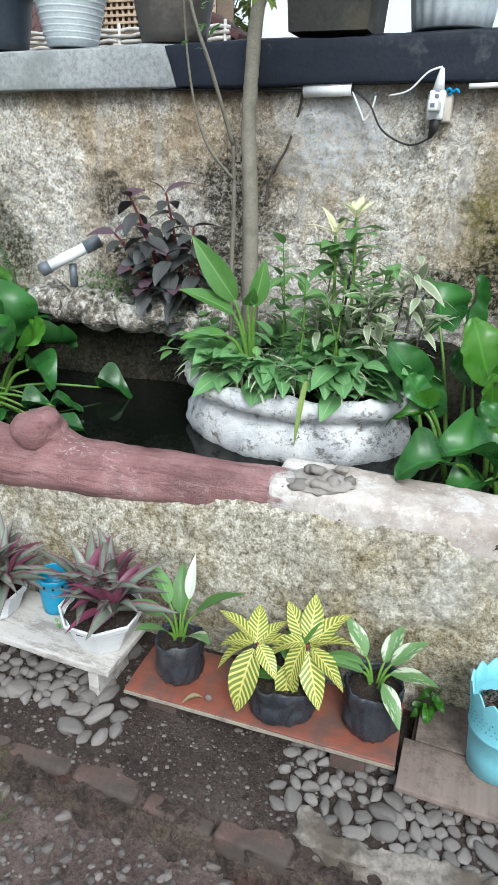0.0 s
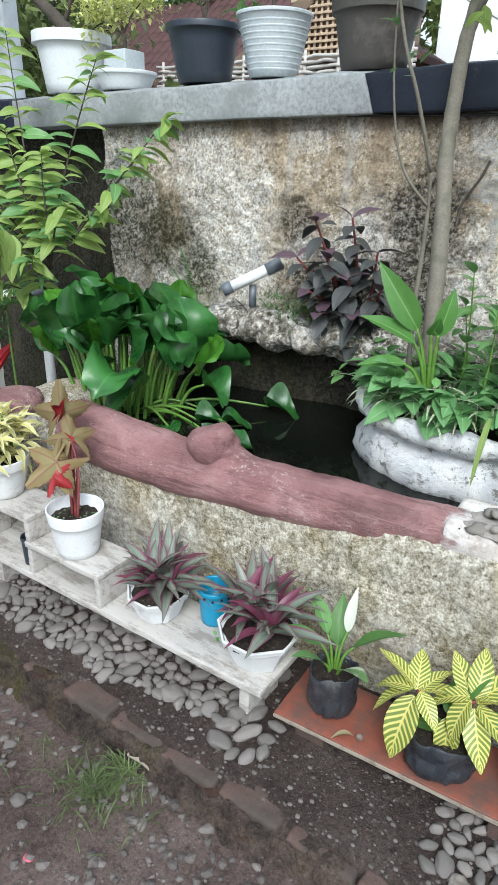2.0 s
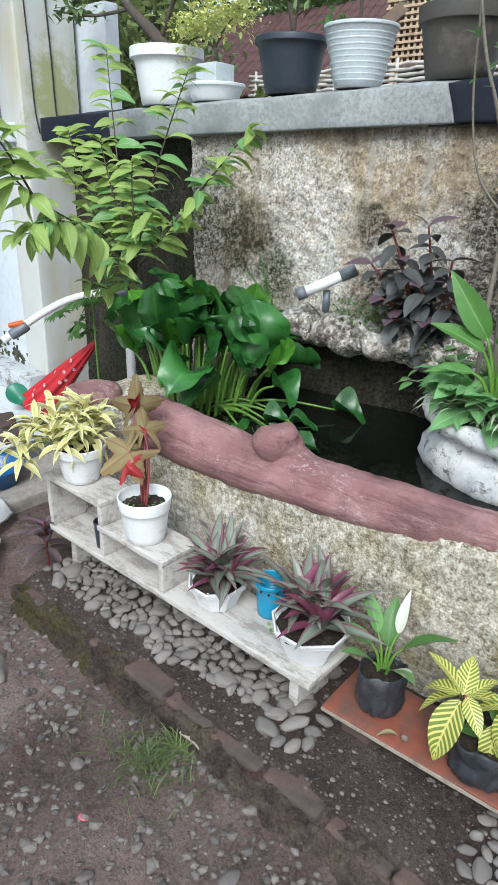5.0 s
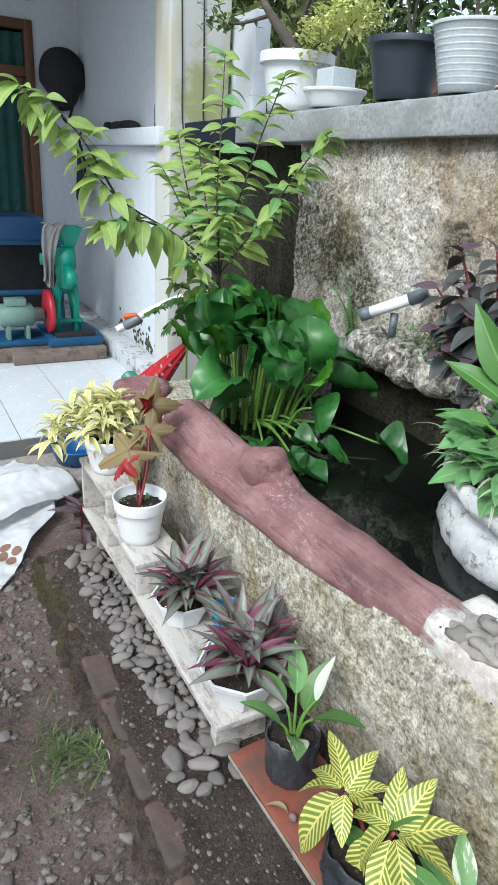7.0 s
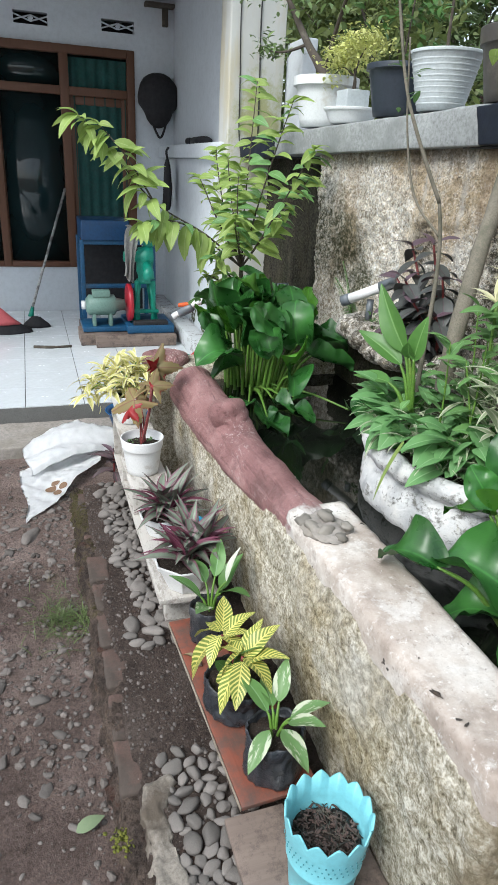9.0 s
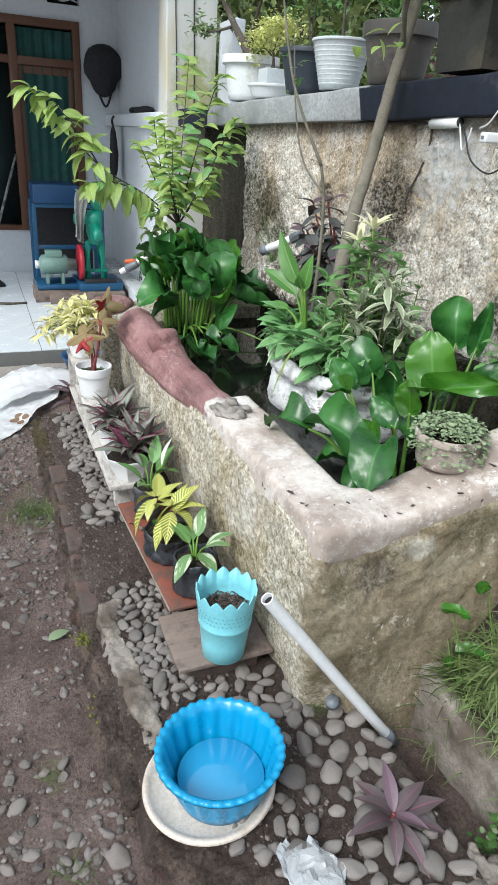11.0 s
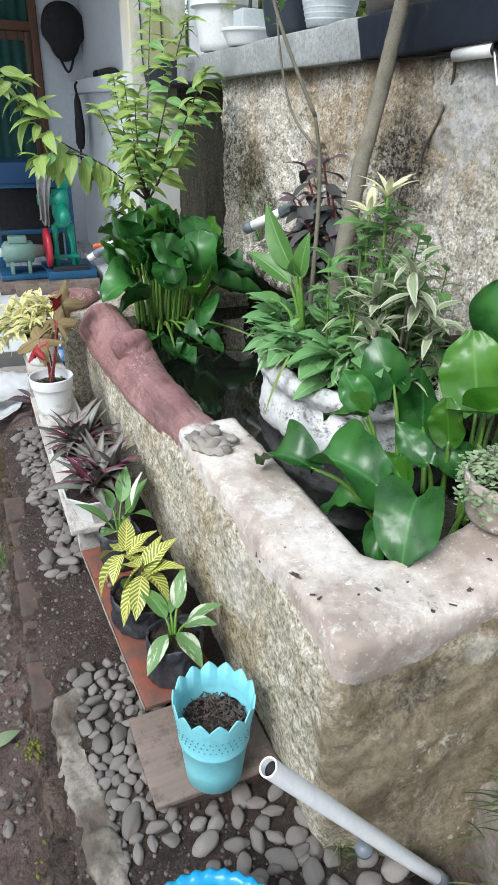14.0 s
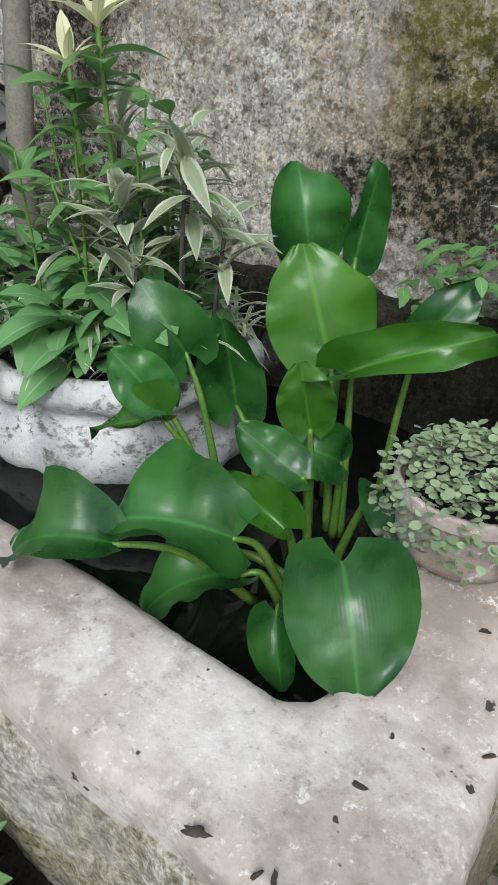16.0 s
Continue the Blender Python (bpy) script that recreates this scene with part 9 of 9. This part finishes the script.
def far_tree(x, y, z0, h, spread, n, material, leaf, label, lean=0.0):
    """A tapered trunk with limbs and a crown of small leaves in uneven clumps."""
    ob = thing("tree", (x, y, z0), label, "tree", "trees beyond the wall")
    top = Vector((x + lean, y, z0 + h * 0.75))
    part("trunk", tube(glide([(x, y, z0), (x + lean * 0.3, y, z0 + h * 0.4), top], 5), taper([0, 0, 0], 0.03 + h * 0.009, 0.03), 9), M_barkdark, ob)
    rows = []
    for k in range(14):
        a = B.uniform(0, 6.283)
        c = Vector((x + lean, y, z0 + h * B.uniform(0.4, 1.0))) + Vector((math.cos(a), math.sin(a), 0)) * spread * B.uniform(0.25, 1.0)
        b = Vector((x + lean * 0.6, y, z0 + h * B.uniform(0.3, 0.6)))
        part("limb", tube(glide([b, b.lerp(c, 0.5) + Vector((0, 0, 0.1)), c], 4), taper([0, 0, 0], 0.018, 0.006, 4), 6), M_barkdark, ob)
        s = spread * B.uniform(0.2, 0.36)
        for i in range(int(n * 1.6) // 14):
            rows.append(aim(c + Vector((B.gauss(0, s), B.gauss(0, s), B.gauss(0, s * 0.6))), B.uniform(0, 360), B.uniform(-60, 30), B.uniform(-40, 40), B.uniform(0.6, 1.3)))
    many("crown", leaf, rows, material, ob)


FAR = leaf_geo(0.13, 0.06, "ovate", 0.2, 0.5, nl=3, half=1)
FAR_BIG = leaf_geo(0.3, 0.14, "ovate", 0.2, 0.5, nl=3, half=1)
far_tree(-6.6, 4.7, YARD, 4.2, 1.1, 2600, L_forest_lit, FAR, "bushy pale green tree beyond the wall")
far_tree(-8.2, 5.6, YARD, 5.0, 1.4, 2600, L_forest, FAR, "leafy dark green tree beyond the wall")
far_tree(-5.2, 4.3, YARD, 3.7, 0.8, 1500, L_forest_lit, FAR, "small pale green tree beyond the wall")
far_tree(-10.5, 6.5, YARD, 6.0, 1.8, 2400, L_forest, FAR_BIG, "tall dark green tree beyond the wall")
far_tree(-13.0, 11.0, YARD, 7.5, 2.6, 2600, L_forest, FAR_BIG, "tall tree far beyond the wall")
far_tree(-9.5, 12.5, YARD, 7.0, 2.6, 2600, L_forest, FAR_BIG, "tall tree far beyond the wall")
far_tree(-16.5, 9.0, YARD, 8.0, 2.8, 2600, L_forest, FAR_BIG, "tall tree far beyond the wall")
far_tree(-6.8, 15.0, YARD, 6.5, 2.4, 1800, L_forest_lit, FAR_BIG, "pale tree far beyond the wall")

M_roof = plain("red_brown_roof_tile", (0.1, 0.045, 0.042), 0.8, 0.4, 5.0, (0.05, 0.035, 0.035), 0.56)
M_bamboo = plain("woven_bamboo", (0.58, 0.44, 0.3), 0.75, 0.4, 9.0, (0.2, 0.13, 0.07), 0.6)
M_bamboopale = plain("pale_bamboo", (0.5, 0.48, 0.44), 0.75, 0.3, 9.0, (0.28, 0.26, 0.23), 0.6)
M_sheet = plain("white_sheet", (0.78, 0.79, 0.8), 0.6, 0.1, 3.0)
M_beam = plain("old_roof_beam", (0.16, 0.115, 0.08), 0.85, 0.4, 9.0)
hut = thing("house", (-5.5, 9.0, YARD), "old house with a red-brown tiled roof and bamboo gable", "house")
roof = part("roof", box(-10.5, 0, -0.04, 0.0, 0, 2.6, 0), M_roof, hut, "", Matrix.Translation((-5.9, 8.4, 2.55)) @ Matrix.Rotation(radians(-52), 4, "X"))
tile_mesh = mesh_of("roof_tile", tube([(0, 0, 0), (0, 0.03, 0.3)], [0.085, 0.1], 6), M_roof)
for r in range(8):
    for c in range(25):
        x, z = -4.2 + c * 0.17 + 0.0, 0.05 + r * 0.3
        part("roof_tile", tile_mesh, None, roof, "", Matrix.Translation((-5.9, 8.4, 2.55)) @ Matrix.Rotation(radians(-52), 4, "X") @ Matrix.Translation((x, -0.09, z)) @ Matrix.Scale(0.55, 4, (0, 1, 0)))
part("barge_board", box(-0.09, 0.09, -0.1, 0.05, -0.1, 2.7, 0.01), M_beam, hut, "weathered barge board", Matrix.Translation((-6.5, 8.35, 2.6)) @ Matrix.Rotation(radians(48), 4, "Y") @ Matrix.Rotation(radians(-20), 4, "X"))
part("wall", box(-6.4, -3.95, 9.3, 9.4, YARD, 3.6, 0), M_beam, hut, "dark timber wall in shade")
gable = part("gable", box(-5.6, -3.97, 8.86, 8.88, 2.98, 3.9, 0), M_beam, hut, "dark gable opening")
for k in range(19):
    x = -5.57 + k * 0.088
    part("lath", box(x - 0.018, x + 0.018, 8.83, 8.85, 2.98, 3.9, 0.003), M_bamboo, gable)
for k in range(12):
    z = 2.98 + k * 0.082
    part("lath", box(-5.6, -3.97, 8.81, 8.83, z - 0.016, z + 0.016, 0.003), M_bamboo, gable)
part("beam", box(-6.2, -3.6, 8.7, 8.82, 2.88, 2.96, 0.01), M_beam, hut)
for x in (-5.35, -4.7, -3.95):
    part("post", box(x - 0.04, x + 0.04, 8.68, 8.76, YARD, 2.88, 0.01), M_bamboo, hut)
part("eave", box(-0.32, 0.3, -0.4, 0.4, -0.04, 0.04, 0.01), M_roof, hut, "dark sloping eave", Matrix.Translation((-3.62, 8.5, 2.9)) @ Matrix.Rotation(radians(29), 4, "Y"))
part("wall", box(-4.2, -3.5, 8.6, 8.7, YARD, 2.84, 0), M_beam, hut)
fence = thing("bamboo_fence", (-5.0, 7.2, YARD), "pale woven bamboo fence beyond the wall", "fence")
for k in range(9):
    z = 2.3 + k * 0.052
    bm = tube([(-6.6 + 0.13 * i, 7.2 + 0.02 * (1 if (i + k) % 2 else -1), z + 0.008 * math.sin(i * 1.7 + k)) for i in range(28)], 0.02, 6)
    part("withy", bm, M_bamboopale, fence)
for i in range(9):
    part("post", tube([(-6.5 + 0.42 * i, 7.2, YARD), (-6.5 + 0.42 * i, 7.2, 2.78)], 0.018, 7), M_bamboopale, fence)
shed = thing("shed", (-2.6, 8.6, YARD), "white-walled shed with a pale metal roof", "shed")
part("wall", box(-3.75, -1.9, 9.5, 9.65, YARD, 3.9, 0.01), M_sheet, shed)
part("roof", box(-0.9, 0.9, -0.6, 0.4, -0.03, 0.03, 0.005), M_sheet, shed, "pale sheet roof", Matrix.Translation((-2.75, 8.3, 3.2)) @ Matrix.Rotation(radians(30), 4, "Y"))
post = solid("wall_neighbour", slab(-4.15, -3.83, 2.75, 2.86, 1.89, 2.5, 0.06, 0.004, 3, 0, 3.0, 0.01), M_white, "white painted neighbouring wall end", "wall")

# ---- small pieces of the ground, last ----
Q = random.Random(11)
np.random.seed(4)
pebbles = [mesh_of("pebble", boulder(1.0, k * 1.7 + 2, (1.0, 0.66 + 0.07 * (k % 4), 0.42 + 0.06 * (k % 3)), 3, 0.36), M_stone) for k in range(12)]
yard_pebbles = [mesh_of("pebble", boulder(1.0, k * 2.3 + 5, (1.0, 0.6 + 0.07 * (k % 4), 0.42 + 0.06 * (k % 3)), 3, 0.42), M_yardstone) for k in range(10)]


def lay(parent, spots, height):
    for x, y, r in spots:
        z = height(x, y) + r * (0.22 if parent is gravel_bed else 0.08)
        part("pebble", Q.choice(pebbles if parent is gravel_bed else yard_pebbles), None, parent, "", pose(x, y, z, Q.uniform(-14, 14), Q.uniform(-14, 14), Q.uniform(0, 360)) @ Matrix.Diagonal((r * Q.uniform(0.85, 1.25), r * Q.uniform(0.85, 1.1), r, 1)))


def packed(n, inside, rmin, rmax, gap=0.82):
    """Stones side by side without overlap, as far as they find room."""
    spots, tries = [], 0
    while len(spots) < n and tries < 30000:
        tries += 1
        x, y, r = inside()
        r = r or Q.uniform(rmin, rmax)
        if all((x - a) ** 2 + (y - b) ** 2 > (gap * (r + c)) ** 2 for a, b, c in spots):
            spots.append((x, y, r))
    return spots


spots = packed(285, lambda: (Q.uniform(-2.28, -1.02), 1.08 + 0.36 * Q.random() ** 1.25, 0.019 + 0.026 * Q.random() ** 1.4), 0.016, 0.036, 0.7)
spots = [(x, y, r) for x, y, r in spots if y > 1.09 + 0.07 * ease(-1.5, -0.95, x)]
lay(gravel_bed, spots, bed_height)
lay(gravel_bed, packed(12, lambda: (Q.uniform(-1.05, -0.9), Q.uniform(1.08, 1.26), 0), 0.026, 0.042), bed_height)
lay(gravel_bed, packed(60, lambda: (Q.uniform(-0.4, 0.0), 1.09 + 0.22 * Q.random(), 0), 0.018, 0.037, 0.76), bed_height)
lay(gravel_bed, packed(34, lambda: (Q.uniform(0.0, 0.24), Q.uniform(1.1, 1.25), 0), 0.018, 0.036, 0.76), bed_height)
lay(gravel_bed, packed(22, lambda: (Q.uniform(0.18, 0.4), Q.uniform(1.3, 1.56), 0), 0.022, 0.036), bed_height)
lay(gravel_bed, [q for q in packed(95, lambda: (Q.uniform(0.36, 1.08), Q.uniform(1.22, 1.74), 0), 0.02, 0.042, 0.8) if (q[0] - 0.595) ** 2 + (q[1] - 1.19) ** 2 > 0.038], bed_height)
lay(gravel_bed, packed(10, lambda: (Q.uniform(0.68, 0.84), Q.uniform(1.16, 1.36), 0), 0.02, 0.032), bed_height)
lay(ground, packed(11, lambda: (Q.uniform(1.2, 1.42), Q.uniform(1.84, 2.0), 0), 0.03, 0.045), yard_height)
lay(ground, packed(44, lambda: (Q.uniform(0.25, 1.15), 0.98 - 0.35 * Q.random() ** 1.5 + 0.0, 0), 0.012, 0.034, 1.0), yard_height)
lay(ground, packed(300, lambda: (Q.uniform(-2.7, 0.6), 0.94 - 0.85 * Q.random() ** 1.5, 0.006 + 0.022 * Q.random() ** 2.0), 0.008, 0.022, 1.1), yard_height)
lay(ground, [(-1.45, 0.68, 0.025), (-2.0, 0.72, 0.06), (-1.88, 0.62, 0.03), (-0.85, 0.74, 0.032), (-1.24, 0.9, 0.024), (-0.95, 0.6, 0.03), (-0.62, 0.62, 0.026), (1.14, 1.62, 0.05)], yard_height)

# grit of the yard, too small to pick apart
gv, gf = [], []
ico = bmesh.new()
bmesh.ops.create_icosphere(ico, subdivisions=1, radius=1.0)
iv = np.array([v.co[:] for v in ico.verts])
fi = [[v.index for v in f.verts] for f in ico.faces]
ico.free()
for i in range(17000):
    x, y = Q.uniform(-2.9, 1.5), Q.uniform(-0.2, 0.98)
    if noise.noise(Vector((x * 2.3, y * 2.3, 4))) < Q.uniform(-0.35, 0.5):
        continue
    r = 0.002 + 0.016 * Q.random() ** 3.4
    s = np.array([r * Q.uniform(0.8, 1.4), r * Q.uniform(0.7, 1.1), r * 0.6])
    a = Q.uniform(0, 6.3)
    rot = np.array([[math.cos(a), -math.sin(a), 0], [math.sin(a), math.cos(a), 0], [0, 0, 1]])
    k = len(gv) * len(iv)
    jit = 1 + 0.25 * (np.random.rand(len(iv), 1) - 0.5)
    gv.append((iv * jit * s) @ rot.T + np.array([x, y, yard_height(x, y) + r * 0.2]))
    gf += [[q + k for q in f] for f in fi]
for i in range(2600):
    x, y = Q.uniform(-2.3, 1.0), Q.uniform(1.0, 1.5)
    r = 0.0022 + 0.006 * Q.random() ** 2.5
    k = len(gv) * len(iv)
    gv.append(iv * np.array([r * 1.2, r, r * 0.6]) * (1 + 0.25 * (np.random.rand(len(iv), 1) - 0.5)) + np.array([x, y, bed_height(x, y) + r * 0.2]))
    gf += [[q + k for q in f] for f in fi]
mesh = bpy.data.meshes.new("grit")
mesh.from_pydata(np.concatenate(gv).tolist(), [], gf)
mesh.materials.append(M_grit)
grit = tagged(new("grit", mesh), "fine pale grit scattered over the yard", "grit", "", "stuff")

g = Graph("kerb_soil")
c = g.ramp(g.noise(7.0, 9.0, 0.72), (0.34, (0.035, 0.026, 0.022)), (0.47, (0.085, 0.065, 0.055)), (0.6, (0.18, 0.135, 0.11)))
c = g.mix(g.ramp(g.noise(5.0, 7.0, 0.7, g.scaled(1.0, 1.0, 2.0)), (0.57, 0.0), (0.64, 0.8)), c, (0.1, 0.05, 0.038))
c = g.mix(g.ramp(g.calc("ADD", g.noise(7.0, 9.0, 0.78), g.calc("MULTIPLY", g.calc("ADD", g.axis("X"), 1.2), -0.1)), (0.53, 0.0), (0.63, 0.85)), c, g.mix(g.noise(60.0, 5.0, 0.7), (0.04, 0.036, 0.014), (0.11, 0.1, 0.03)))
c = g.mix(g.ramp(g.noise(9.0, 9.0, 0.75), (0.63, 0.0), (0.67, 0.8)), c, (0.26, 0.23, 0.19))
c = g.mix(1.0, c, g.ramp(g.noise(85.0, 7.0, 0.8), (0.34, 0.4), (0.5, 0.95), (0.64, 1.3)), "MULTIPLY")
g.bump(g.calc("ADD", g.noise(30.0, 10.0, 0.8), g.noise(110.0, 4.0, 0.7)), 1.0, 0.024)
M_kerbsoil = g.done(c, 0.95, spec=0.2)
# kerb of old bricks, half sunk in soil
kerb = thing("kerb", (-1.0, 1.0, -0.15), "kerb of dirt-caked bricks along the planting bed", "kerb", kind="structure")
brick_meshes = []
for k in range(6):
    bm = slab(-0.1, 0.1, -0.045, 0.045, -0.05, 0.026, 0.0125, 0.007, 9.0, 0.004, k * 2.0 + 1, 0.012)
    brick_meshes.append(mesh_of("brick", bm, M_brick))
x = -2.24
while x < -0.3:
    part("brick", Q.choice(brick_meshes), None, kerb, "", pose(x + 0.1, 1.018 + Q.uniform(-0.004, 0.004) - 0.02 * ease(-1.0, -0.2, x), -0.06 + (Q.uniform(-0.006, 0.002) if -1.72 < x < -1.1 or -0.62 < x < -0.3 else Q.uniform(-0.022, -0.006)), Q.uniform(-4, 4), Q.uniform(-2, 2), Q.uniform(-1.5, 1.5)))
    x += 0.212 + Q.uniform(-0.004, 0.012)
bm = slab(-0.32, 0.42, 1.015, 1.09, -0.14, -0.016, 0.011, 0.0, 1, 0.0, 1.0, 0.008)
for v in bm.verts:
    v.co.y += 0.05 * noise.noise(Vector((v.co.x * 4, 3, 0))) + 0.04 * ease(0.0, 0.4, v.co.x)
wobble(bm, 0.024, 8.0, 8.0, 0.012, 38.0)
part("mortar", bm, M_kerbcement, kerb, "pale broken strip of cement")
bm = slab(-2.3, 0.5, 0.955, 1.07, -0.22, -0.048, 0.012, 0.0, 1, 0.0, 1.0, 0.015)
for v in bm.verts:
    v.co.y -= 0.03 * ease(-0.1, -0.17, v.co.z) + 0.03 * noise.noise(Vector((v.co.x * 3, 1, 0)))
    v.co.z -= 0.03 * max(0.0, noise.noise(Vector((v.co.x * 5, v.co.y * 5, 2)))) * ease(-0.15, -0.07, v.co.z)
wobble(bm, 0.02, 9.0, 3.0, 0.016, 34.0)
part("footing", bm, M_kerbsoil, kerb, "crumbling mossy earth and brick footing")
bm = slab(0.8, 1.2, 1.675, 1.755, -0.2, -0.005, 0.012, 0.0, 1, 0.0, 1.0, 0.012)
wobble(bm, 0.02, 7.0, 12.0, 0.016, 34.0)
part("mortar", bm, M_kerbcement, kerb, "pale broken cement at the end of the bed")
for i, (x, y, z, r) in enumerate(((1.1, 1.55, -0.02, 0.055), (1.14, 1.7, -0.015, 0.085), (1.05, 1.76, -0.01, 0.05))):
    bm = boulder(r, i + 31.0, (0.8, 1.3, 0.26), 4, 1.0)
    wobble(bm, 0.014, 26.0, i + 1.0, 0.006, 90.0)
    part("mortar", bm, M_kerbcement, kerb, "", pose(x, y, z, 0, 0, 40 * i))
bm = slab(-0.06, 0.84, -0.045, 0.045, -0.22, -0.022, 0.012, 0.0, 1, 0.0, 1.0, 0.015)
for v in bm.verts:
    v.co.y -= 0.035 * ease(-0.06, -0.17, v.co.z) + 0.03 * noise.noise(Vector((v.co.x * 4, 7, 0)))
wobble(bm, 0.02, 9.0, 6.0, 0.016, 34.0)
part("footing", moved(bm, pose(0.68, 1.068, 0, 0, 0, 52)), M_kerbsoil, kerb, "eroded earth edge of the bed")
moss = thing("moss", (1.05, 1.55, -0.05), "bright green moss on the end of the bed", "moss", kind="stuff")
mb = bmesh.new()
clumps = ((1.06, 1.47, 0.03), (1.1, 1.51, 0.032), (1.15, 1.56, 0.035), (1.17, 1.64, 0.03), (1.2, 1.7, 0.03), (1.2, 1.76, 0.022), (1.08, 1.6, 0.02), (-0.2, 0.98, 0.03), (0.15, 0.99, 0.03))
for i in range(2400):
    cx, cy, s = Q.choice(clumps)
    x, y = cx + Q.gauss(0, s * 0.7), cy + Q.gauss(0, s)
    if noise.noise(Vector((x * 26, y * 26, 3))) < -0.05:
        continue
    z = max(bed_height(x, y), yard_height(x, y)) + Q.uniform(0.0, 0.016) if cx > 0.5 else -0.085 + 0.02 * Q.random()
    merge(mb, boulder(Q.uniform(0.0025, 0.006), i + 1.0, (1.3, 1.2, 0.7), 1, 0.9), Matrix.Translation((x, y, z)))
part("cushion", mb, M_mosspatch, moss)

# porch tiles
tile = mesh_of("tile", box(-0.198, 0.198, -0.198, 0.198, -0.012, 0.0, 0.003), M_tile, False)
x = PORCH_X - 0.2
while x > HOUSE_X:
    y = 2.12
    while y > -2.4:
        part("tile", tile, None, floor, "", pose(x, y, FLOOR + Q.uniform(-0.0005, 0.0005)))
        y -= 0.4
    x -= 0.4
PETAL, CHIP = (-1.283, 0.586, yard_height(-1.283, 0.586) + 0.004), (-1.213, 0.955, -0.1)
petal = thing("petal", PETAL, "pink fallen petal on the yard", "petal")
part("petal", boulder(0.014, 3.0, (1.2, 0.9, 0.3), 2, 0.4), plain("pink_petal", (0.55, 0.1, 0.15), 0.6), petal, "", pose(*PETAL))
chip = thing("wood_chip", CHIP, "pale splinter of wood at the kerb", "wood chip")
half_brick = thing("brick_piece", (1.29, 1.53, -0.15), "pale broken brick piece lying in the yard", "brick")
part("brick", slab(-0.05, 0.05, -0.04, 0.04, -0.02, 0.02, 0.012, 0.005, 14, 0.002, 6.0, 0.006), M_kerbcement, half_brick, "", pose(1.29, 1.525, YARD + 0.015, 0, 0, 20))
part("wood", slab(-0.055, 0.055, -0.008, 0.008, -0.006, 0.006, 0.012, 0.004, 20, 0, 2.0, 0.003), M_boardedge, chip, "", pose(*CHIP, 6, 8, 4))
